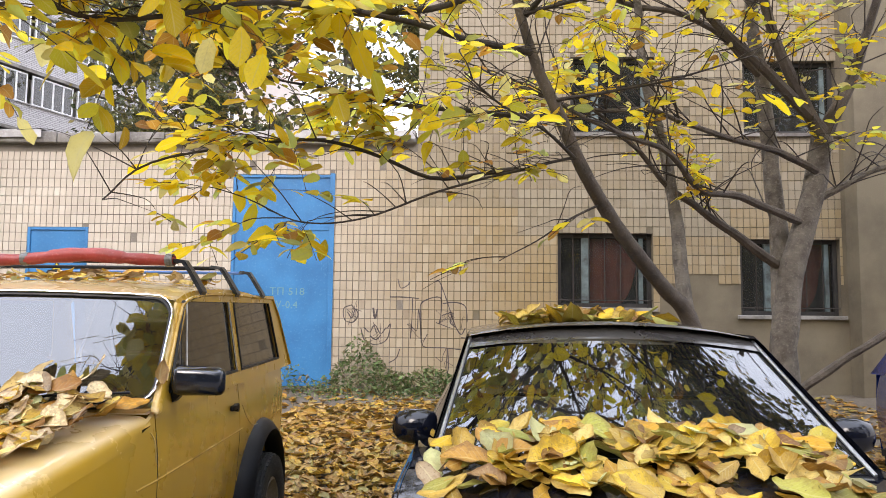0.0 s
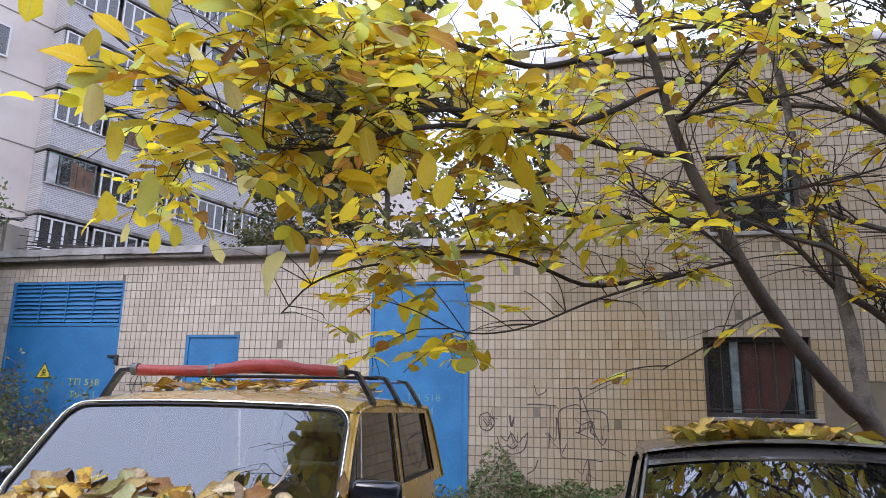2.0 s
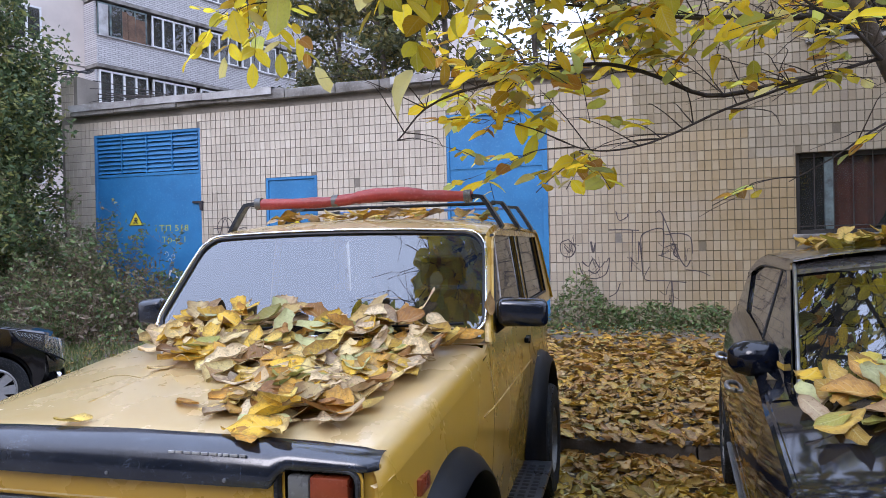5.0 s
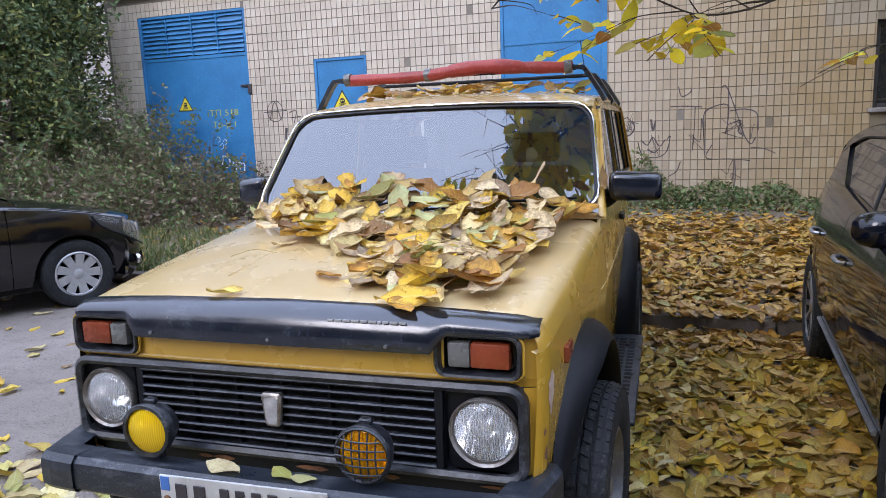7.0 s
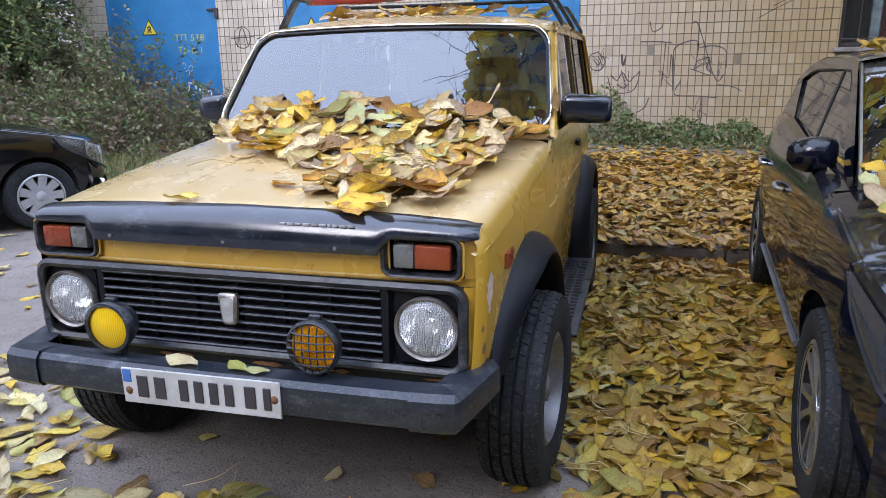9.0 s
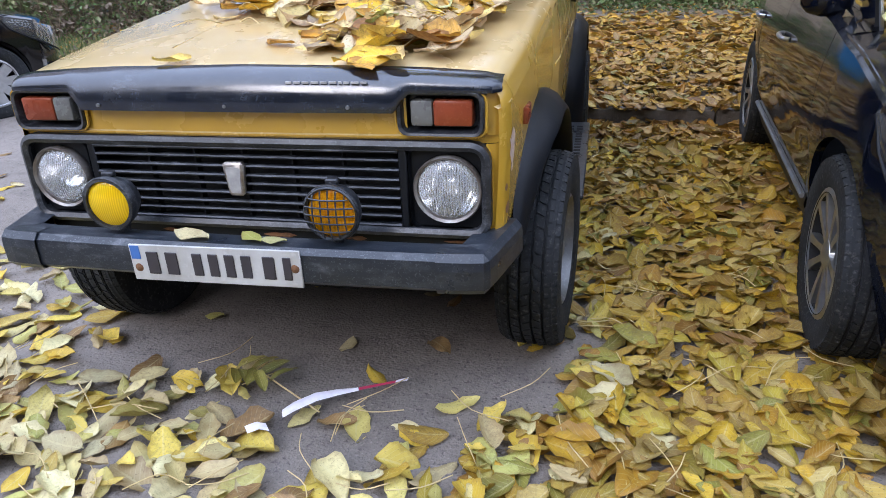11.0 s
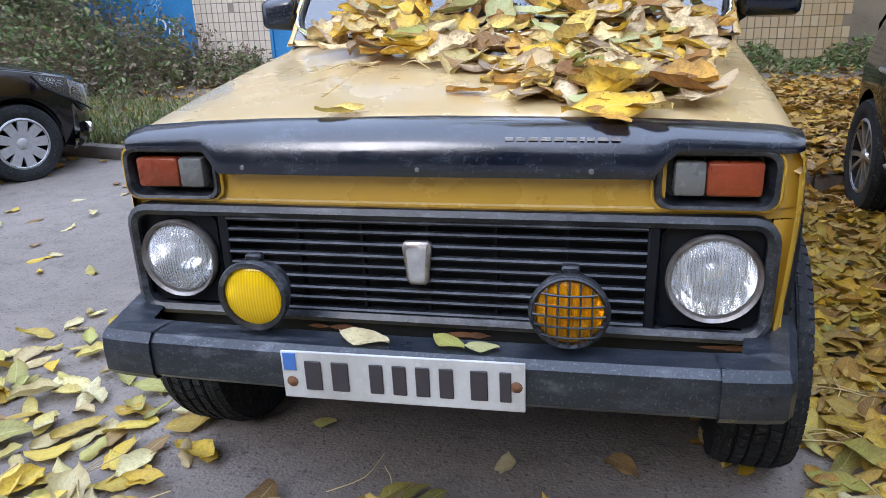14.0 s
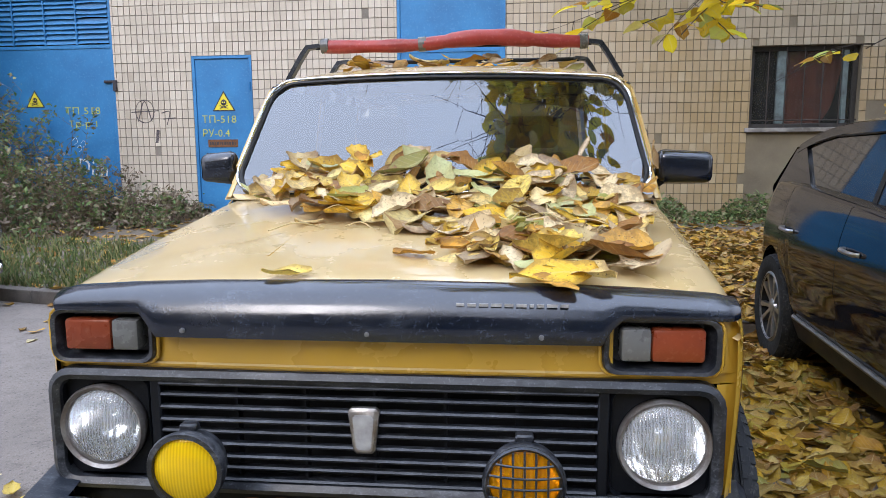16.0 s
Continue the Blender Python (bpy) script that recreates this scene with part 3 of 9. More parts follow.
def box(bm, x0, x1, y0, y1, z0, z1, bevel=0.0, seg=2, mi=0):
    vs = [bm.verts.new((x, y, z)) for z in (z0, z1) for y in (y0, y1) for x in (x0, x1)]
    fs = [bm.faces.new([vs[i] for i in q]) for q in ((0, 2, 3, 1), (4, 5, 7, 6), (0, 1, 5, 4), (2, 6, 7, 3), (0, 4, 6, 2), (1, 3, 7, 5))]
    for f in fs:
        f.material_index = mi
    if bevel:
        es = list({e for f in fs for e in f.edges})
        bmesh.ops.bevel(bm, geom=es, offset=bevel, segments=seg, affect="EDGES", profile=0.5)
    return vs


def one_box(*a, **k):
    bm = bmesh.new()
    box(bm, *a, **k)
    return bm


def loft(bm, rows, close=False, cap=False):
    vv = [[bm.verts.new(p) for p in r] for r in rows]
    for a, b in zip(vv, vv[1:]):
        k = len(a)
        for i in range(k if close else k - 1):
            j = (i + 1) % k
            q = [a[i], a[j], b[j], b[i]]
            if len(set(q)) == 4:
                bm.faces.new(q)
    if cap:
        bm.faces.new(vv[0])
        bm.faces.new(vv[-1][::-1])
    return vv


def tube(bm, pts, radii, n=8, cap=True, mi=0):
    pts = [Vector(p) for p in pts]
    if isinstance(radii, (int, float)):
        radii = [radii] * len(pts)
    rows = []
    up = Vector((0.13, 0.37, 0.92))
    for i, p in enumerate(pts):
        d = (pts[min(i + 1, len(pts) - 1)] - pts[max(i - 1, 0)]).normalized()
        a = d.cross(up)
        if a.length < 0.05:
            a = d.cross(Vector((1, 0, 0)))
        a.normalize()
        b = d.cross(a)
        up = b
        rows.append([p + (a * math.cos(t) + b * math.sin(t)) * radii[i] for t in (2 * math.pi * k / n for k in range(n))])
        up = -b if b.dot(Vector((0, 0, 1))) < 0 else b
        up = Vector((0.13, 0.37, 0.92)) if abs(d.dot(Vector((0.13, 0.37, 0.92)))) < 0.95 else Vector((1, 0, 0))
    first = len(bm.faces)
    loft(bm, rows, close=True, cap=cap)
    if mi:
        bm.faces.ensure_lookup_table()
        for f in bm.faces[first:]:
            f.material_index = mi


def smooth_path(pts, n=6):
    """Points along a smooth curve through pts."""
    p = [Vector(q) for q in pts]
    p = [p[0] * 2 - p[1]] + p + [p[-1] * 2 - p[-2]]
    out = []
    for i in range(1, len(p) - 2):
        for k in range(n):
            t = k / n
            out.append(0.5 * ((2 * p[i]) + (p[i + 1] - p[i - 1]) * t + (2 * p[i - 1] - 5 * p[i] + 4 * p[i + 1] - p[i + 2]) * t * t
                              + (3 * p[i] - p[i - 1] - 3 * p[i + 1] + p[i + 2]) * t ** 3))
    return out + [p[-2]]


def turned(bm, profile, n=32, axis="y", at=(0, 0, 0), mi=0):
    """A body of revolution: profile of (radius, way along the axis)."""
    rows = []
    for r, h in profile:
        row = []
        for k in range(n):
            a = 2 * math.pi * k / n
            u, v = r * math.cos(a), r * math.sin(a)
            row.append(Vector({"y": (u, h, v), "x": (h, u, v), "z": (u, v, h)}[axis]) + Vector(at))
        rows.append(row)
    first = len(bm.faces)
    loft(bm, rows, close=True)
    if mi:
        bm.faces.ensure_lookup_table()
        for f in bm.faces[first:]:
            f.material_index = mi


def slab(bm, poly, normal, depth):
    """A flat polygon given thickness along -normal."""
    a = [bm.verts.new(p) for p in poly]
    d = Vector(normal) * -depth
    b = [bm.verts.new(Vector(p) + d) for p in poly]
    bm.faces.new(a)
    bm.faces.new(b[::-1])
    for i in range(len(a)):
        j = (i + 1) % len(a)
        bm.faces.new((a[i], b[i], b[j], a[j]))


def words(text, size, mat, parent, m, name="lettering", depth=0.001, squeeze=1.0):
    """Painted letters as a thin mesh."""
    cu = bpy.data.curves.new(name, "FONT")
    cu.body, cu.size, cu.extrude, cu.space_character = text, size, depth, 1.05
    cu.resolution_u = 3
    tmp = bpy.data.objects.new("tmp", cu)
    me = bpy.data.meshes.new_from_object(tmp)
    bpy.data.objects.remove(tmp)
    bpy.data.curves.remove(cu)
    me.materials.append(M[mat])
    ob = new(name, me)
    ob.parent = parent
    ob.matrix_local = m @ Matrix.Diagonal((squeeze, 1, 1, 1))
    return ob


# ---- leaves ----
def leaf_shape(seed, fold, bend, twist, wide=0.5, rows=6):
    """Points, faces and blade coordinates of a leaf one unit long, lying along y, its sides uneven."""
    r = random.Random(seed)
    pts, uvs, faces = [], [], []
    cuts = [0, 0.04, 0.13, 0.26, 0.4, 0.54, 0.68, 0.82, 0.93, 1] if rows == 6 else [0, 0.05, 0.24, 0.52, 0.78, 0.93, 1] if rows == 4 else [k / rows for k in range(rows + 1)]
    full, sway, ripple = r.uniform(0.8, 1.12), r.uniform(-0.22, 0.22), (0.10 if rows == 6 else 0.03)
    last = len(cuts) - 1
    for i, v in enumerate(cuts):
        body = wide * 0.5 * math.sin(math.pi * v ** full) ** 0.55 * (1 - 0.45 * max(0, v - 0.8) / 0.2) if 0 < i < last else 0.012
        sides = [body * (1 + r.uniform(-0.2, 0.17)), body * (1 + r.uniform(-0.2, 0.17))]
        for u in (-1, -0.5, 0, 0.5, 1):
            x = u * sides[u > 0]
            z = fold * abs(x) + bend * (v - 0.5) ** 2 + twist * x * (v - 0.5) + ripple * (0.25 + abs(u)) * noise.noise((u * 1.3, v * 3.4, seed * 7.1))
            pts.append((x + sway * (v - 0.5) ** 2, v - 0.5, z))
            uvs.append((0.5 + 0.5 * u, v))
    for i in range(last):
        for k in range(4):
            a = i * 5 + k
            faces.append((a, a + 1, a + 6, a + 5))
    return np.array(pts), faces, uvs


# fallen leaves: broad, narrow, cupped, rolled
LEAVES = [leaf_shape(3 + k, f, b, t, w) for k, (f, b, t, w) in enumerate((
    (0.12, 0.15, 0.3, 0.5), (-0.2, -0.22, 0.4, 0.44), (0.4, 0.4, -0.3, 0.56), (0.06, 0.06, 0.1, 0.54), (-0.3, 0.2, -0.6, 0.42), (0.55, -0.25, 0.3, 0.6),
    (0.03, -0.35, 0.5, 0.5), (0.2, 0.1, 0.7, 0.4), (0.7, 0.3, 0.2, 0.52), (-0.1, 0.3, -0.3, 0.6), (0.3, -0.15, -0.7, 0.46), (0.1, 0.5, 0.1, 0.36)))]
FLAT = [leaf_shape(20, 0.12, -0.25, 0.1, 0.54, 4), leaf_shape(21, 0.2, -0.4, 0.4, 0.6, 4), leaf_shape(22, 0.05, -0.15, -0.3, 0.48, 4)]
SMALL = [leaf_shape(30, 0.1, -0.3, 0.2, 0.6, 2), leaf_shape(31, 0.2, -0.2, -0.4, 0.5, 2)]
BLADE = [leaf_shape(40, 0.1, 0.9, 0.2, 0.06, 3), leaf_shape(41, 0.1, -0.6, 0.5, 0.05, 3)]


def leaf_mesh(name, shape, mat):
    pts, faces, uvs = shape
    me = bpy.data.meshes.new(name)
    me.from_pydata([tuple(p) for p in pts], [], faces)
    layer = me.uv_layers.new(name="UVMap")
    for lp in me.loops:
        layer.data[lp.index].uv = uvs[lp.vertex_index]
    me.polygons.foreach_set("use_smooth", [True] * len(me.polygons))
    me.materials.append(M[mat])
    return me


def leaf_cloud(name, mats, shapes, mat):
    """Many leaves joined into one mesh: one matrix for each leaf."""
    P, F, U, base = [], [], [], 0
    rnd = random.Random(len(mats))
    for m in mats:
        pts, faces, uvs = shapes[rnd.randrange(len(shapes))]
        a = np.array(m)
        P.append(pts @ a[:3, :3].T + a[:3, 3])
        f = np.array(faces) + base
        F.append(f)
        U.append(np.array(uvs)[np.array(faces).ravel()])
        base += len(pts)
    P, F, U = np.concatenate(P), np.concatenate(F), np.concatenate(U)
    me = bpy.data.meshes.new(name)
    me.vertices.add(len(P))
    me.vertices.foreach_set("co", P.ravel())
    me.loops.add(F.size)
    me.loops.foreach_set("vertex_index", F.ravel())
    me.polygons.add(len(F))
    me.polygons.foreach_set("loop_start", np.arange(0, F.size, 4))
    me.polygons.foreach_set("loop_total", np.full(len(F), 4))
    me.update(calc_edges=True)
    me.uv_layers.new(name="UVMap").data.foreach_set("uv", U.ravel())
    me.polygons.foreach_set("use_smooth", np.ones(len(F), dtype=bool))
    me.materials.append(M[mat])
    return new(name, me)


def scatter(r, x, y, z, size, tilt):
    """A leaf's pose, lying at a place with a chance turn."""
    return (Matrix.Translation((x, y, z)) @ Euler((r.gauss(0, tilt), r.gauss(0, tilt), r.uniform(0, 6.283))).to_matrix().to_4x4()
            @ Matrix.Diagonal((size, size, size, 1)))


# ---- ground ----
def kerb_y(x):
    """The kerb's front edge."""
    return 5.5 if x > -2.6 else 5.5 + (-2.6 - x) * 0.17


def bed_z(x, y):
    """Height of the earth bed behind the kerb."""
    d = y - kerb_y(x)
    rise = 0.10 + 0.20 * min(1.0, max(0.0, d / 6.0))
    return rise + 0.03 * noise.noise((x * 0.8, y * 0.8, 0)) + 0.012 * noise.noise((x * 4, y * 4, 3))


def road_z(x, y):
    return 0.008 * noise.noise((x * 0.7, y * 0.7, 5)) + 0.003 * noise.noise((x * 3, y * 3, 8))


def sheet(name, xs, ys, height, mat, label, category):
    bm = bmesh.new()
    loft(bm, [[(x, y, height(x, y)) for x in xs] for y in ys])
    return solid(name, bm, mat, label, category, kind="structure")


def steps(a, b, n):
    return [a + (b - a) * i / n for i in range(n + 1)]


far = [-900, -300, -120, -60, -30]
sheet("ground", far + steps(-16, 10, 104) + [-v for v in far[::-1]], far + steps(-14, 8, 88) + [-v for v in far[::-1]],
      lambda x, y: road_z(x, y) if -16 <= x <= 10 and -14 <= y <= 8 else -0.02, "asphalt", "worn grey asphalt yard with dust and grit", "asphalt yard")
bm = bmesh.new()
xs = steps(-30, 12, 140)
loft(bm, [[(x, kerb_y(x) + 0.10 + (12.2 - kerb_y(x) - 0.10) * t, bed_z(x, kerb_y(x) + 0.10 + (12.2 - kerb_y(x)) * t)) for x in xs] for t in steps(0, 1, 40)])
solid("ground_bed", bm, "soil", "dark bare earth strip between kerb and tiled wall", "earth", kind="structure")
kerb = thing("kerb", "weathered grey concrete kerb along the earth strip", "kerb", kind="structure")
bm = one_box(-0.495, 0.495, 0, 0.13, -0.05, 0.125, 0.015)
stone = part("kerb_stone", bm, "kerb", kerb, m=pose(3.5, 5.5, 0))
x = 2.5
while x > -14:
    a = -math.degrees(math.atan(0.17)) if x < -2.8 else 0
    same_part(stone, kerb, pose(x, kerb_y(x), random.uniform(-0.012, 0.006), random.uniform(-1.5, 1.5), random.uniform(-0.6, 0.6), a))
    x -= 1.0 if a == 0 else 0.985

# ---- tiled buildings ----
WALL_Y = 11.77
TW, TH = 0.105, 0.155          # tile pitch
LOW_X0, LOW_X1, LOW_TOP = -11.45, -0.55, 4.38
TALL_X1, TALL_TOP = 6.45, 7.7
GATE = (-11.05, -8.57, 0.28, 3.96)
DOOR = (-7.17, -6.12, 0.30, 2.93)
GATE2 = (-3.66, -1.94, 0.30, 3.84)
WIN = [(1.78, 3.33, 1.66, 2.88), (4.74, 6.34, 1.56, 2.80), (2.0, 3.4, 4.55, 5.86), (4.85, 6.36, 4.55, 5.78)]
HOLES = [GATE, DOOR, GATE2] + WIN


def holed_wall(bm, x0, x1, z0, z1, y0, y1, holes):
    xs = sorted({x0, x1, *[v for h in holes for v in h[:2] if x0 < v < x1]})
    zs = sorted({z0, z1, *[v for h in holes for v in h[2:] if z0 < v < z1]})
    for xa, xb in zip(xs, xs[1:]):
        za = None
        for a, b in zip(zs, zs[1:]):
            hit = any(h[0] < (xa + xb) / 2 < h[1] and h[2] < (a + b) / 2 < h[3] for h in holes)
            if not hit and za is None:
                za = a
            if za is not None and (hit or b == zs[-1]):
                box(bm, xa, xb, y0, y1, za, a if hit else b)
                za = None


low = thing("wall_low_building", "low transformer house wall faced with cream ceramic tiles", "building wall", kind="structure")
bm = bmesh.new()
holed_wall(bm, LOW_X0, LOW_X1, -0.1, LOW_TOP, WALL_Y + 0.012, WALL_Y + 0.3, HOLES)
box(bm, LOW_X0 - 0.4, LOW_X0, WALL_Y + 0.012, WALL_Y + 0.6, -0.1, 5.2)
box(bm, LOW_X0, LOW_X0 + 0.25, WALL_Y + 0.3, 17.5, -0.1, LOW_TOP)
box(bm, LOW_X0 + 0.25, LOW_X1, 17.25, 17.5, -0.1, LOW_TOP)
part("wall_body", bm, "mortar", low, smooth=False)
tall = thing("wall_tall_building", "two-storey building wall of yellowish tiles with grey rendered patches", "building wall", kind="structure")
bm = bmesh.new()
holed_wall(bm, LOW_X1, TALL_X1, -0.1, TALL_TOP, WALL_Y + 0.012, WALL_Y + 0.35, HOLES)
box(bm, LOW_X1, LOW_X1 + 0.3, WALL_Y + 0.35, 20, -0.1, TALL_TOP)
part("wall_body", bm, "plaster", tall, smooth=False)
bm = bmesh.new()
box(bm, LOW_X1 - 0.08, TALL_X1 + 3, WALL_Y - 0.08, 20, TALL_TOP, TALL_TOP + 0.16, 0.02)
part("parapet", bm, "zinc", tall, "grey sheet-metal parapet cap")
bm = one_box(TALL_X1, TALL_X1 + 4, WALL_Y - 0.35, 20, -0.1, TALL_TOP + 1.5, 0.01)
solid("wall_side_wing", bm, "plaster", "plain grey rendered wing beside the tiled wall", "building wall", kind="structure")

# inside of the buildings: closing sheets, with indoor shade put into their colour
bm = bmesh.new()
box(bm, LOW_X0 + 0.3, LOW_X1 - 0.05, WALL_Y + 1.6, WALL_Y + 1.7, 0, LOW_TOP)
solid("wall_inner_low", bm, "dark", "near-black sheet closing the transformer house", "wall", kind="structure")
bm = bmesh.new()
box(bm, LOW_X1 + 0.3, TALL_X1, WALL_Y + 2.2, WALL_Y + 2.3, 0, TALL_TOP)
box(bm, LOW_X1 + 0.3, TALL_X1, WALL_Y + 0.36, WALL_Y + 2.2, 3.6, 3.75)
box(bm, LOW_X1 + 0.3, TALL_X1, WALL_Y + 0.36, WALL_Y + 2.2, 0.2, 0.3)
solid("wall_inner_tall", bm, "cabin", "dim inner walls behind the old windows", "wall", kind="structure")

# roof of the low building: slab, flashing, broken concrete edge
roof = thing("roof_low_building", "flat concrete roof edge with bent sheet-metal flashing", "roof", kind="structure")
bm = one_box(LOW_X0 - 0.05, LOW_X1 - 0.01, WALL_Y + 0.1, 17.6, LOW_TOP, LOW_TOP + 0.14)
part("slab", bm, "concrete", roof, smooth=False)
x = LOW_X0 - 0.05
while x < LOW_X1 - 0.05:
    w = min(random.uniform(0.7, 1.5), LOW_X1 - 0.02 - x)
    y0 = WALL_Y - 0.13 + random.uniform(-0.015, 0.02)
    bm = one_box(x + 0.006, x + w - 0.006, y0, WALL_Y + 0.1, LOW_TOP - 0.02 + random.uniform(-0.01, 0.01), LOW_TOP + 0.17 + random.uniform(-0.03, 0.01), 0.02)
    for v in bm.verts:
        v.co += Vector((0, noise.noise(v.co * 5) * 0.03, noise.noise(v.co * 6 + Vector((7, 0, 0))) * 0.03))
    part("edge_block", bm, "concrete", roof)
    x += w
for a, b, hi in ((LOW_X0 - 0.06, -10.0, 0.0), (-9.99, -8.4, 0.01), (-8.39, -6.92, 0.0), (-4.6, -3.1, -0.03), (-3.09, -1.7, -0.01), (-1.69, LOW_X1 - 0.03, -0.02)):
    bm = bmesh.new()
    prof = [(WALL_Y - 0.17, LOW_TOP + 0.06), (WALL_Y - 0.175, LOW_TOP + 0.19), (WALL_Y - 0.12, LOW_TOP + 0.205), (WALL_Y + 0.3, LOW_TOP + 0.20)]
    rows = []
    for x in steps(a, b, 8):
        w = 0.012 * noise.noise((x * 3, 1, 0))
        rows.append([(x, y + w, z + hi + w) for y, z in prof])
    loft(bm, rows)
    part("flashing", bm, "zinc", roof)
# old slabs and a heap of bars behind the roof's end
bm = bmesh.new()
r = random.Random(4)
for i in range(22):
    y, z = WALL_Y + r.uniform(0.3, 1.6), LOW_TOP + 0.2 + r.uniform(0, 0.6)
    tube(bm, smooth_path([(r.uniform(-11.7, -11.0), y, z + r.uniform(-0.05, 0.2)), (-10.2, y + r.uniform(-.3, .3), LOW_TOP + 0.2 + (z - LOW_TOP) * 0.45), (r.uniform(-9.4, -8.2), y + r.uniform(-.3, .3), LOW_TOP + 0.2)], 5), r.uniform(0.006, 0.016), 5)
solid("metal_rods", bm, "twig", "heap of dark rusty rods lying on the flat roof", "metal rods", kind="stuff")


for k, (dx, dy, dz, sag) in enumerate(((-4.6, -0.7, 1.35, 0.12), (-4.6, -0.7, 1.0, 0.15), (-4.6, -0.6, 0.45, 0.2), (-4.6, -0.5, 0.3, 0.12))):
    bm = bmesh.new()
    a, b = Vector((-11.3, WALL_Y + 0.2 + 0.05 * k, LOW_TOP + 0.9 + 0.04 * k)), Vector((-11.3 + dx, WALL_Y + dy, LOW_TOP + 0.9 + dz))
    tube(bm, smooth_path([a.lerp(b, t) - Vector((0, 0, sag * 4 * t * (1 - t))) for t in (0, 0.25, 0.5, 0.75, 1)], 5), 0.011, 6)
    solid("cable", bm, "trim", "thin black cable slung from the roof's end", "cable", "cables at the roof")


# ---- doors of the transformer house ----
def sheet_door(name, hole, label):
    x0, x1, z0, z1 = hole
    d = thing(name, label, "door", kind="structure")
    y = WALL_Y + 0.03
    bm = bmesh.new()
    for a in ((x0, x0 + 0.05, z0, z1), (x1 - 0.05, x1, z0, z1), (x0 + 0.05, x1 - 0.05, z1 - 0.05, z1)):
        box(bm, a[0], a[1], y - 0.025, y + 0.08, a[2], a[3], 0.004, 1)
    part("door_frame", bm, "blue", d)
    return d, y


gate, gy = sheet_door("door_1", GATE, "closed blue steel transformer gate with louvres and hazard sign")
gx0, gx1, gz0, gz1 = GATE
LOUV = 3.12
bm = one_box(gx0 + 0.05, gx1 - 0.05, gy, gy + 0.03, gz0 + 0.02, LOUV - 0.02, 0.004, 1)
part("leaf", bm, "blue", gate)
bm = one_box(gx0 + 0.05, gx1 - 0.05, gy - 0.012, gy - 0.003, LOUV - 0.02, LOUV + 0.04, 0.003, 1)
part("rail", bm, "blue", gate)
for i in range(4):
    a = gx0 + 0.06 + i * (gx1 - gx0 - 0.12) / 4
    b = a + (gx1 - gx0 - 0.12) / 4
    bm = one_box(a - 0.012, a + 0.012, gy - 0.02, gy + 0.03, LOUV + 0.04, gz1 - 0.05)
    part("mullion", bm, "blue", gate, smooth=False)
    for k in range(9):
        z = LOUV + 0.06 + k * 0.083
        sag = 0.02 * noise.noise((i * 3.1, k, 0))
        bm = bmesh.new()
        bend = random.uniform(-0.014, 0.014) if i == 3 else random.uniform(-0.008, 0.008)
        loft(bm, [[(x, gy - 0.018, z + bend * math.sin(math.pi * t) + sag), (x, gy + 0.02, z + 0.055 + bend * math.sin(math.pi * t)), (x, gy + 0.024, z + 0.088)]
                  for t, x in zip(steps(0, 1, 4), steps(a + 0.012, b - 0.012, 4))])
        part("slat", bm, "blue", gate)
bm = one_box(gx1 - 0.2, gx1 + 0.05, gy - 0.04, gy - 0.002, 2.52, 2.56, 0.006, 1)
box(bm, gx1 - 0.02, gx1 + 0.05, gy - 0.07, gy - 0.04, 2.38, 2.56, 0.008, 1)
part("latch", bm, "black_paint", gate, "dark padlock hasp")


def hazard_sign(parent, x, z, s, y):
    bm = bmesh.new()
    slab(bm, [(x - s * 0.6, y, z), (x + s * 0.6, y, z), (x, y, z + s)], (0, -1, 0), 0.004)
    sg = part("hazard_sign", bm, "black_paint", parent, "yellow triangle warning sign", smooth=False)
    bm = bmesh.new()
    k = 0.06
    slab(bm, [(x - s * 0.6 + k * s * 1.7, y - 0.003, z + k * s), (x + s * 0.6 - k * s * 1.7, y - 0.003, z + k * s), (x, y - 0.003, z + s - 2 * k * s)], (0, -1, 0), 0.003)
    part("yellow_face", bm, "yellow_paint", sg, smooth=False)
    bm = bmesh.new()
    turned(bm, [(0.0, 0), (s * 0.14, 0), (s * 0.15, 0.002)], 16, "y", (x, y - 0.0065, z + s * 0.42))
    for e in (-1, 1):
        tube(bm, [(x - e * s * 0.2, y - 0.005, z + s * 0.14), (x + e * s * 0.2, y - 0.005, z + s * 0.28)], s * 0.022, 5)
    part("bones_mark", bm, "black_paint", sg)
    bm = bmesh.new()
    for e in (-1, 1):
        turned(bm, [(0.0, 0), (s * 0.038, 0)], 10, "y", (x + e * s * 0.055, y - 0.009, z + s * 0.43))
    part("eye_mark", bm, "yellow_paint", sg)


hazard_sign(gate, -10.1, 2.12, 0.3, gy - 0.006)
words("ТП 518", 0.165, "faded_yellow", gate, pose(-9.56, gy - 0.004, 2.0, 90), depth=0.0015, squeeze=1.25)
words("Тр-р 1", 0.155, "faded_yellow", gate, pose(-9.5, gy - 0.004, 1.78, 90), depth=0.0015, squeeze=1.2)
words("Dim", 0.36, "white_paint", gate, pose(-9.40, gy - 0.004, 1.0, 90, 8, 0), depth=0.0015, squeeze=0.9)
for k, (x, z) in enumerate(((-9.45, 1.55), (-9.3, 1.5), (-9.38, 1.42))):
    bm = bmesh.new()
    tube(bm, smooth_path([(x, gy - 0.003, z), (x + 0.06, gy - 0.003, z + 0.05), (x + 0.09, gy - 0.003, z - 0.02), (x + 0.03, gy - 0.003, z - 0.07)], 4), 0.004, 4)
    part("paint_scribble", bm, "white_paint", gate)

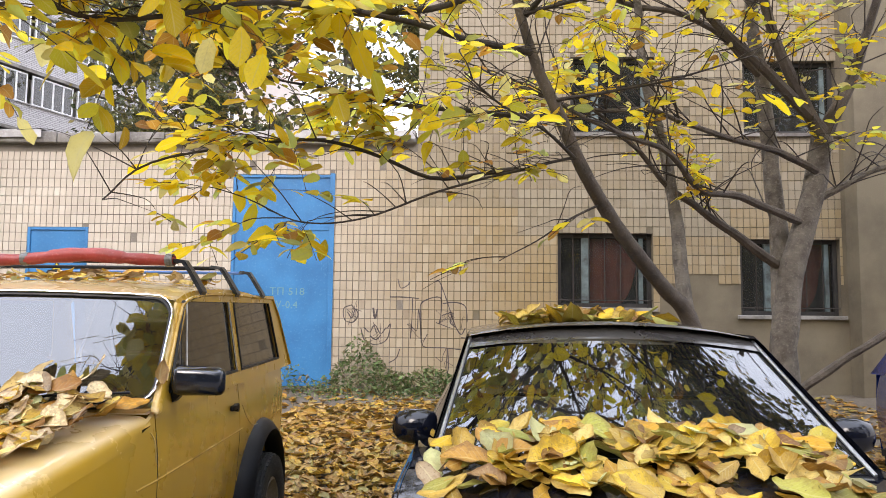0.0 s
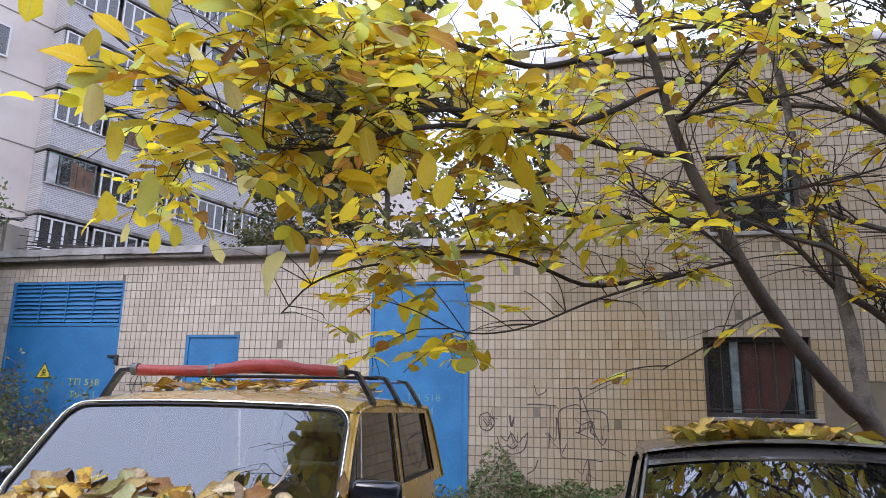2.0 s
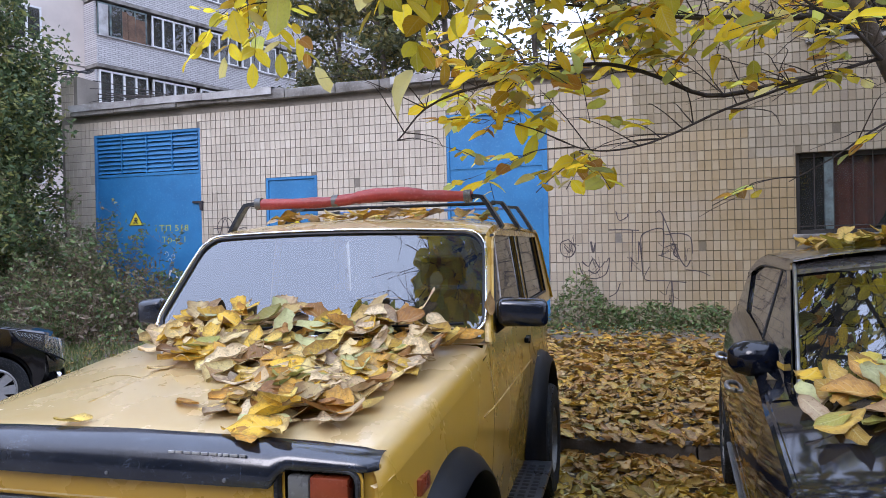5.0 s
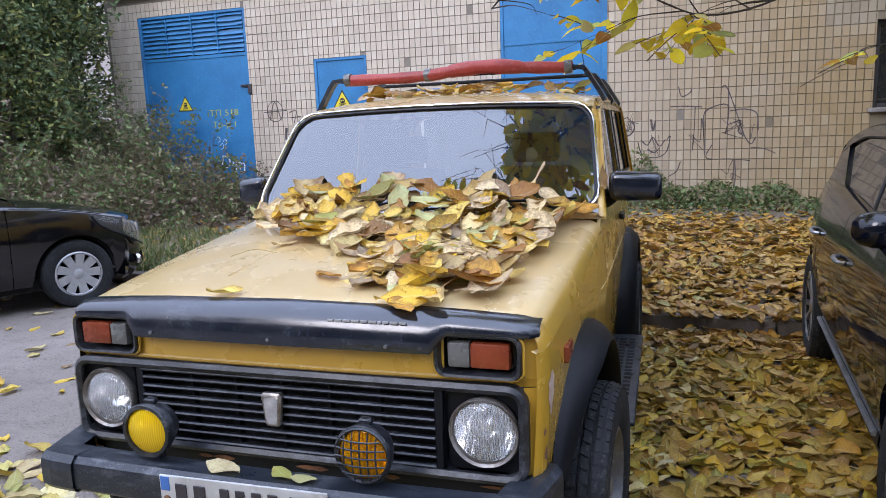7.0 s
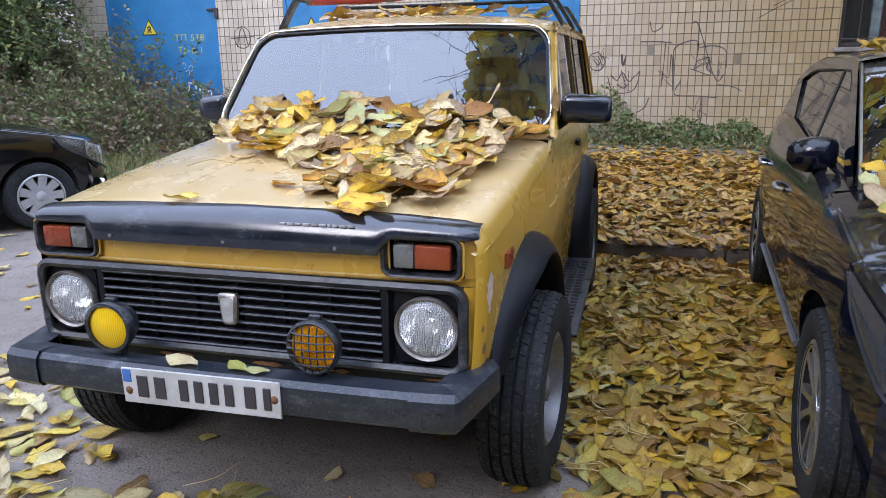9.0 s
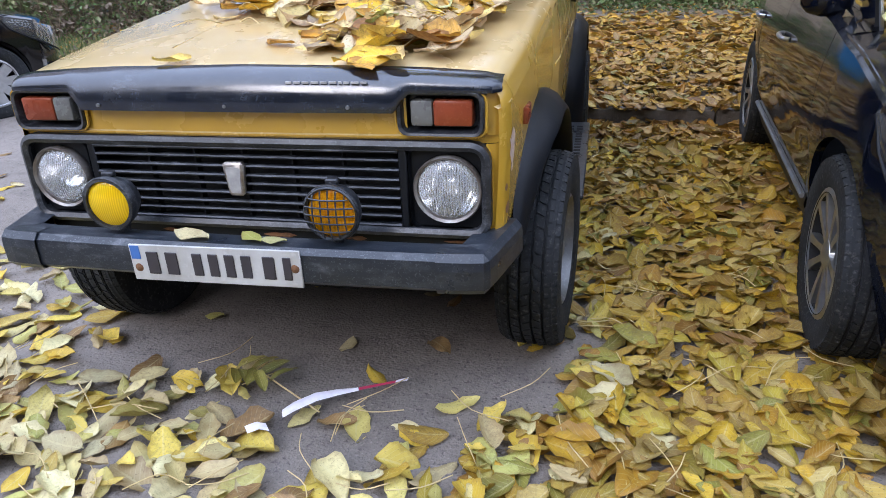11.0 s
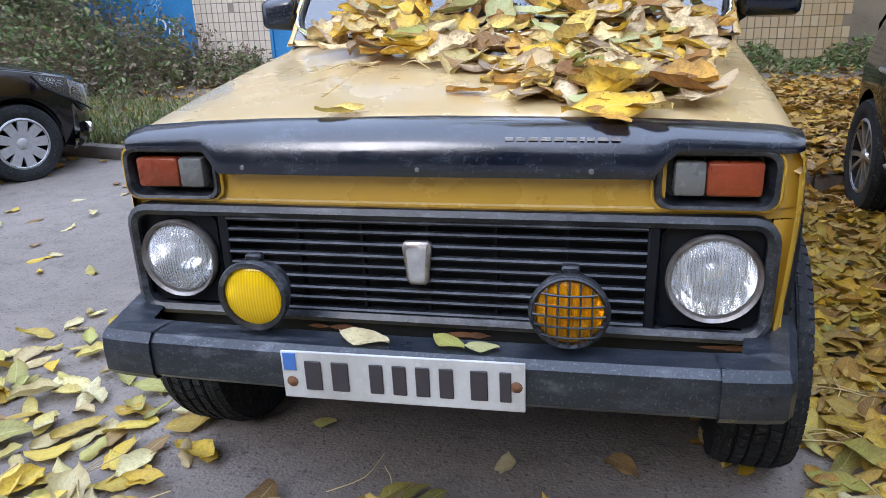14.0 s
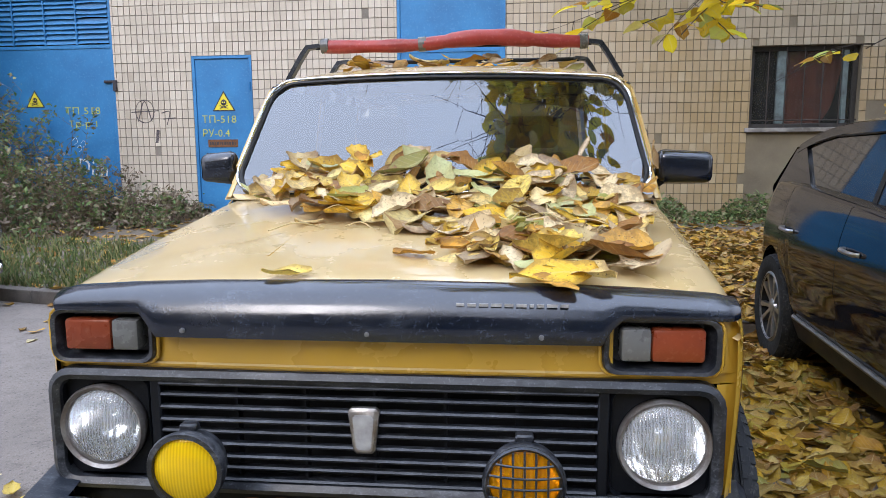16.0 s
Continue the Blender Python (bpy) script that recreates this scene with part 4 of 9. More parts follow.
door, dy = sheet_door("door_2", DOOR, "narrow closed blue steel door with hazard sign and stencilled text")
dx0, dx1, dz0, dz1 = DOOR
bm = one_box(dx0 + 0.05, dx1 - 0.05, dy, dy + 0.03, dz0 + 0.02, dz1 - 0.05, 0.004, 1)
part("leaf", bm, "blue", door)
for z in (0.7, 2.35):
    bm = bmesh.new()
    turned(bm, [(0.0, 0), (0.018, 0), (0.018, 0.14), (0.0, 0.14)], 8, "z", (dx1 - 0.04, dy - 0.03, z))
    part("hinge", bm, "blue", door)
hazard_sign(door, -6.64, 2.02, 0.34, dy - 0.006)
words("ТП-518", 0.17, "faded_yellow", door, pose(-7.05, dy - 0.004, 1.83, 90), depth=0.0015, squeeze=1.1)
words("РУ-0.4", 0.17, "faded_yellow", door, pose(-7.05, dy - 0.004, 1.60, 90), depth=0.0015, squeeze=1.0)
bm = one_box(-6.95, -6.42, dy - 0.008, dy - 0.001, 1.42, 1.55, 0.002, 1)
pl = part("notice_plate", bm, "rust", door, "small brown notice plate")
r = random.Random(9)
x = -6.92
while x < -6.47:
    w = r.uniform(0.015, 0.04)
    part("notice_mark", one_box(x, x + w, dy - 0.011, dy - 0.008, 1.46, 1.51), "black_paint", pl, smooth=False)
    x += w + 0.018
x = -6.99
while x < -6.5:
    w = r.uniform(0.02, 0.05)
    part("stencil_mark", one_box(x, x + w, dy - 0.003, dy - 0.001, 1.27, 1.325), "black_paint", door, smooth=False)
    x += w + 0.02

gate2, hy = sheet_door("door_3", GATE2, "tall closed blue steel door behind hanging branches")
hx0, hx1, hz0, hz1 = GATE2
part("leaf", one_box(hx0 + 0.05, hx1 - 0.05, hy, hy + 0.03, hz0 + 0.02, hz1 - 0.05, 0.004, 1), "blue", gate2)
part("rail", one_box(hx0 + 0.05, hx1 - 0.05, hy - 0.012, hy - 0.003, 2.9, 2.95, 0.003, 1), "blue", gate2)
part("stile", one_box(hx1 - 0.07, hx1 + 0.012, hy - 0.05, hy - 0.03, hz0, hz1 + 0.02, 0.003, 1), "blue", gate2)
words("ТП 518", 0.165, "worn_stencil", gate2, pose(-3.0, hy - 0.004, 1.82, 90), depth=0.0015, squeeze=1.1)
words("РУ-0.4", 0.165, "worn_stencil", gate2, pose(-3.0, hy - 0.004, 1.6, 90), depth=0.0015, squeeze=1.0)


# ---- windows of the tall building ----
def old_window(k, hole, bars):
    x0, x1, z0, z1 = hole
    w = thing("window_%d" % k, "old dirty window with dull green frame" + (" and rusty bars" if bars else ""), "window", kind="structure")
    y = WALL_Y + 0.14
    bm = bmesh.new()
    for a in ((x0, x0 + 0.07, z0, z1), (x1 - 0.07, x1, z0, z1), (x0 + 0.07, x1 - 0.07, z0, z0 + 0.07), (x0 + 0.07, x1 - 0.07, z1 - 0.07, z1)):
        box(bm, a[0], a[1], y - 0.03, y + 0.05, a[2], a[3], 0.006, 1)
    part("window_frame", bm, "frame_dark", w)
    m1 = x0 + (x1 - x0) * 0.30
    part("mullion", one_box(m1 - 0.06, m1 + 0.06, y - 0.035, y + 0.04, z0 + 0.07, z1 - 0.07, 0.006, 1), "frame_green", w)
    m2 = x1 - 0.17
    part("casement", one_box(m2 - 0.035, m2 + 0.035, y - 0.033, y + 0.04, z0 + 0.07, z1 - 0.07, 0.006, 1), "frame_green", w)
    for a, b in ((x0 + 0.07, m1 - 0.06), (m1 + 0.06, m2 - 0.035), (m2 + 0.035, x1 - 0.07)):
        part("pane", one_box(a, b, y + 0.004, y + 0.01, z0 + 0.07, z1 - 0.07), "glass_win", w, smooth=False).visible_shadow = False
    bm = one_box(x0 - 0.06, x1 + 0.06, WALL_Y - 0.06, y - 0.035, z0 - 0.06, z0 + 0.004, 0.008, 1)
    part("window_sill", bm, "concrete", w)
    if bars:
        for i in range(1, 6):
            x = x0 + (x1 - x0) * i / 6
            bm = bmesh.new()
            tube(bm, [(x, WALL_Y + 0.05, z0 + 0.004), (x, WALL_Y + 0.05, z1)], 0.008, 6)
            part("bar", bm, "twig", w)
        bm = bmesh.new()
        tube(bm, [(x0, WALL_Y + 0.055, z0 + 0.12), (x1, WALL_Y + 0.055, z0 + 0.12)], 0.008, 6)
        part("bar", bm, "twig", w)
    return w, m1, m2, y


for k, h in enumerate(WIN):
    w, m1, m2, y = old_window(k + 1, h, k < 2)
    if k < 2:
        x0, x1, z0, z1 = h
        bm = bmesh.new()
        rows = []
        n = 26
        for i in range(n + 1):
            t = i / n
            x = m1 + 0.1 + (m2 - m1 - 0.06) * t
            yy = y + 0.10 + 0.035 * math.sin(t * 22)
            dz = 0.0 if t < 0.55 else ((t - 0.55) / 0.45) ** 2 * 0.95
            rows.append([(x, yy, z0 + 0.05 + dz * (z1 - z0 - 0.1)), (x, yy + 0.01, (z0 + z1) / 2 + dz * 0.5), (x, yy, z1 - 0.02)])
        loft(bm, rows)
        solid("curtain", bm, "curtain", "faded red curtain drawn aside behind the window", "curtain")


# ---- tiles ----
def tile_mesh(mat):
    bm = bmesh.new()
    a, b, d, c = TW / 2 - 0.0055, TH / 2 - 0.0055, 0.012, 0.002
    rows = [[(-a, d, -b), (a, d, -b), (a, d, b), (-a, d, b)], [(-a, c, -b), (a, c, -b), (a, c, b), (-a, c, b)],
            [(-a + c, 0, -b + c), (a - c, 0, -b + c), (a - c, 0, b - c), (-a + c, 0, b - c)]]
    vv = loft(bm, rows, close=True)
    bm.faces.new(vv[-1])
    return bm


def tiled(x0, x1, z0, z1, skip, dull):
    """Tile places with their widths and heights, cut where an opening begins."""
    r = random.Random(12)
    spots = []
    nx, nz = int((x1 - x0) / TW), int((z1 - z0) / TH)
    for i in range(nx):
        for k in range(nz):
            a, b, c, d = x0 + i * TW, x0 + (i + 1) * TW, z0 + k * TH, z0 + (k + 1) * TH
            for h in HOLES:
                if a < h[1] and b > h[0] and c < h[3] and d > h[2]:
                    if a < h[0]:
                        b = h[0]
                    elif b > h[1]:
                        a = h[1]
                    elif c < h[2]:
                        d = h[2]
                    elif d > h[3]:
                        c = h[3]
                    else:
                        b = a
            x, z = (a + b) / 2, (c + d) / 2
            if b - a < 0.02 or d - c < 0.02 or skip(x, z, r):
                continue
            spots.append((x, z, dull(x, z), r.uniform(-0.0015, 0.001), (b - a) / TW, (d - c) / TH))
    return spots


def tall_skip(x, z, r):
    e = 0.12 * noise.noise((x * 2, z * 2, 0))
    return (x > 1.72 + e and z < 1.66 and x < 3.5) or (x > 3.4 + e and z < 2.12 + e) or r.random() < 0.004


def low_skip(x, z, r):
    return r.random() < 0.004 or (z > LOW_TOP - 0.22 and r.random() < 0.12 + (0.75 if -9.0 < x < -8.3 or -6.2 < x < -5.7 else 0))


def cloud_of_tiles(spots, name, mat, parent):
    bm = tile_mesh(mat)
    pts = np.array([v.co[:] for v in bm.verts])
    faces = [[v.index for v in f.verts] for f in bm.faces]
    bm.verts.index_update()
    faces = [[v.index for v in f.verts] for f in bm.faces]
    bm.free()
    P, F, base = [], [], 0
    for x, z, _, d, wide, high in spots:
        P.append(pts * np.array((wide, 1, high)) + np.array((x, WALL_Y + d, z)))
        F += [[i + base for i in f] for f in faces]
        base += len(pts)
    me = bpy.data.meshes.new(name)
    me.from_pydata(np.concatenate(P).tolist(), [], F)
    me.materials.append(M[mat])
    ob = new(name, me)
    ob.parent = parent
    return tagged(ob, kind="stuff")


low_spots = tiled(LOW_X1 - 107 * TW, LOW_X1 + 0.001, 0.2, LOW_TOP, low_skip, lambda x, z: False)
tall_spots = tiled(LOW_X1, TALL_X1, 0.2, TALL_TOP, tall_skip, lambda x, z: (1.15 < x < 4.6 and 2.9 < z < 3.6) or (z > 4.2 and noise.noise((x * 0.6, z * 0.6, 2)) > 0.25))
pillar = [(LOW_X0 - 0.4 + (i + 0.5) * TW, LOW_TOP + (k + 0.5) * TH, False, 0.0, 1.0, 1.0) for i in range(3) for k in range(5)]
near = [s for s in tall_spots if -0.5 < s[0] < 1.75 and 0.5 < s[1] < 2.1][:290]
chosen = set(near)
cloud_of_tiles(low_spots + pillar, "tiles", "tile", low)
# pale tiles run on from the low house; the yellow ones begin above the window heads
rest = [s for s in tall_spots if not s[2] and s not in chosen]
cloud_of_tiles([s for s in rest if s[1] >= 3.35], "tiles", "tile_tall", tall)
cloud_of_tiles([s for s in rest if s[1] < 3.35], "pale_tiles", "tile", tall)
cloud_of_tiles([s for s in tall_spots if s[2]], "dull_tiles", "tile_dim", tall)

# ---- graffiti on the tiles: strokes of spray paint ----
def stroke(pts, w=0.011, name="graffiti"):
    bm = bmesh.new()
    rows = []
    path = smooth_path([(x, 0, z) for x, z in pts], 5)
    for i, p in enumerate(path):
        d = (path[min(i + 1, len(path) - 1)] - path[max(i - 1, 0)]).normalized()
        s = Vector((d.z, 0, -d.x)) * w * (0.75 + 0.35 * noise.noise(p * 9))
        rows.append([(p.x + s.x, WALL_Y - 0.003, p.z + s.z), (p.x - s.x, WALL_Y - 0.003, p.z - s.z)])
    loft(bm, rows)
    return part(name, bm, "graffiti", graf)


graf = thing("graffiti_scrawl", "black spray-painted scrawl on the tiles", "graffiti", kind="structure")
stroke([(-0.97, 1.80), (-0.75, 1.80), (-0.5, 1.78)])
stroke([(-0.60, 1.79), (-0.61, 1.4), (-0.63, 1.12)])
stroke([(-0.45, 1.05), (-0.47, 1.5), (-0.44, 1.72), (-0.15, 1.80), (-0.13, 1.55), (-0.16, 1.36)])
stroke([(-0.24, 2.05), (-0.16, 2.06), (-0.02, 1.7), (0.10, 1.35), (0.20, 1.2), (0.27, 1.3)])
stroke([(-0.13, 2.02), (-0.12, 1.7)])
stroke([(-0.12, 1.5), (0.05, 1.55), (0.02, 1.4), (0.1, 1.32)])
stroke([(-0.1, 1.7), (0.1, 1.72), (0.27, 1.65), (0.3, 1.4)])
stroke([(0.2, 1.15), (0.4, 1.12), (0.55, 1.05)], 0.009)
stroke([(-0.35, 1.2), (-0.42, 1.0), (-0.1, 0.98), (0.2, 0.95)], 0.009)
stroke([(-0.02, 0.98), (0.0, 0.7), (-0.03, 0.45)], 0.012)
stroke([(-0.85, 2.1), (-0.8, 1.95), (-0.68, 2.0), (-0.66, 2.05)], 0.012)
stroke([(-1.62, 1.66), (-1.74, 1.6), (-1.72, 1.42), (-1.58, 1.38), (-1.5, 1.52), (-1.62, 1.67)])
stroke([(-1.68, 1.55), (-1.6, 1.45), (-1.55, 1.6)], 0.012)
stroke([(-1.45, 1.28), (-1.38, 1.08), (-1.2, 1.02), (-1.02, 1.1), (-0.96, 1.35), (-1.02, 1.28)])
stroke([(-1.4, 1.3), (-1.3, 1.22), (-1.22, 1.34), (-1.12, 1.2), (-1.03, 1.3)])
stroke([(-1.3, 1.16), (-1.2, 1.1), (-1.12, 1.17)], 0.012)
stroke([(-1.25, 1.62), (-1.22, 1.45), (-1.18, 1.6)], 0.02)
stroke([(-0.8, 0.95), (-0.86, 0.8), (-0.98, 0.72)], 0.01)
scribble = random.Random(44)
for i in range(12):
    cx, cz = ((-0.1, 1.5), (0.12, 1.42), (-1.2, 1.2), (-1.6, 1.5), (0.0, 0.85), (-0.5, 1.3))[i % 6]
    stroke([(cx + scribble.gauss(0, 0.11), cz + scribble.gauss(0, 0.13)) for _ in range(4)], scribble.uniform(0.004, 0.008))
graf = thing("graffiti_mark", "small black painted circle sign on the tiles", "graffiti", kind="structure")
stroke([(-8.05 + 0.17 * math.cos(a), 2.03 + 0.19 * math.sin(a)) for a in steps(0, 6.283, 10)], 0.011)
stroke([(-8.18, 1.86), (-8.05, 2.2), (-7.93, 1.86)], 0.011)
stroke([(-8.3, 2.02), (-8.05, 2.03), (-7.8, 2.04)], 0.011)
stroke([(-7.75, 2.0), (-7.6, 2.02), (-7.66, 1.8)], 0.011)
stroke([(-7.72, 1.9), (-7.5, 1.92)], 0.011)
stroke([(-7.83, 1.72), (-7.86, 1.5)], 0.03)

# unseen plain wall added behind the walker to block low sky and darken reflections
solid("wall_behind", one_box(-34, 34, -17.0, -16.0, -0.2, 9.5), "plaster", "plain grey unseen wall added to block low sky light", "wall", kind="structure", smooth=False)


# ---- the ochre off-road car ----
def arch_floor(y, arches, r, z_axle, sill):
    """Lower edge of a body side: the sill, or the wheel arch above an axle."""
    z = sill
    for a in arches:
        d = abs(y - a)
        if d < r:
            z = max(z, z_axle + math.sqrt(r * r - d * d))
    return z


def between(pts, y):
    if y <= pts[0][0]:
        return pts[0][1]
    for (a, p), (b, q) in zip(pts, pts[1:]):
        if y <= b:
            t = (y - a) / (b - a)
            return p + (q - p) * t
    return pts[-1][1]


def mirror_x(bm):
    for v in bm.verts:
        v.co.x = -v.co.x
    return bm


def wheel(name, radius, width, rim_r, parent, m, style, tread=True):
    """Tyre with tread blocks and a rim; axis along x, outer face at +x."""
    w = new(name)
    w.parent = parent
    w.matrix_local = m
    bm = bmesh.new()
    h = width / 2
    prof = [(rim_r - 0.012, -h * 0.8), (rim_r + 0.02, -h * 0.95), (radius * 0.86, -h), (radius * 0.95, -h * 0.95), (radius - 0.008, -h * 0.84)]
    for c in (-0.52, -0.18, 0.18, 0.52):          # ribs parted by grooves
        prof += [(radius - 0.002, h * (c - 0.15 if c > -0.5 else -0.8)), (radius, h * (c - 0.035)), (radius - 0.009, h * (c - 0.025)), (radius - 0.009, h * (c + 0.025)), (radius, h * (c + 0.035))]
    prof += [(radius - 0.002, h * 0.8), (radius - 0.008, h * 0.84), (radius * 0.95, h * 0.95), (radius * 0.86, h), (rim_r + 0.02, h * 0.95), (rim_r - 0.004, h * 0.8), (rim_r - 0.012, h * 0.3)]
    turned(bm, prof, 48, "x")
    part("tyre", bm, "rubber", w, "dusty black tyre")
    bm = bmesh.new()
    n = 54
    for i in range(n):          # small blocks: two shoulders and the ribs between
        for j, (xa, xb) in enumerate(((-0.96, -0.6), (-0.46, -0.24), (-0.12, 0.12), (0.24, 0.46), (0.6, 0.96))):
            a = 2 * math.pi * (i + 0.3 * (j % 2)) / n
            da, sk = math.pi / n * 0.82, (0.0, 0.03, -0.03, 0.03, 0.0)[j]
            rows = []
            for lift in (-0.006, 0.004):
                ra, rb = (radius + lift - (0.016 if xa < -0.9 else 0)), (radius + lift - (0.016 if xb > 0.9 else 0))
                rows.append([(h * xa, ra * math.cos(a - da), ra * math.sin(a - da)), (h * xb, rb * math.cos(a - da + sk), rb * math.sin(a - da + sk)),
                             (h * xb, rb * math.cos(a + da + sk), rb * math.sin(a + da + sk)), (h * xa, ra * math.cos(a + da), ra * math.sin(a + da))])
            vv = loft(bm, rows, close=True)
            bm.faces.new(vv[-1])
    part("tread", bm, "rubber", w, smooth=False)
    bm = bmesh.new()
    if style == "steel":
        turned(bm, [(rim_r + 0.004, h * 0.82), (rim_r - 0.012, h * 0.9), (rim_r - 0.022, h * 0.7), (rim_r - 0.05, h * 0.35), (rim_r * 0.62, h * 0.28), (rim_r * 0.5, h * 0.5), (rim_r * 0.3, h * 0.46), (0.03, h * 0.75), (0.0, h * 0.78)], 36, "x")
        rim = part("rim", bm, "steel", w, "grey steel rim")
        # openings as near-black plates on the solid rim, shade put into the colour
        bm = bmesh.new()
        for i in range(7):
            a = 2 * math.pi * i / 7
            quad = [(rim_r * k * math.cos(a + q), rim_r * k * math.sin(a + q)) for k, q in ((0.62, -0.17), (0.62, 0.17), (0.72, 0.24), (0.82, 0.2), (0.82, -0.2), (0.72, -0.24))]
            slab(bm, [(h * 0.36, y, z) for y, z in quad], (1, 0, 0), 0.02)
        tagged(part("rim_holes", bm, "dark", rim), kind="stuff")
        bm = bmesh.new()
        for i in range(5):
            a = 2 * math.pi * i / 5
            turned(bm, [(0.0, 0.02), (0.009, 0.018), (0.01, 0)], 6, "x", (h * 0.48, 0.06 * math.cos(a), 0.06 * math.sin(a)))
        tagged(part("lug_nuts", bm, "steel", rim), kind="stuff")
    else:
        turned(bm, [(rim_r + 0.004, h * 0.84), (rim_r - 0.014, h * 0.92), (rim_r - 0.02, h * 0.6), (rim_r - 0.04, -h * 0.2), (0.05, -h * 0.3), (0.0, -h * 0.3)], 36, "x")
        rim = part("rim", bm, "dark", w)
        bm = bmesh.new()
        n = 10 if style == "alloy" else 9
        for i in range(n):
            a = 2 * math.pi * (i + (0.18 if style == "alloy" and i % 2 else 0)) / n
            wd = 0.012 if style == "alloy" else 0.036
            ca, sa = math.cos(a), math.sin(a)
            rows = []
            for r, x, k in ((0.03, h * 0.72, 1.2), (rim_r * 0.5, h * 0.8, 1.0), (rim_r - 0.01, h * 0.86, 1.5 if style == "alloy" else 1.2)):
                rows.append([(x, r * ca - sa * wd * k, r * sa + ca * wd * k), (x, r * ca + sa * wd * k, r * sa - ca * wd * k),
                             (x - 0.03, r * ca + sa * wd * k, r * sa - ca * wd * k), (x - 0.03, r * ca - sa * wd * k, r * sa + ca * wd * k)])
            loft(bm, rows, close=True, cap=True)
        turned(bm, [(0.0, h * 0.86), (0.03, h * 0.85), (0.05, h * 0.75), (0.055, h * 0.6)], 18, "x")
        turned(bm, [(rim_r - 0.02, h * 0.84), (rim_r - 0.01, h * 0.93), (rim_r + 0.004, h * 0.86)], 36, "x")
        part("spokes", bm, "alloy" if style == "alloy" else "hubcap", rim, "silver spoked rim face")
    return w


NIVA = pose(-1.70, 1.75, 0, 0, 0, 2.3)
niva = thing("offroad_car", "old ochre boxy off-road car with fallen leaves on its bonnet", "car", m=NIVA)
AX, ZAX, TR = (0.565, 2.85), 0.335, 0.352
ARCH = ZAX + 0.10          # centre of the wheel arches


def nw(y):
    """Half width of the body along the car."""
    pts = ((0, 0.742), (0.012, 0.755), (0.05, 0.768), (0.4, 0.792), (1.2, 0.828), (3.1, 0.828), (3.6, 0.80), (3.70, 0.76))
    for (a, p), (b, q) in zip(pts, pts[1:]):
        if y <= b:
            return p + (q - p) * max(0, (y - a) / (b - a))
    return pts[-1][1]


def hood_z(y):
    return 1.075 + 0.125 * min(1, max(0, y) / 1.15) ** 0.85


def side_x(y, z):
    """Body side: bulges to a crease, tucks in above and below."""
    w = nw(y)
    if z < 0.93:
        return w - 0.035 * ((0.93 - z) / 0.5) ** 1.6
    return w - 0.022 * ((z - 0.93) / 0.25) ** 1.5


def top_of_side(y):
    return hood_z(y) - 0.085 + max(0, (y - 1.02) / 0.2) * 0.08 if y < 1.22 else 1.195


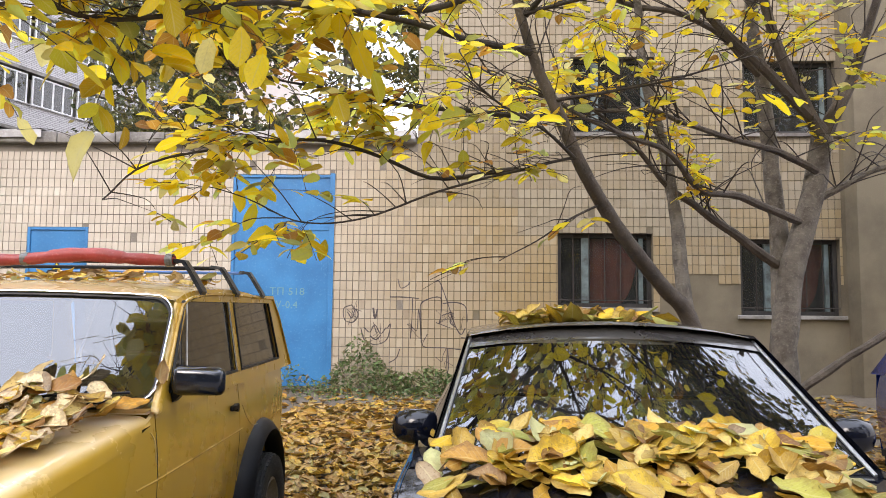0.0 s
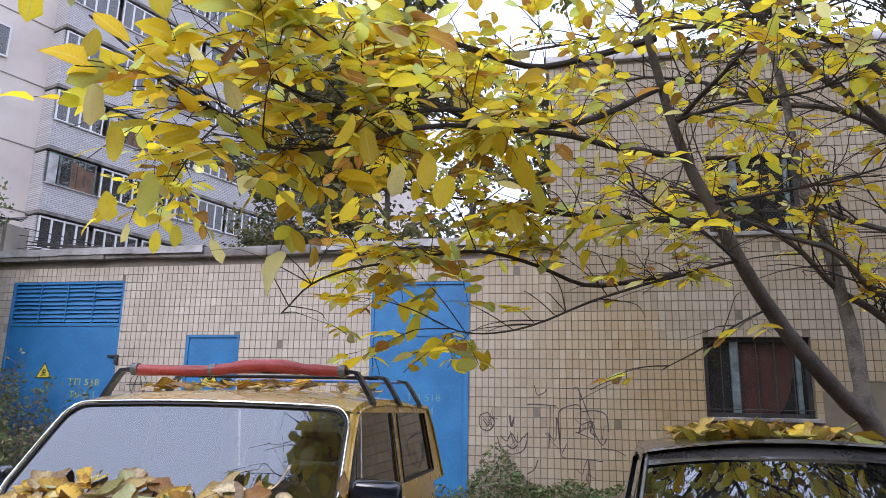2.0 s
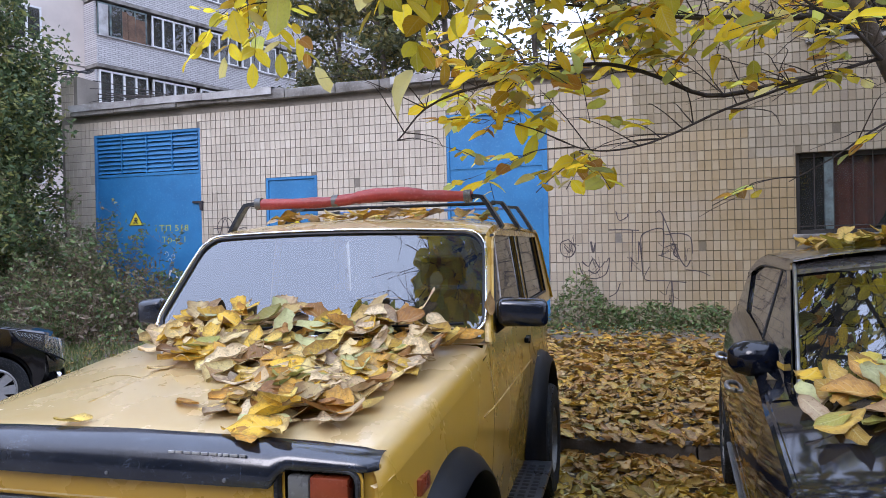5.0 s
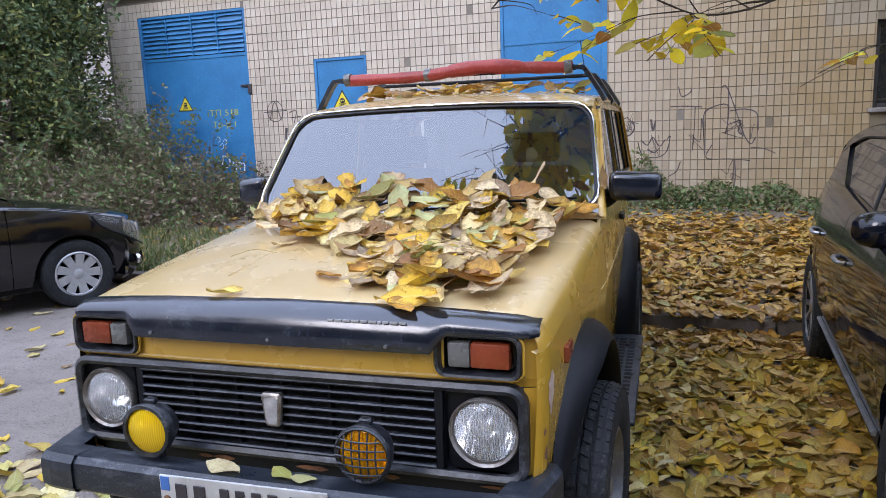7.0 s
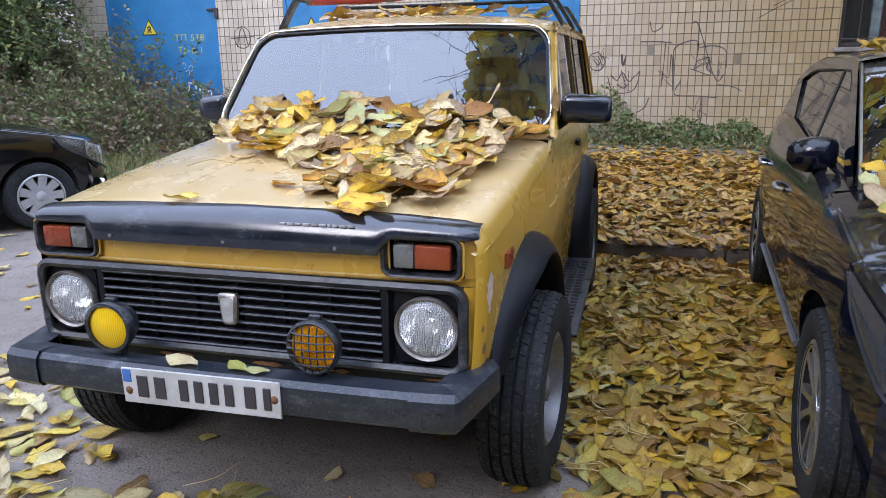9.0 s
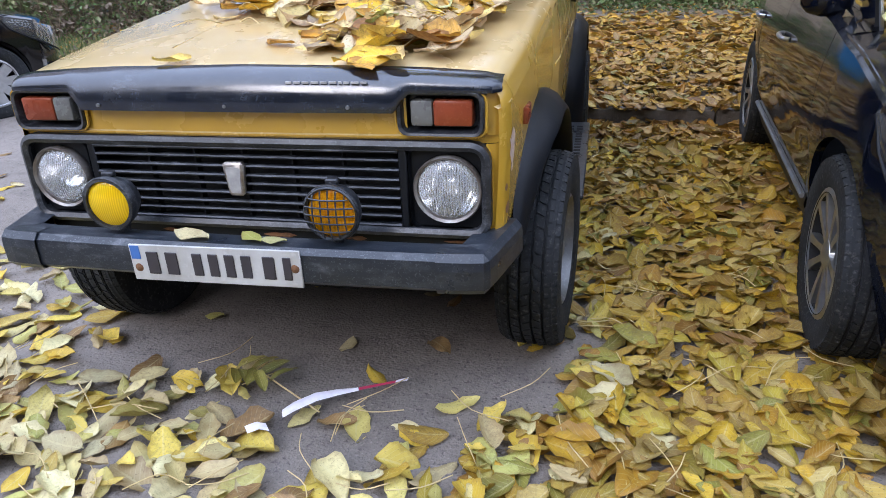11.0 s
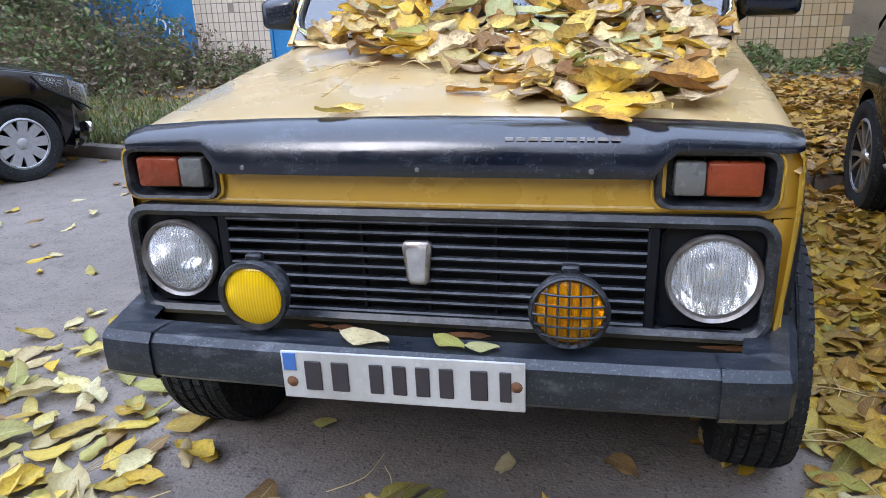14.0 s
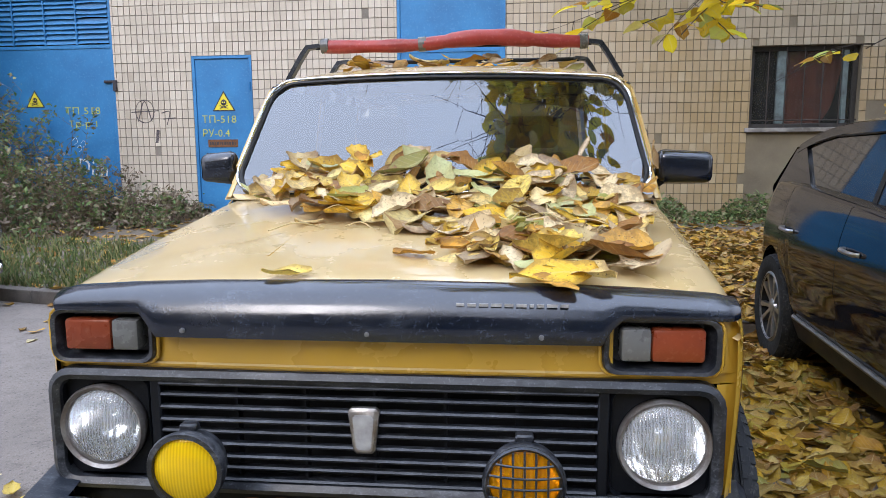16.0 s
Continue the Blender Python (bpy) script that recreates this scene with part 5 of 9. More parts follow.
def body_side(s):
    def strip(y0, y1, n, name, extra=None):
        bm = bmesh.new()
        ys = sorted(set(steps(y0, y1, n) + ([0.004, 0.015, 0.03, 0.05] if y0 == 0 else [])))
        rows = []
        for y in ys:
            zb, zt = arch_floor(y, AX, 0.425, ARCH, 0.58 if y < 0.14 else 0.43), top_of_side(y)
            zs = [zb + (zt - zb) * k / 9 for k in range(10)]
            row = [(s * side_x(y, z), y, z) for z in zs]
            row.insert(0, (s * (side_x(y, zb) - 0.03), y, zb))
            row.append((s * (side_x(y, zt) - 0.012), y, zt + 0.006))
            rows.append(row)
        loft(bm, rows)
        return part(name, bm, "niva", niva)
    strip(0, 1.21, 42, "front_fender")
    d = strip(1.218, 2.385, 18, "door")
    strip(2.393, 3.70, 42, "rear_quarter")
    # door handle and its recess
    bm = one_box(s * 0.832 - 0.012, s * 0.832 + 0.012, 2.20, 2.32, 1.055, 1.085, 0.008)
    turned(bm, [(0.0, -0.012), (0.022, -0.012), (0.024, 0.012), (0.0, 0.012)], 12, "x", (s * 0.832, 2.29, 1.065))
    part("door_handle", bm, "plastic", d, "black plastic handle")
    # pressed crease along the flank
    bm = bmesh.new()
    ys = [1.03, 1.2, 1.6, 2.1, 2.45]
    tube(bm, [(s * (side_x(y, 0.925) - 0.001), y, 0.925) for y in ys], 0.0045, 6)
    part("flank_crease", bm, "niva", d, "pale pressed line along the flank")
    # stains of pale scratch on the front fender
    bm = bmesh.new()
    loft(bm, [[(s * (side_x(y, z) + 0.0015), y, z) for y in (0.068 - w, 0.07, 0.072 + w)] for z, w in ((0.80, 0.004), (0.812, 0.012), (0.825, 0.010), (0.84, 0.020), (0.86, 0.026), (0.88, 0.022), (0.897, 0.028), (0.912, 0.018), (0.925, 0.006))])
    part("paint_chip", bm, "filler", niva, "pale patch of bare filler")
    for yc, zc, w, h in ((0.045, 0.70, 0.012, 0.02), (0.075, 0.645, 0.02, 0.016), (0.03, 0.765, 0.008, 0.012)):
        bm = bmesh.new()
        loft(bm, [[(s * (side_x(y, zc + h * k) + 0.0015), y, zc + h * k) for y in (yc - w * e, yc, yc + w * e)] for k, e in ((-1, 0.15), (-0.6, 0.8), (0, 1.0), (0.5, 0.6), (1, 0.12))])
        part("rust_patch", bm, "rust", niva, "small rust patch")
    # flared arches
    for a in AX:
        bm = bmesh.new()
        rows = []
        for t in (steps(18, 198, 24) if a < 1 else steps(-12, 190, 24)):
            c, q = math.cos(radians(t)), math.sin(radians(t))
            row = []
            for rr, out in ((0.492, -0.02), (0.486, 0.012), (0.470, 0.034), (0.425, 0.062), (0.415, 0.064), (0.408, 0.056), (0.412, -0.03)):
                y, z = a - rr * c, ARCH + rr * q
                row.append((s * (min(nw(y), 0.82) + out * 1.35 * (min(1.0, 0.25 + 0.75 * max(0, t - 18) / 55) if a < 1 else 1.0)), y, max(0.32, z)))
            rows.append(row)
        loft(bm, rows)
        part("arch_flare", bm, "plastic", niva, "black plastic wheel-arch flare")
        bm = bmesh.new()
        loft(bm, [[(s * -x, -rr * math.cos(radians(t)), rr * math.sin(radians(t))) for rr, x in ((0.412, 0.0), (0.424, 0.0), (0.424, 0.3))] for t in steps(0, 180, 24)])
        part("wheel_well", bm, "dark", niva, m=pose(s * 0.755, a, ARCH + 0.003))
        wheel("wheel", TR, 0.215, 0.205, niva, pose(s * 0.815, a, TR - 0.004, 0, 0, (0 if s > 0 else 180) + (-4 if a < 1 else 0)), "steel")
    # side step of pierced sheet
    bm = bmesh.new()
    box(bm, *sorted((s * 0.76, s * 0.95)), 1.1, 2.38, 0.335, 0.355, 0.006, 1)
    st = part("side_step", bm, "bumper", niva, "pierced dark metal side step")
    # holes as near-black plates set on the step, not cut through
    bm = bmesh.new()
    for i in range(22):
        for k in range(3):
            x, y = s * (0.795 + k * 0.05), 1.16 + i * 0.053
            box(bm, x - 0.017, x + 0.017, y - 0.014, y + 0.014, 0.352, 0.3565)
    tagged(part("step_hole", bm, "dark", st, smooth=False), kind="stuff")
    bm = bmesh.new()
    box(bm, *sorted((s * 0.60, s * 0.785)), 1.03, 2.42, 0.30, 0.44, 0.01, 1)
    part("sill", bm, "niva", niva)


for s in (1, -1):
    body_side(s)


# bonnet, wrapping down to the fenders
def hood_row(y):
    w, z, c = nw(max(y, 0.05)), hood_z(y), []
    zt = top_of_side(y) + 0.012
    half = [(0.0, z + 0.012), (0.2, z + 0.011), (0.4, z + 0.006), (0.55, z), (0.64, z - 0.008), (w - 0.06, z - 0.013), (w - 0.028, z - 0.026), (w - 0.014, z - 0.05), (side_x(y, zt - 0.016) + 0.002, zt - 0.016)]
    return [(-x, y, zz) for x, zz in half[::-1]] + [(x, y, zz) for x, zz in half[1:]]


bm = bmesh.new()
rows = [hood_row(y) for y in steps(0.03, 1.16, 16)]
front = [(x * 0.985, 0.004, z - 0.012) for x, y, z in rows[0]]
loft(bm, [front] + rows)
hood = part("bonnet", bm, "niva", niva, "ochre bonnet in a paler top tone")
for x in (-0.34, 0.34):
    bm = bmesh.new()
    tube(bm, [(x * 0.97, 0.25, hood_z(0.25) + 0.0035), (x, 1.0, hood_z(1.0) + 0.004)], 0.007, 5)
    part("bonnet_swage", bm, "niva", hood)
bm = bmesh.new()
loft(bm, [[(-0.47 + 0.21 * t - w, 0.36 + 0.36 * t, hood_z(0.36 + 0.36 * t) + 0.0065), (-0.47 + 0.21 * t + w, 0.36 + 0.36 * t, hood_z(0.36 + 0.36 * t) + 0.007)] for t, w in ((0, 0.001), (0.2, 0.004), (0.6, 0.0045), (1, 0.001))])
part("scratch", bm, "straw", hood, "pale scratch through the paint")
# scuttle panel below the windscreen
bm = bmesh.new()
loft(bm, [[(x, 1.155 + 0.0 * x, 1.193), (x, 1.25, 1.20), (x, 1.3, 1.10)] for x in steps(-0.80, 0.80, 12)])
part("scuttle", bm, "niva", niva)

# front panel with cut-outs for lamps and grille
bm = bmesh.new()


def front_y(x):
    return 0.012 * (x / 0.7) ** 2 + (0.016 * max(0, (abs(x) - 0.70) / 0.05) ** 2 if abs(x) > 0.70 else 0)


def front_strip(x0, x1, z0, z1, n=10):
    loft(bm, [[(x, front_y(x) - 0.004, z) for z in steps(z0, z1, 3)] for x in steps(x0, x1, n)])


front_strip(-0.51, 0.49, 0.893, 1.055, 16)
fp = part("front_panel", bm, "niva_rusty", niva, "ochre front panel, chipped and rusty at its edges")
for inner_x, outer_x, post_x, low_x in ((-0.51, -0.75, -0.725, -0.735), (0.49, 0.75, 0.708, 0.705)):
    for a, b, z0, z1, nm in ((inner_x, outer_x, 0.893, 0.917, "sill_strip"), (post_x, outer_x, 0.917, 1.045, "side_post"), (low_x, outer_x, 0.625, 0.893, "corner_post")):
        bm = bmesh.new()
        front_strip(min(a, b), max(a, b), z0, z1, 3)
        part(nm, bm, "niva_rusty", fp)
bm = bmesh.new()
tube(bm, [(x, front_y(x) - 0.006, 0.912) for x in steps(-0.70, 0.70, 14)], 0.006, 6)
part("panel_crease", bm, "niva_rusty", fp)
# near-black sheet behind the grille, the gaps' shade in its colour
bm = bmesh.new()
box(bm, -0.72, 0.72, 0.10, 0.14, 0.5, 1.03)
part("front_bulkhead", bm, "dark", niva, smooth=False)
bm = bmesh.new()
front_strip(-0.75, 0.75, 0.48, 0.632, 20)
part("lower_panel", bm, "plastic", niva, "black lower front panel")
r = random.Random(2)
for i in range(9):
    x = r.uniform(-0.35, 0.62)
    bm = bmesh.new()
    w, h = r.uniform(0.03, 0.09), r.uniform(0.008, 0.02)
    loft(bm, [[(x + w * t, front_y(x + w * t) - 0.0075, 0.602 + h * (k - 0.5) * (1 - (2 * t - 1) ** 2)) for k in (0, 1)] for t in steps(0.02, 0.98, 6)])
    part("rust_patch", bm, "rust", fp)

# bonnet visor, dark, hooked over the front edge, deeper between the indicators
bm = bmesh.new()
rows = []
for x in steps(-0.748, 0.748, 68):
    a = abs(x + 0.012 if abs(x) < 0.6 else x)
    k = min(1, max(0, (0.505 - a) / 0.022))
    k = k * k * (3 - 2 * k)
    low = 1.033 - 0.049 * k
    tip = max(0, (a - 0.715) / 0.033) ** 2          # the ends round off
    fy = front_y(min(a, 0.70)) + 0.02 * tip
    fwd = 0.030 + 0.016 * k - 0.012 * tip
    lift = between([(0.0, 0.012), (0.4, 0.006), (0.55, 0.0), (0.64, -0.006), (0.70, -0.010), (0.748, -0.022)], abs(x))
    row = [(x, 0.044 + fy, hood_z(0.044) + lift + 0.002), (x, 0.040 + fy, hood_z(0.04) + lift + 0.007)]
    z_hi = hood_z(0.03) + lift + 0.009
    for q in steps(0, 1, 10):          # a flat brow, then a round bulge down to the lower lip
        s_ = math.sin(q * math.pi * 0.56)
        row.append((x, 0.034 + fy - (0.034 + fwd) * s_, z_hi + (low - z_hi) * (1 - math.cos(q * math.pi * 0.56)) / (1 - math.cos(math.pi * 0.56))))
    row += [(x, row[-1][1] + 0.012, low - 0.002), (x, -0.01 + fy, low + 0.004)]
    rows.append(row)
loft(bm, rows)
visor = part("bonnet_visor", bm, "visor", niva, "scuffed dark plastic bonnet visor")
for x in (-0.42, -0.02, 0.34):
    bm = bmesh.new()
    turned(bm, [(0.0, -0.004), (0.005, -0.003), (0.006, 0.004)], 10, "y", (x, -0.045, 1.0))
    part("screw", bm, "steel", visor)
r = random.Random(5)
x = 0.165
while x < 0.385:
    w = r.uniform(0.008, 0.022)
    bm = one_box(x, x + w, -0.0325, -0.028, 1.060, 1.066)
    part("worn_mark", bm, "film", visor, smooth=False)
    x += w + 0.006

# indicators in their black pockets
for s in (1, -1):
    bm = bmesh.new()

    def pocket(k, y, rad=0.028):
        """Rounded outline of the pocket, k times its size."""
        pts = []
        for cx, cz, a0 in ((1, 1, 0), (-1, 1, 90), (-1, -1, 180), (1, -1, 270)):
            for a in (0, 30, 60, 90):
                px = cx * (0.120 - rad) + rad * math.cos(radians(a0 + a))
                pz = cz * (0.060 - rad) + rad * math.sin(radians(a0 + a))
                pts.append((s * 0.602 + px * k, y, 0.977 + pz * (k if k > 0.9 else k * 0.96)))
        return pts
    vv = loft(bm, [pocket(1.0, 0.012), pocket(1.0, -0.014), pocket(0.97, -0.021), pocket(0.90, -0.018), pocket(0.80, 0.034)], close=True)
    bm.faces.new(vv[-1])
    ind = part("indicator", bm, "slat", niva, "scuffed black indicator pocket", m=pose(-0.016, 0, 0))
    bm = bmesh.new()
    tube(bm, pocket(1.03, -0.008) + pocket(1.03, -0.008)[:2], 0.0045, 6, cap=False)
    part("pocket_rim", bm, "niva_rusty", ind, "thin ochre metal edge round the pocket")
    for a, b, mt, nm in ((0.520, 0.5815, "clear_lens", "white_lens"), (0.5825, 0.690, "orange", "orange_lens")):
        bm = one_box(*sorted((s * a, s * b)), -0.016, 0.035, 0.944, 1.014, 0.008)
        part(nm, bm, mt, ind)
    bm = one_box(*sorted((s * (side_x(0.24, 0.93) - 0.006), s * (side_x(0.24, 0.93) + 0.014))), 0.235, 0.335, 0.888, 0.938, 0.006)
    part("side_repeater", bm, "orange", niva, "small orange side lamp")

# grille
GZ0, GZ1 = 0.622, 0.903
bm = bmesh.new()


def frame_ring(bm, x0, x1, z0, z1, rad, inset, y0, depth):
    def ring(k, y):
        pts = []
        for cx, cz, a0 in ((x1 - rad, z1 - rad, 0), (x0 + rad, z1 - rad, 90), (x0 + rad, z0 + rad, 180), (x1 - rad, z0 + rad, 270)):
            for a in (0, 22.5, 45, 67.5, 90):
                rr = rad - k
                pts.append((cx + rr * math.cos(radians(a0 + a)), y, cz + rr * math.sin(radians(a0 + a))))
        return pts
    loft(bm, [ring(0, y0 + depth), ring(0, y0), ring(inset * 0.5, y0 - 0.008), ring(inset, y0), ring(inset, y0 + depth)], close=True)


frame_ring(bm, -0.737, 0.737, GZ0, GZ1, 0.055, 0.026, -0.018, 0.05)
grille = part("grille", bm, "slat", niva, "black plastic grille", m=pose(-0.017, 0, 0))
for x in (-0.49, 0.49):
    bm = one_box(x - 0.012, x + 0.012, -0.014, 0.03, GZ0 + 0.02, GZ1 - 0.02, 0.004, 1)
    part("grille_post", bm, "plastic", grille)
for s in (1, -1):
    bm = bmesh.new()
    frame_ring(bm, *sorted((s * 0.503, s * 0.716)), GZ0 + 0.02, GZ1 - 0.02, 0.03, 0.006, -0.004, 0.02)
    n = 32
    ring = [(s * 0.617 + 0.098 * math.cos(2 * math.pi * k / n), 0.008, 0.765 + 0.098 * math.sin(2 * math.pi * k / n)) for k in range(n)]

    def sq(a):
        c, q = math.cos(a), math.sin(a)
        f = 1 / max(abs(c), abs(q))
        return (s * 0.610 + 0.106 * c * f, 0.008, 0.7625 + 0.120 * q * f)
    loft(bm, [[sq(2 * math.pi * k / n) for k in range(n)], ring, [(x, 0.06, z) for x, y, z in ring]], close=True)
    part("lamp_surround", bm, "plastic", grille)
for k in range(9):
    z = GZ0 + 0.030 + k * 0.0275
    bm = bmesh.new()
    prof = [(0.002, z - 0.006), (-0.012, z - 0.005), (-0.016, z), (-0.012, z + 0.004), (0.002, z + 0.004)]
    sag = 0.003 * math.sin(k * 2.1)
    loft(bm, [[(x, y + sag, zz) for y, zz in prof] for x in steps(-0.478, 0.478, 6)], cap=False)
    part("slat", bm, "slat", grille)
for x in (-0.31, -0.155, 0.0, 0.155, 0.31):
    bm = one_box(x - 0.003, x + 0.003, 0.004, 0.03, GZ0 + 0.024, GZ1 - 0.024)
    part("slat_rib", bm, "plastic", grille, smooth=False)
# badge, blank shield
bm = bmesh.new()
sh = [(-0.026, 0.84), (0.026, 0.84), (0.034, 0.832), (0.024, 0.745), (0.017, 0.738), (-0.017, 0.738), (-0.024, 0.745), (-0.034, 0.832)]
vv = loft(bm, [[(x, -0.014, z) for x, z in sh], [(x, -0.026, z) for x, z in sh], [(x * 0.85, -0.031, 0.79 + (z - 0.79) * 0.9) for x, z in sh]], close=True)
bm.faces.new(vv[-1])
badge = part("badge", bm, "old_chrome", grille, "worn chrome shield badge", m=pose(-0.018, 0, -0.008))
bm = bmesh.new()
slab(bm, [(x * 0.68, -0.0325, 0.788 + (z - 0.79) * 0.76) for x, z in sh], (0, -1, 0), 0.002)
part("badge_face", bm, "film", badge, smooth=False)

# headlights
for s in (1, -1):
    c = (s * 0.617 - 0.018, 0, 0.765)
    bm = bmesh.new()
    turned(bm, [(0.091, 0.02), (0.096, 0.006), (0.099, -0.014), (0.095, -0.022), (0.088, -0.016), (0.087, 0.004)], 40, "y", c)
    hl = part("headlight", bm, "rim_dull", niva, "round headlight with rusty chrome rim")
    bm = bmesh.new()
    turned(bm, [(0.087, 0.0), (0.072, 0.045), (0.045, 0.075), (0.02, 0.085), (0.0, 0.086)], 36, "y", c)
    part("reflector", bm, "reflector", hl)
    bm = bmesh.new()
    turned(bm, [(0.0, 0.01), (0.017, 0.012), (0.019, 0.06)], 14, "y", c)
    part("bulb_cap", bm, "chrome", hl)
    bm = bmesh.new()
    turned(bm, [(0.088, -0.008), (0.077, -0.019), (0.055, -0.028), (0.028, -0.034), (0.0, -0.036)], 36, "y", c)
    part("lens", bm, "lamp_glass", hl, "ribbed clear glass lens").visible_shadow = False

# fog lamps on the bumper
for s in (1, -1):
    c = Vector((0.306, -0.135, 0.738) if s > 0 else (-0.377, -0.135, 0.738))
    bm = bmesh.new()
    turned(bm, [(0.0, 0.075), (0.03, 0.072), (0.06, 0.05), (0.075, 0.015), (0.079, -0.002), (0.082, -0.018), (0.079, -0.024), (0.069, -0.024), (0.068, -0.012)], 36, "y", c)
    box(bm, c.x - 0.018, c.x + 0.018, c.y + 0.0, c.y + 0.025, c.z + 0.072, c.z + 0.09, 0.004, 1)
    box(bm, c.x - 0.015, c.x + 0.015, c.y + 0.01, c.y + 0.04, 0.632, c.z - 0.06, 0.004, 1)
    fl = part("fog_lamp", bm, "slat", niva, "round yellow fog lamp" + (" behind a wire guard" if s > 0 else ""))
    bm = bmesh.new()
    turned(bm, [(0.069, -0.014), (0.055, -0.022), (0.03, -0.028), (0.0, -0.030)], 36, "y", c)
    part("lens", bm, "fog_amber" if s > 0 else "fog_glass", fl, "amber ribbed lens" if s > 0 else "yellow ribbed lens").visible_shadow = False
    bm = bmesh.new()
    turned(bm, [(0.068, -0.006), (0.05, 0.03), (0.0, 0.045)], 30, "y", c)
    part("reflector", bm, "reflector", fl)
    if s > 0:
        bm = bmesh.new()
        turned(bm, [(0.075, -0.03), (0.078, -0.024), (0.070, -0.024), (0.075, -0.03)], 30, "y", c)
        guard = part("wire_guard", bm, "bumper", fl, "grey wire guard")
        for k in (-0.045, -0.022, 0.0, 0.022, 0.045):
            q = math.sqrt(0.071 ** 2 - k * k)
            for pts in ([(k + c.x, c.y - 0.03 - 0.012 * (1 - (t / q) ** 2), c.z + t) for t in steps(-q, q, 6)],
                        [(c.x + t, c.y - 0.033 - 0.012 * (1 - (t / q) ** 2), c.z + k) for t in steps(-q, q, 6)]):
                bm = bmesh.new()
                tube(bm, pts, 0.0024, 5)
                part("guard_wire", bm, "bumper", fl)

# bumper: pressed bar with end caps
bm = bmesh.new()
prof = [(-0.10, 0.632), (-0.15, 0.639), (-0.186, 0.641), (-0.203, 0.626), (-0.206, 0.60), (-0.205, 0.547), (-0.190, 0.533), (-0.16, 0.531)]
loft(bm, [[(x, y + 0.012 * (x / 0.7) ** 2, z) for y, z in prof] for x in steps(-0.68, 0.68, 24)])
bumper = part("bumper", bm, "bumper", niva, "scratched dark metal front bumper", m=pose(-0.012, 0, 0.004))
for s in (1, -1):
    bm = bmesh.new()
    rows = []
    for x, y, ix, iy in ((0.61, -0.2, 0, 1), (0.70, -0.193, 0, 1), (0.738, -0.186, -0.2, 0.98), (0.752, -0.168, -0.75, 0.7), (0.765, -0.12, -0.97, 0.24), (0.806, 0.06, -0.97, 0.24), (0.810, 0.085, -0.97, 0.24)):
        rows.append([(s * (x + ix * max(0, py + 0.206)), y + iy * max(0, py + 0.206) - 0.004, z + (0.004 if k < 3 else -0.004 if k > 5 else 0)) for k, (py, z) in enumerate(prof)])
    vv = loft(bm, rows)
    bm.faces.new(vv[-1])
    part("bumper_end", bm, "bumper", bumper, "black bumper end cap", smooth=False)
bm = one_box(-0.262, 0.262, -0.212, -0.205, 0.532, 0.644, 0.002, 1)
plate = part("number_plate", bm, "plate", niva, "white enamel number plate, dented, with plain dark bars", m=pose(-0.03, 0.0, 0.0, 0, -0.7, 0))
for x, w in ((-0.19, 0.05), (-0.13, 0.05), (-0.05, 0.042), (0.0, 0.042), (0.05, 0.042), (0.1, 0.042), (0.168, 0.048), (0.222, 0.036)):
    part("plate_bar", one_box(x - w / 2 + 0.006, x + w / 2 - 0.006, -0.2155, -0.212, 0.555, 0.624, 0.002, 1), "black_paint", plate, smooth=False)
part("plate_emblem", one_box(-0.256, -0.228, -0.2145, -0.212, 0.60, 0.64), "blue_tape", plate, smooth=False)
for x, z in ((-0.24, 0.572), (0.244, 0.59)):
    bm = bmesh.new()
    turned(bm, [(0.0, -0.006), (0.008, -0.004), (0.013, 0.0)], 12, "y", (x, -0.2125, z))
    part("plate_rust", bm, "rust", plate)

# greenhouse
WS = [(0.822, 1.19, 1.198), (0.750, 1.60, 1.672)]     # windscreen's outer corners


def gx(z):
    return 0.826 - (z - 1.19) * 0.150


def ws_point(u, v):
    """u -1..1 across, v 0..1 up the windscreen, bowed forward in the middle."""
    (a, ya, za), (b, yb, zb) = WS
    w = a + (b - a) * v
    return Vector((u * w, ya + (yb - ya) * v - 0.075 * (1 - u * u), za + (zb - za) * v + (0.02 * (1 - u * u) * v) - 0.006 * (1 - u * u) * (1 - v)))


def rounded(u0, u1, v0, v1, r, ar):
    pts = []
    for cu, cv, a0 in ((u1 - r, v1 - r * ar, 0), (u0 + r, v1 - r * ar, 90), (u0 + r, v0 + r * ar, 180), (u1 - r, v0 + r * ar, 270)):
        for a in steps(0, 90, 5):
            pts.append((cu + r * math.cos(radians(a0 + a)), cv + r * ar * math.sin(radians(a0 + a))))
    return pts


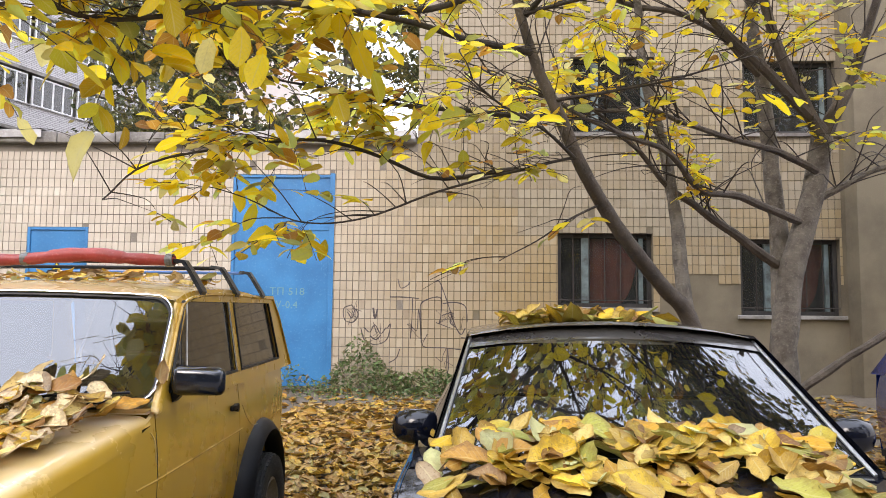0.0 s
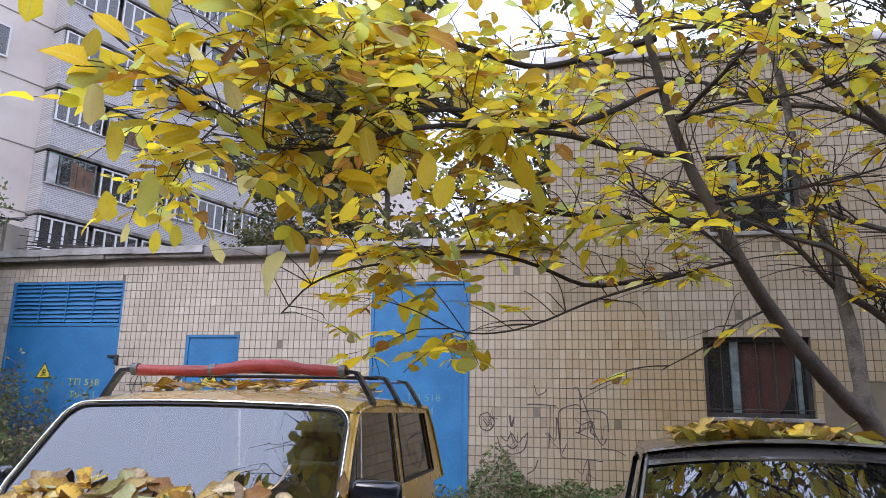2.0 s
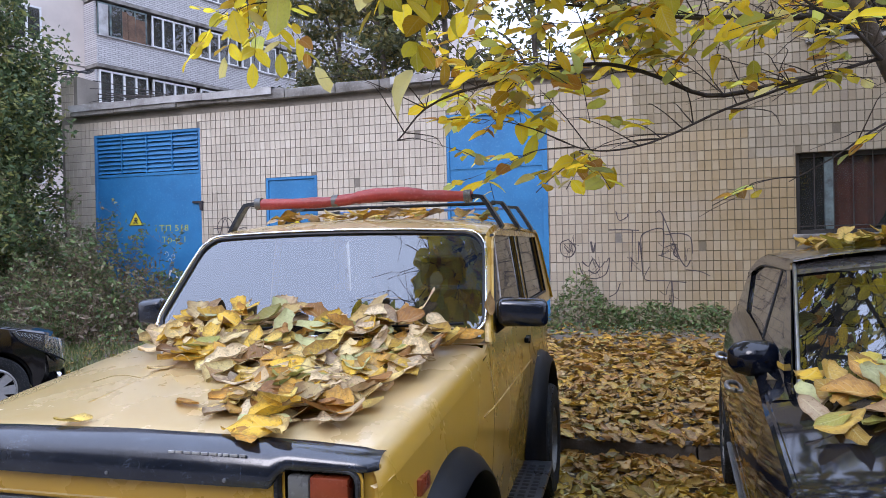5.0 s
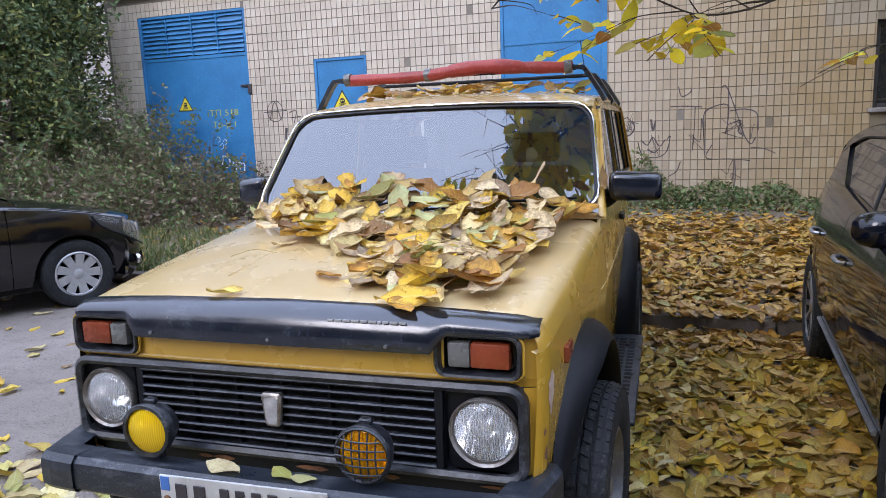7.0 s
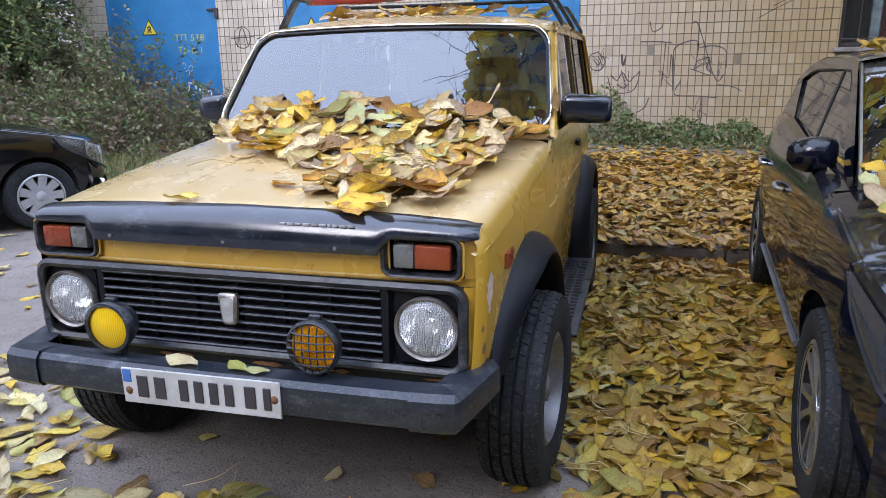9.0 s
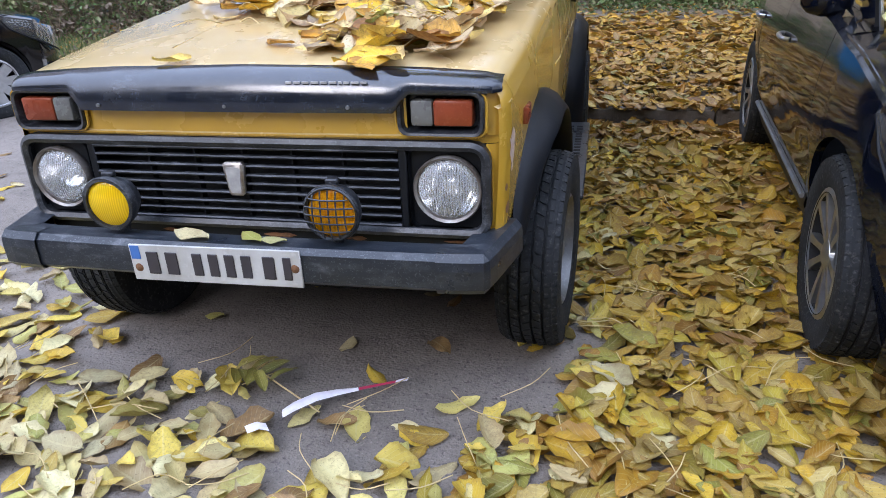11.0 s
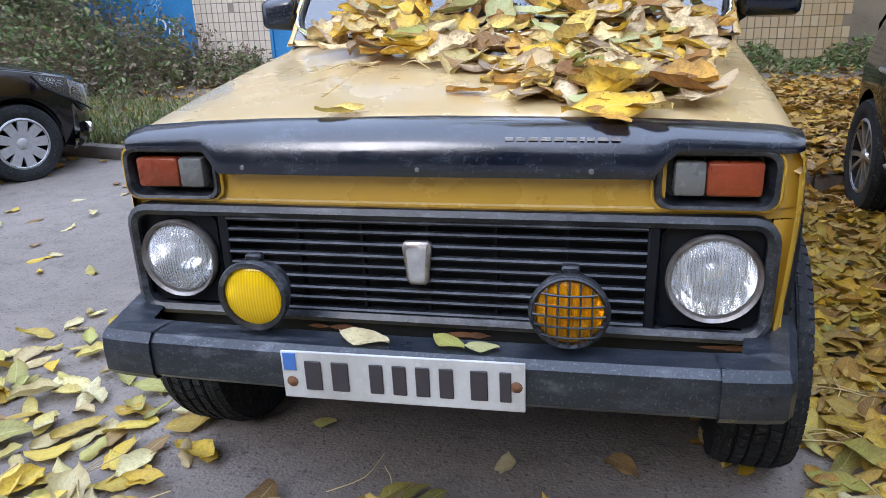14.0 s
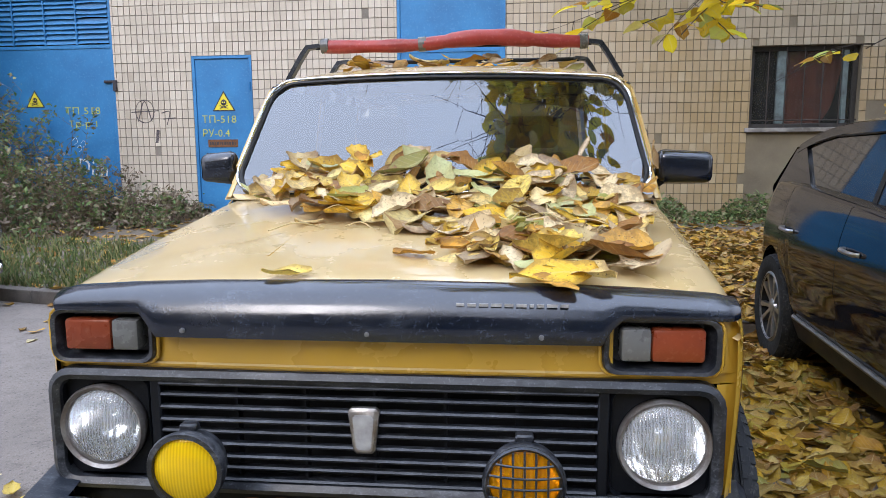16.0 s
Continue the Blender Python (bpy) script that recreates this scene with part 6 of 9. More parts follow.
out = Vector((0, -0.75, 0.66))
bm = bmesh.new()
n = 18
inner = rounded(-0.985, 0.985, 0.05, 0.955, 0.12, 1.45)
grid_rows = []
for k in range(9):
    v = 0.03 + 0.94 * k / 8
    grid_rows.append([ws_point(-0.975 + 1.95 * i / n, v) for i in range(n + 1)])
loft(bm, grid_rows)
part("windscreen", bm, "glass_car", niva, "windscreen reflecting the sky").visible_shadow = False
for name, mt, lift, rad in (("windscreen_seal", "trim", 0.004, 0.009), ("windscreen_trim", "chrome", 0.026, 0.0055)):
    bm = bmesh.new()
    wide, tall_, up_ = (0.985, 1.0, 1.0) if name == "windscreen_seal" else (0.997, 1.03, 0.7)
    fine = []
    lp = inner + inner[:1]
    for (u, v), (u2, v2) in zip(lp, lp[1:]):
        m_ = max(1, int(abs(u2 - u) / 0.08))
        fine += [ws_point((u + (u2 - u) * k / m_) * wide, 0.505 + (v + (v2 - v) * k / m_ - 0.505) * tall_) + out * lift * up_ for k in range(m_)]
    tube(bm, fine + fine[:2], rad, 7, cap=False)
    part(name, bm, mt, niva, "thin chrome windscreen strip" if mt == "chrome" else "black rubber windscreen seal")
# surround of the windscreen: body-colour frame outside the glass
bm = bmesh.new()
outer = rounded(-1.0, 1.0, -0.02, 0.995, 0.10, 1.45)
vv = loft(bm, [[ws_point(u * 0.985, v) + out * -0.004 for u, v in inner], [ws_point(u, v) for u, v in outer]], close=True)
part("windscreen_frame", bm, "niva", niva)
# wipers
for x in (-0.35, 0.25):
    bm = bmesh.new()
    p = [ws_point(x - 0.1, 0.03) + out * 0.03, ws_point(x + 0.25, 0.10) + out * 0.035, ws_point(x + 0.62, 0.12) + out * 0.03]
    tube(bm, p, 0.006, 6)
    part("wiper", bm, "plastic", niva, "black wiper")

# roof
bm = bmesh.new()
rows = []
for t in steps(0, 1, 18):
    y = 1.575 + t * 1.88
    z = 1.678 + 0.075 * math.sin(math.pi * (0.12 + 0.76 * t)) - 0.035 * t * t - 0.026
    if t < 0.12:
        z -= 0.03 * (1 - t / 0.12) ** 2
    w = 0.748 - 0.02 * max(0, (t - 0.8) / 0.2)
    rows.append([(x * w, y - 0.075 * (1 - x * x) * max(0, 1 - t * 2.5), z + (0.045 * (1 - abs(x) ** 2.6)) - (0.022 if abs(x) == 1 else 0)) for x in (-1, -0.985, -0.94, -0.85, -0.7, -0.4, 0, 0.4, 0.7, 0.85, 0.94, 0.985, 1)])
loft(bm, rows)
roof_p = part("roof", bm, "niva", niva, "dusty ochre roof in a paler top tone")
for s in (1, -1):
    bm = bmesh.new()
    tube(bm, [(s * (gx(z) + 0.004), y, z) for y, z in ((1.30, 1.31), (1.48, 1.52), (1.585, 1.624), (1.65, 1.650), (1.72, 1.664), (1.9, 1.682), (2.3, 1.694), (3.38, 1.68), (3.50, 1.56), (3.69, 1.2))], 0.009, 6)
    part("rain_gutter", bm, "niva", niva, "ochre roof gutter")

    def pane_strip(poly, name, mat, inset=0.0, th=0.025):
        bm = bmesh.new()
        slab(bm, [(s * (gx(z) - inset), y, z) for y, z in poly], (s, 0, 0), th)
        return part(name, bm, mat, niva, smooth=False)
    pane_strip([(1.19, 1.19), (3.69, 1.19), (3.67, 1.262), (1.26, 1.262)], "waist_rail", "niva")
    bm = bmesh.new()
    rows = []
    for v in steps(0.0, 0.93, 12):
        p, q = ws_point(s * 1.0, v), ws_point(s * 0.972, v)
        rows.append([q + out * -0.006, q + out * 0.002, p.lerp(q, 0.45) + out * 0.004, p + out * -0.002, (s * (gx(p.z) + 0.003), p.y + 0.022, p.z + 0.002), (s * gx(p.z), p.y + 0.06, p.z), (s * (gx(p.z) - 0.002), p.y + 0.10, p.z - 0.004)])
    loft(bm, rows)
    part("front_pillar", bm, "niva", niva)
    pane_strip([(1.61, 1.618), (1.64, 1.648), (3.39, 1.65), (3.43, 1.70), (2.3, 1.696), (1.9, 1.680), (1.72, 1.660), (1.62, 1.636)], "roof_rail", "niva")
    pane_strip([(2.34, 1.262), (2.42, 1.262), (2.40, 1.648), (2.32, 1.648)], "middle_pillar", "niva")
    pane_strip([(3.36, 1.262), (3.67, 1.262), (3.43, 1.70), (3.39, 1.65), (3.24, 1.648)], "rear_pillar", "niva")
    pane_strip([(1.32, 1.258), (2.35, 1.258), (2.33, 1.65), (1.615, 1.65)], "side_window", "glass_side", 0.014, 0.005).visible_shadow = False
    pane_strip([(2.41, 1.258), (3.37, 1.258), (3.25, 1.652), (2.39, 1.652)], "rear_window", "glass_side", 0.014, 0.005).visible_shadow = False
    for a, b, rr, mt in (((1.54, 1.262), (1.66, 1.645), 0.005, "old_chrome"), ((2.335, 1.262), (2.315, 1.648), 0.006, "chrome"), ((1.33, 1.264), (2.34, 1.264), 0.008, "trim"), ((2.42, 1.264), (3.36, 1.264), 0.008, "trim"), ((3.36, 1.264), (3.24, 1.646), 0.008, "trim"), ((1.335, 1.262), (1.62, 1.648), 0.010, "trim"), ((2.425, 1.262), (2.405, 1.648), 0.008, "trim")):
        bm = bmesh.new()
        tube(bm, [(s * (gx(a[1]) + 0.0), a[0], a[1]), (s * (gx(b[1]) + 0.0), b[0], b[1])], rr, 6)
        part("window_strip", bm, mt, niva)
    # door mirror
    mx = s * (0.935 if s > 0 else 0.905)
    mw = 0.108 if s > 0 else 0.078
    bm = one_box(mx - mw, mx + mw, 1.30, 1.375, 1.225, 1.375, 0.03, 3)
    for v in bm.verts:
        if (v.co.x - mx) * s > 0.03:
            v.co.z -= 0.01 if v.co.z > 1.3 else -0.018
            v.co.y += 0.02
        if v.co.y < 1.33:
            v.co.z -= 0.004
        if v.co.z < 1.27:          # the lower inner corner is cut away
            v.co.z += 0.03 * max(0, min(1, 0.5 - (v.co.x - mx) * s / 0.2))
    mr = part("door_mirror", bm, "visor", niva, "black boxy door mirror")
    bm = bmesh.new()
    loft(bm, [[(s * 0.79, 1.37, 1.19), (s * 0.79, 1.46, 1.19), (s * 0.785, 1.47, 1.27), (s * 0.785, 1.36, 1.25)], [(s * 0.86, 1.33, 1.245), (s * 0.86, 1.375, 1.245), (s * 0.86, 1.375, 1.31), (s * 0.86, 1.33, 1.31)]], close=True, cap=True)
    part("mirror_arm", bm, "plastic", mr)
    bm = one_box(mx - mw * 0.83, mx + mw * 0.83, 1.37, 1.379, 1.255, 1.35, 0.004, 1)
    part("mirror_glass", bm, "chrome", mr)

# tail: gate with window
bm = bmesh.new()
loft(bm, [[(x, 3.69, 0.45), (x, 3.71, 0.9), (x, 3.68, 1.2)] for x in steps(-0.74, 0.74, 6)])
part("tailgate", bm, "niva", niva)
bm = bmesh.new()
loft(bm, [[(u * 0.78, 3.675, 1.2), (u * 0.70, 3.44, 1.69)] for u in steps(-1, 1, 6)])
part("rear_glass", bm, "glass_dark", niva)
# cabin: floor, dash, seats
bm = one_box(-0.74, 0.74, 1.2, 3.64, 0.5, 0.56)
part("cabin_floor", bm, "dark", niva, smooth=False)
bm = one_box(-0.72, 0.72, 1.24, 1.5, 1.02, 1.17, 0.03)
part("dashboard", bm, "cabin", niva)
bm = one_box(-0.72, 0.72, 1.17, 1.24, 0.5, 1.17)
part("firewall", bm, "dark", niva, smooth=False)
for s in (1, -1):
    bm = one_box(s * 0.38 - 0.24, s * 0.38 + 0.24, 2.05, 2.2, 0.75, 1.36, 0.06, 3)
    box(bm, s * 0.38 - 0.13, s * 0.38 + 0.13, 2.1, 2.19, 1.38, 1.54, 0.035, 3)
    box(bm, s * 0.38 - 0.25, s * 0.38 + 0.25, 1.6, 2.1, 0.6, 0.8, 0.05, 3)
    part("seat", bm, "cabin", niva, "dark front seat")
bm = one_box(-0.62, 0.62, 2.75, 2.9, 0.7, 1.25, 0.06, 3)
part("rear_bench", bm, "cabin", niva)
bm = bmesh.new()
pts = [(0.36 + 0.18 * math.cos(a), 1.56 + 0.06 * math.sin(a), 1.14 + 0.15 * math.sin(a)) for a in steps(0, 6.2832, 24)]
tube(bm, pts, 0.014, 8, cap=False)
part("steering_wheel", bm, "plastic", niva)
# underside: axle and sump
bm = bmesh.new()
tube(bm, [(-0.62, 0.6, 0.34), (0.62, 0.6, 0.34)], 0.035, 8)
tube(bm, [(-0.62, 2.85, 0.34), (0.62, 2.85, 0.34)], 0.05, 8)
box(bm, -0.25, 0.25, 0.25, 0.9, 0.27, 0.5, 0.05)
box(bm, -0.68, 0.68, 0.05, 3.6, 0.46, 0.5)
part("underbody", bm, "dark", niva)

# roof rack: bars on black brackets, front bar in red hose
def roof_z(x, y):
    t = (y - 1.575) / 1.88
    return 1.678 + 0.075 * math.sin(math.pi * (0.12 + 0.76 * t)) - 0.035 * t * t - 0.026 + 0.045 * (1 - abs(x / 0.748) ** 2.6)


for i, y in enumerate((1.86, 2.46, 3.06)):
    bar = new("rack_bar")
    bar.parent = niva
    tagged(bar, "black bracketed roof-rack bar" + (" sleeved in red hose" if i == 0 else ""))
    for s in (1, -1):
        bm = bmesh.new()
        rows = []
        for a, b, c in ((0.762, 1.680, 0.03), (0.752, 1.70, 0.03), (0.69, 1.80, 0.028), (0.662, 1.838, 0.026), (0.60, 1.846, 0.022)):
            rows.append([(s * a, y - c, b), (s * (a + 0.004), y + c, b), (s * (a + 0.014), y + c, b + 0.018), (s * (a + 0.012), y - c, b + 0.018)])
        loft(bm, rows, close=True, cap=True)
        part("bracket", bm, "bumper", bar, "bent black steel bracket")
    bm = bmesh.new()
    tube(bm, [(-0.63, y, 1.848), (0.63, y, 1.848)], 0.011, 8)
    part("rod", bm, "plastic" if i < 2 else "blue_tape", bar)
    if i == 0:
        bm = bmesh.new()
        pts = smooth_path([(-0.60, y - 0.004, 1.85), (-0.3, y - 0.01, 1.848), (-0.12, y - 0.01, 1.853), (0.05, y - 0.012, 1.872), (0.22, y - 0.01, 1.878), (0.4, y - 0.006, 1.862), (0.615, y, 1.852)], 7)
        tube(bm, pts, [0.029 + 0.002 * math.sin(k * 0.9) + (0.007 if 18 < k < 34 else 0) for k in range(len(pts))], 12)
        part("hose_sleeve", bm, "red_hose", bar, "faded red rubber hose")
        for x in (-0.585, -0.13, 0.595):
            bm = bmesh.new()
            tube(bm, [(x - 0.018, y - 0.006, 1.853), (x + 0.018, y - 0.006, 1.855)], 0.033, 12)
            part("clamp", bm, "clear_lens", bar, "grey tape clamp")


# ---- modern cars ----
def modern_car(name, label, paint, glass_mat, m, length=4.12, half=0.885, height=1.565, belt=1.05, axles=(0.86, 3.47), tyre=0.335, rim="alloy", cladding=True, arches=True):
    car = thing(name, label, "car", m=m)
    L, hw = length, half
    k = height / 1.565
    plan = [(0.0, hw * 0.60), (0.05, hw * 0.72), (0.14, hw * 0.83), (0.30, hw * 0.915), (0.6, hw * 0.972), (1.1, hw), (L - 1.0, hw), (L - 0.45, hw * 0.955), (L - 0.18, hw * 0.88), (L, hw * 0.72)]
    top = [(0.0, belt - 0.30), (0.25, belt - 0.215), (0.6, belt - 0.13), (1.0, belt - 0.055), (1.5, belt - 0.005), (2.4, belt + 0.03), (3.3, belt + 0.075), (L - 0.3, belt + 0.08), (L, belt)]

    def sx(y, z):
        w = between(plan, y)
        t = (z - 0.72) / 0.4
        return w - (0.055 * t * t if z < 0.72 else 0.075 * max(0, t) ** 2.2) - (0.012 if 0.50 < z < 0.62 and 1.3 < y < 3.2 else 0)

    def gxx(z):
        return (hw - 0.13) - (z - belt) * 0.27

    fl = [(0.0, 0.26), (0.3, 0.22), (0.6, 0.24), (1.3, 0.26), (3.0, 0.26), (L - 0.3, 0.28), (L, 0.36)]

    def strip(s, y0, y1, n, pname):
        bm = bmesh.new()
        rows = []
        for y in steps(y0, y1, n):
            zb, zt = max(between(fl, y), arch_floor(y, axles, tyre + 0.055, tyre, 0)), between(top, y)
            row = [(s * (sx(y, zb) - 0.03), y, zb)]
            row += [(s * sx(y, zb + (zt - zb) * i / 12), y, zb + (zt - zb) * i / 12) for i in range(13)]
            row.append((s * (sx(y, zt) - 0.025), y, zt + 0.018))
            rows.append(row)
        loft(bm, rows)
        return part(pname, bm, paint, car)
    for s in (1, -1):
        strip(s, 0.30, 1.335, 34, "front_fender")
        for a, b in ((1.342, 2.395), (2.402, 3.36)):
            d = strip(s, a, b, 16, "door")
            bm = bmesh.new()
            y = b - 0.16
            tube(bm, smooth_path([(s * (sx(y, 0.86) - 0.004), y - 0.10, 0.885), (s * (sx(y, 0.86) + 0.026), y - 0.07, 0.888), (s * (sx(y, 0.86) + 0.026), y + 0.05, 0.892), (s * (sx(y, 0.86) - 0.004), y + 0.08, 0.892)], 4), 0.012, 8)
            part("door_handle", bm, "alloy", d, "chrome door handle")
        strip(s, 3.367, L, 30, "rear_quarter")
        for i, a in enumerate(axles):
            wheel("wheel", tyre, 0.21, tyre * 0.66, car, pose(s * (hw - 0.115), a, tyre - 0.003, 0, 0, 0 if s > 0 else 180), rim)
            bm = bmesh.new()
            loft(bm, [[(s * -x, -rr * math.cos(radians(t)), rr * math.sin(radians(t))) for rr, x in ((tyre + 0.03, 0.0), (tyre + 0.053, 0.0), (tyre + 0.053, 0.3), (0.2, 0.3))] for t in steps(0, 180, 24)])
            part("wheel_well", bm, "dark", car, m=pose(s * (hw - 0.10), a, tyre + 0.002))
            if cladding and arches:
                bm = bmesh.new()
                rows = []
                for t in steps(-8, 188, 22):
                    c, q = math.cos(radians(t)), math.sin(radians(t))
                    rows.append([(s * (sx(a - rr * c, max(0.25, tyre + rr * q)) + o), a - rr * c, max(0.22, tyre + rr * q)) for rr, o in ((tyre + 0.105, -0.004), (tyre + 0.09, 0.009), (tyre + 0.055, 0.011), (tyre + 0.05, -0.04))])
                loft(bm, rows)
                part("arch_cladding", bm, "plastic", car, "black plastic arch trim")
        if cladding:
            bm = bmesh.new()
            rows = []
            for y in steps(axles[0] + tyre + 0.1, axles[1] - tyre - 0.1, 12):
                rows.append([(s * (sx(y, z) + o), y, z) for z, o in ((0.24, -0.06), (0.25, 0.004), (0.36, 0.014), (0.40, 0.0))])
            loft(bm, rows)
            cl = part("sill_cladding", bm, "plastic", car, "black plastic sill")
            bm = bmesh.new()
            tube(bm, [(s * (sx(y, 0.385) + 0.012), y, 0.385) for y in steps(1.35, 3.05, 10)], 0.013, 6)
            part("sill_trim", bm, "steel", cl, "dull grey sill strip")
        # glass house
        wy = [1.42, 2.02, 2.36, 3.30, 3.72]
        hz = height - 0.075

        def pane(poly, pname, mat, inset=0.0, th=0.02):
            bm = bmesh.new()
            slab(bm, [(s * (gxx(z) - inset), y, z) for y, z in poly], (s, 0, 0.3), th)
            return part(pname, bm, mat, car, smooth=False)

        def gz(y):
            return min(hz, belt - 0.005 + max(0, y - 1.21) * (hz - belt) / 0.86) if y < 2.2 else hz - 0.10 * max(0, (y - 2.9) / 0.8) ** 2
        # shoulder between the door tops and the glass
        bm = bmesh.new()
        rows = []
        for y in steps(1.21, L - 0.3, 26):
            zt = between(top, y)
            rows.append([(s * (sx(y, zt) - 0.022), y, zt + 0.015), (s * (sx(y, zt) - 0.04), y, zt + 0.024), (s * (gxx(zt + 0.03) - 0.012), y, zt + 0.030)])
        loft(bm, rows)
        part("shoulder", bm, paint, car)
        # A pillar, roof rail, B pillar, rear pillar
        bm = bmesh.new()
        rail = [(1.21, belt - 0.02)] + [(y, gz(y) + 0.02) for y in steps(1.22, 3.75, 26)]
        inn = [(1.32, belt - 0.02)] + [(y + 0.09 * max(0.2, min(1, (2.1 - y) / 0.4)), max(belt - 0.01, gz(y) - 0.035)) for y in steps(1.22, 3.75, 26)]
        loft(bm, [[(s * (gxx(z) + 0.004), y, z), (s * (gxx(z2) + 0.002), y2, z2), (s * (gxx(z2) - 0.03), y2, z2)] for (y, z), (y2, z2) in zip(rail, inn)])
        part("roof_pillar", bm, paint, car)
        pane([(3.26, belt + 0.06), (3.98, belt + 0.06), (3.80, gz(3.72) - 0.02), (3.62, gz(3.62) - 0.03)], "rear_pillar", paint)
        pane([(2.37, belt), (2.42, belt), (2.40, hz - 0.03), (2.35, hz - 0.03)], "middle_pillar", "trim", 0.012)
        pane([(1.32, belt - 0.02), (2.36, belt + 0.02), (2.34, hz - 0.035), (2.12, hz - 0.04)], "side_window", glass_mat, 0.016, 0.004).visible_shadow = False
        pane([(2.43, belt + 0.02), (3.30, belt + 0.06), (3.64, gz(3.6) - 0.03), (3.2, gz(3.2) - 0.035), (2.41, hz - 0.035)], "side_window", glass_mat, 0.016, 0.004).visible_shadow = False
        for pts in ([(1.31, belt - 0.012), (2.4, belt + 0.022), (3.32, belt + 0.062)], [(3.32, belt + 0.062), (3.66, gz(3.6) - 0.03), (3.2, gz(3.2) - 0.035), (2.4, hz - 0.035), (2.13, hz - 0.045), (1.31, belt - 0.012)]):
            bm = bmesh.new()
            tube(bm, [(s * (gxx(z) - 0.006), y, z) for y, z in pts], 0.006, 6)
            part("window_strip", bm, "trim", car)
        # mirror
        mx = s * (hw - 0.045)
        bm = bmesh.new()
        rows = []
        for t, wd, ht in ((-1, 0.25, 0.55), (-0.85, 0.7, 0.85), (-0.4, 1, 1), (0.2, 1, 1), (0.75, 0.85, 0.8), (1, 0.35, 0.4)):
            row = []
            for a in steps(0, 2 * math.pi, 16)[:-1]:
                row.append((mx + s * t * 0.095, 1.60 + 0.06 * wd * math.cos(a) + 0.02 * t * t, belt + 0.07 + 0.078 * ht * math.sin(a) * (1 if math.sin(a) > 0 else 0.9)))
            rows.append(row)
        loft(bm, rows, close=True, cap=True)
        mr = part("door_mirror", bm, paint, car, "glossy dark door mirror")
        bm = bmesh.new()
        loft(bm, [[(s * (hw - 0.14), 1.60, belt - 0.03), (s * (hw - 0.14), 1.70, belt - 0.03), (s * (hw - 0.14), 1.70, belt + 0.0), (s * (hw - 0.14), 1.60, belt + 0.0)], [(s * (hw - 0.06), 1.58, belt + 0.01), (s * (hw - 0.06), 1.64, belt + 0.01), (s * (hw - 0.06), 1.64, belt + 0.04), (s * (hw - 0.06), 1.58, belt + 0.04)]], close=True, cap=True)
        part("mirror_foot", bm, "plastic", mr)
        # headlight, swept back along the fender
        bm = bmesh.new()
        rows = []
        for t in steps(0, 1, 10):
            y = 0.08 + 0.53 * t ** 1.25
            zt = between(top, y) - 0.012
            th = 0.21 * (1 - t) ** 0.42 + 0.012
            w = sx(y, zt) + 0.006
            rows.append([(s * (w - 0.004), y - 0.003, zt), (s * (w + 0.004), y - 0.006, zt - th * 0.33), (s * (w + 0.006), y - 0.006, zt - th * 0.66), (s * (w), y - 0.003, zt - th)])
        loft(bm, rows)
        hl = part("headlight", bm, "lamp_clear", car, "swept-back clear headlight")
        bm = bmesh.new()
        rows2 = [[Vector(p) + Vector((-s * 0.02, 0.02, 0)) for p in r_] for r_ in rows[:8]]
        loft(bm, rows2)
        part("reflector", bm, "reflector", hl)
        bm = bmesh.new()
        tube(bm, [r_[3] for r_ in rows], 0.008, 6)
        part("lamp_strip", bm, "plastic", hl)
    # nose: bumper wrapped round, grille, fog lamps
    bm = bmesh.new()
    rows = []
    for u in steps(-1, 1, 32):
        a = abs(u)
        y = 0.30 * a ** 3.2 + 0.0
        x = u * between(plan, 0.30) * 1.0
        rows.append([(x * (1 - 0.02), y + 0.06, 0.20), (x, y + 0.0, 0.26), (x, y - 0.025, 0.36), (x, y - 0.03, 0.48), (x, y - 0.01, 0.60), (x * 0.985, y + 0.03, between(top, 0.05 + y) - 0.06), (x * 0.96, y + 0.07, between(top, 0.12 + y) + 0.0)])
    loft(bm, rows)
    bp = part("bumper", bm, paint, car)
    bm = bmesh.new()
    loft(bm, [[(u * 0.5, 0.30 * abs(u * 0.5 / 0.8) ** 3.2 - 0.036, z) for z in (0.29, 0.40)] for u in steps(-1, 1, 12)])
    part("air_intake", bm, "plastic", bp)
    bm = bmesh.new()
    loft(bm, [[(u * 0.48, 0.30 * abs(u * 0.5 / 0.8) ** 3.2 - 0.014 + (0.05 if z > 0.65 else 0), z) for z in (0.6, 0.70)] for u in steps(-1, 1, 12)])
    part("grille", bm, "plastic", bp, "black grille")
    for s in (1, -1):
        bm = bmesh.new()
        c = (s * 0.70, 0.155, 0.37)
        turned(bm, [(0.03, 0.01), (0.042, -0.004), (0.048, -0.01), (0.053, 0.0), (0.053, 0.03)], 20, "y", c)
        fg = part("fog_lamp", bm, "chrome", bp, "chrome-ringed fog lamp")
        bm = bmesh.new()
        turned(bm, [(0.0, 0.004), (0.03, 0.006), (0.04, 0.01)], 20, "y", c)
        part("lens", bm, "clear_lens", fg)
    part("number_plate", one_box(-0.26, 0.26, -0.045, -0.035, 0.43, 0.54, 0.003, 1), "plate", car, "white number plate with a plain bar")
    # bonnet
    bm = bmesh.new()
    rows = []
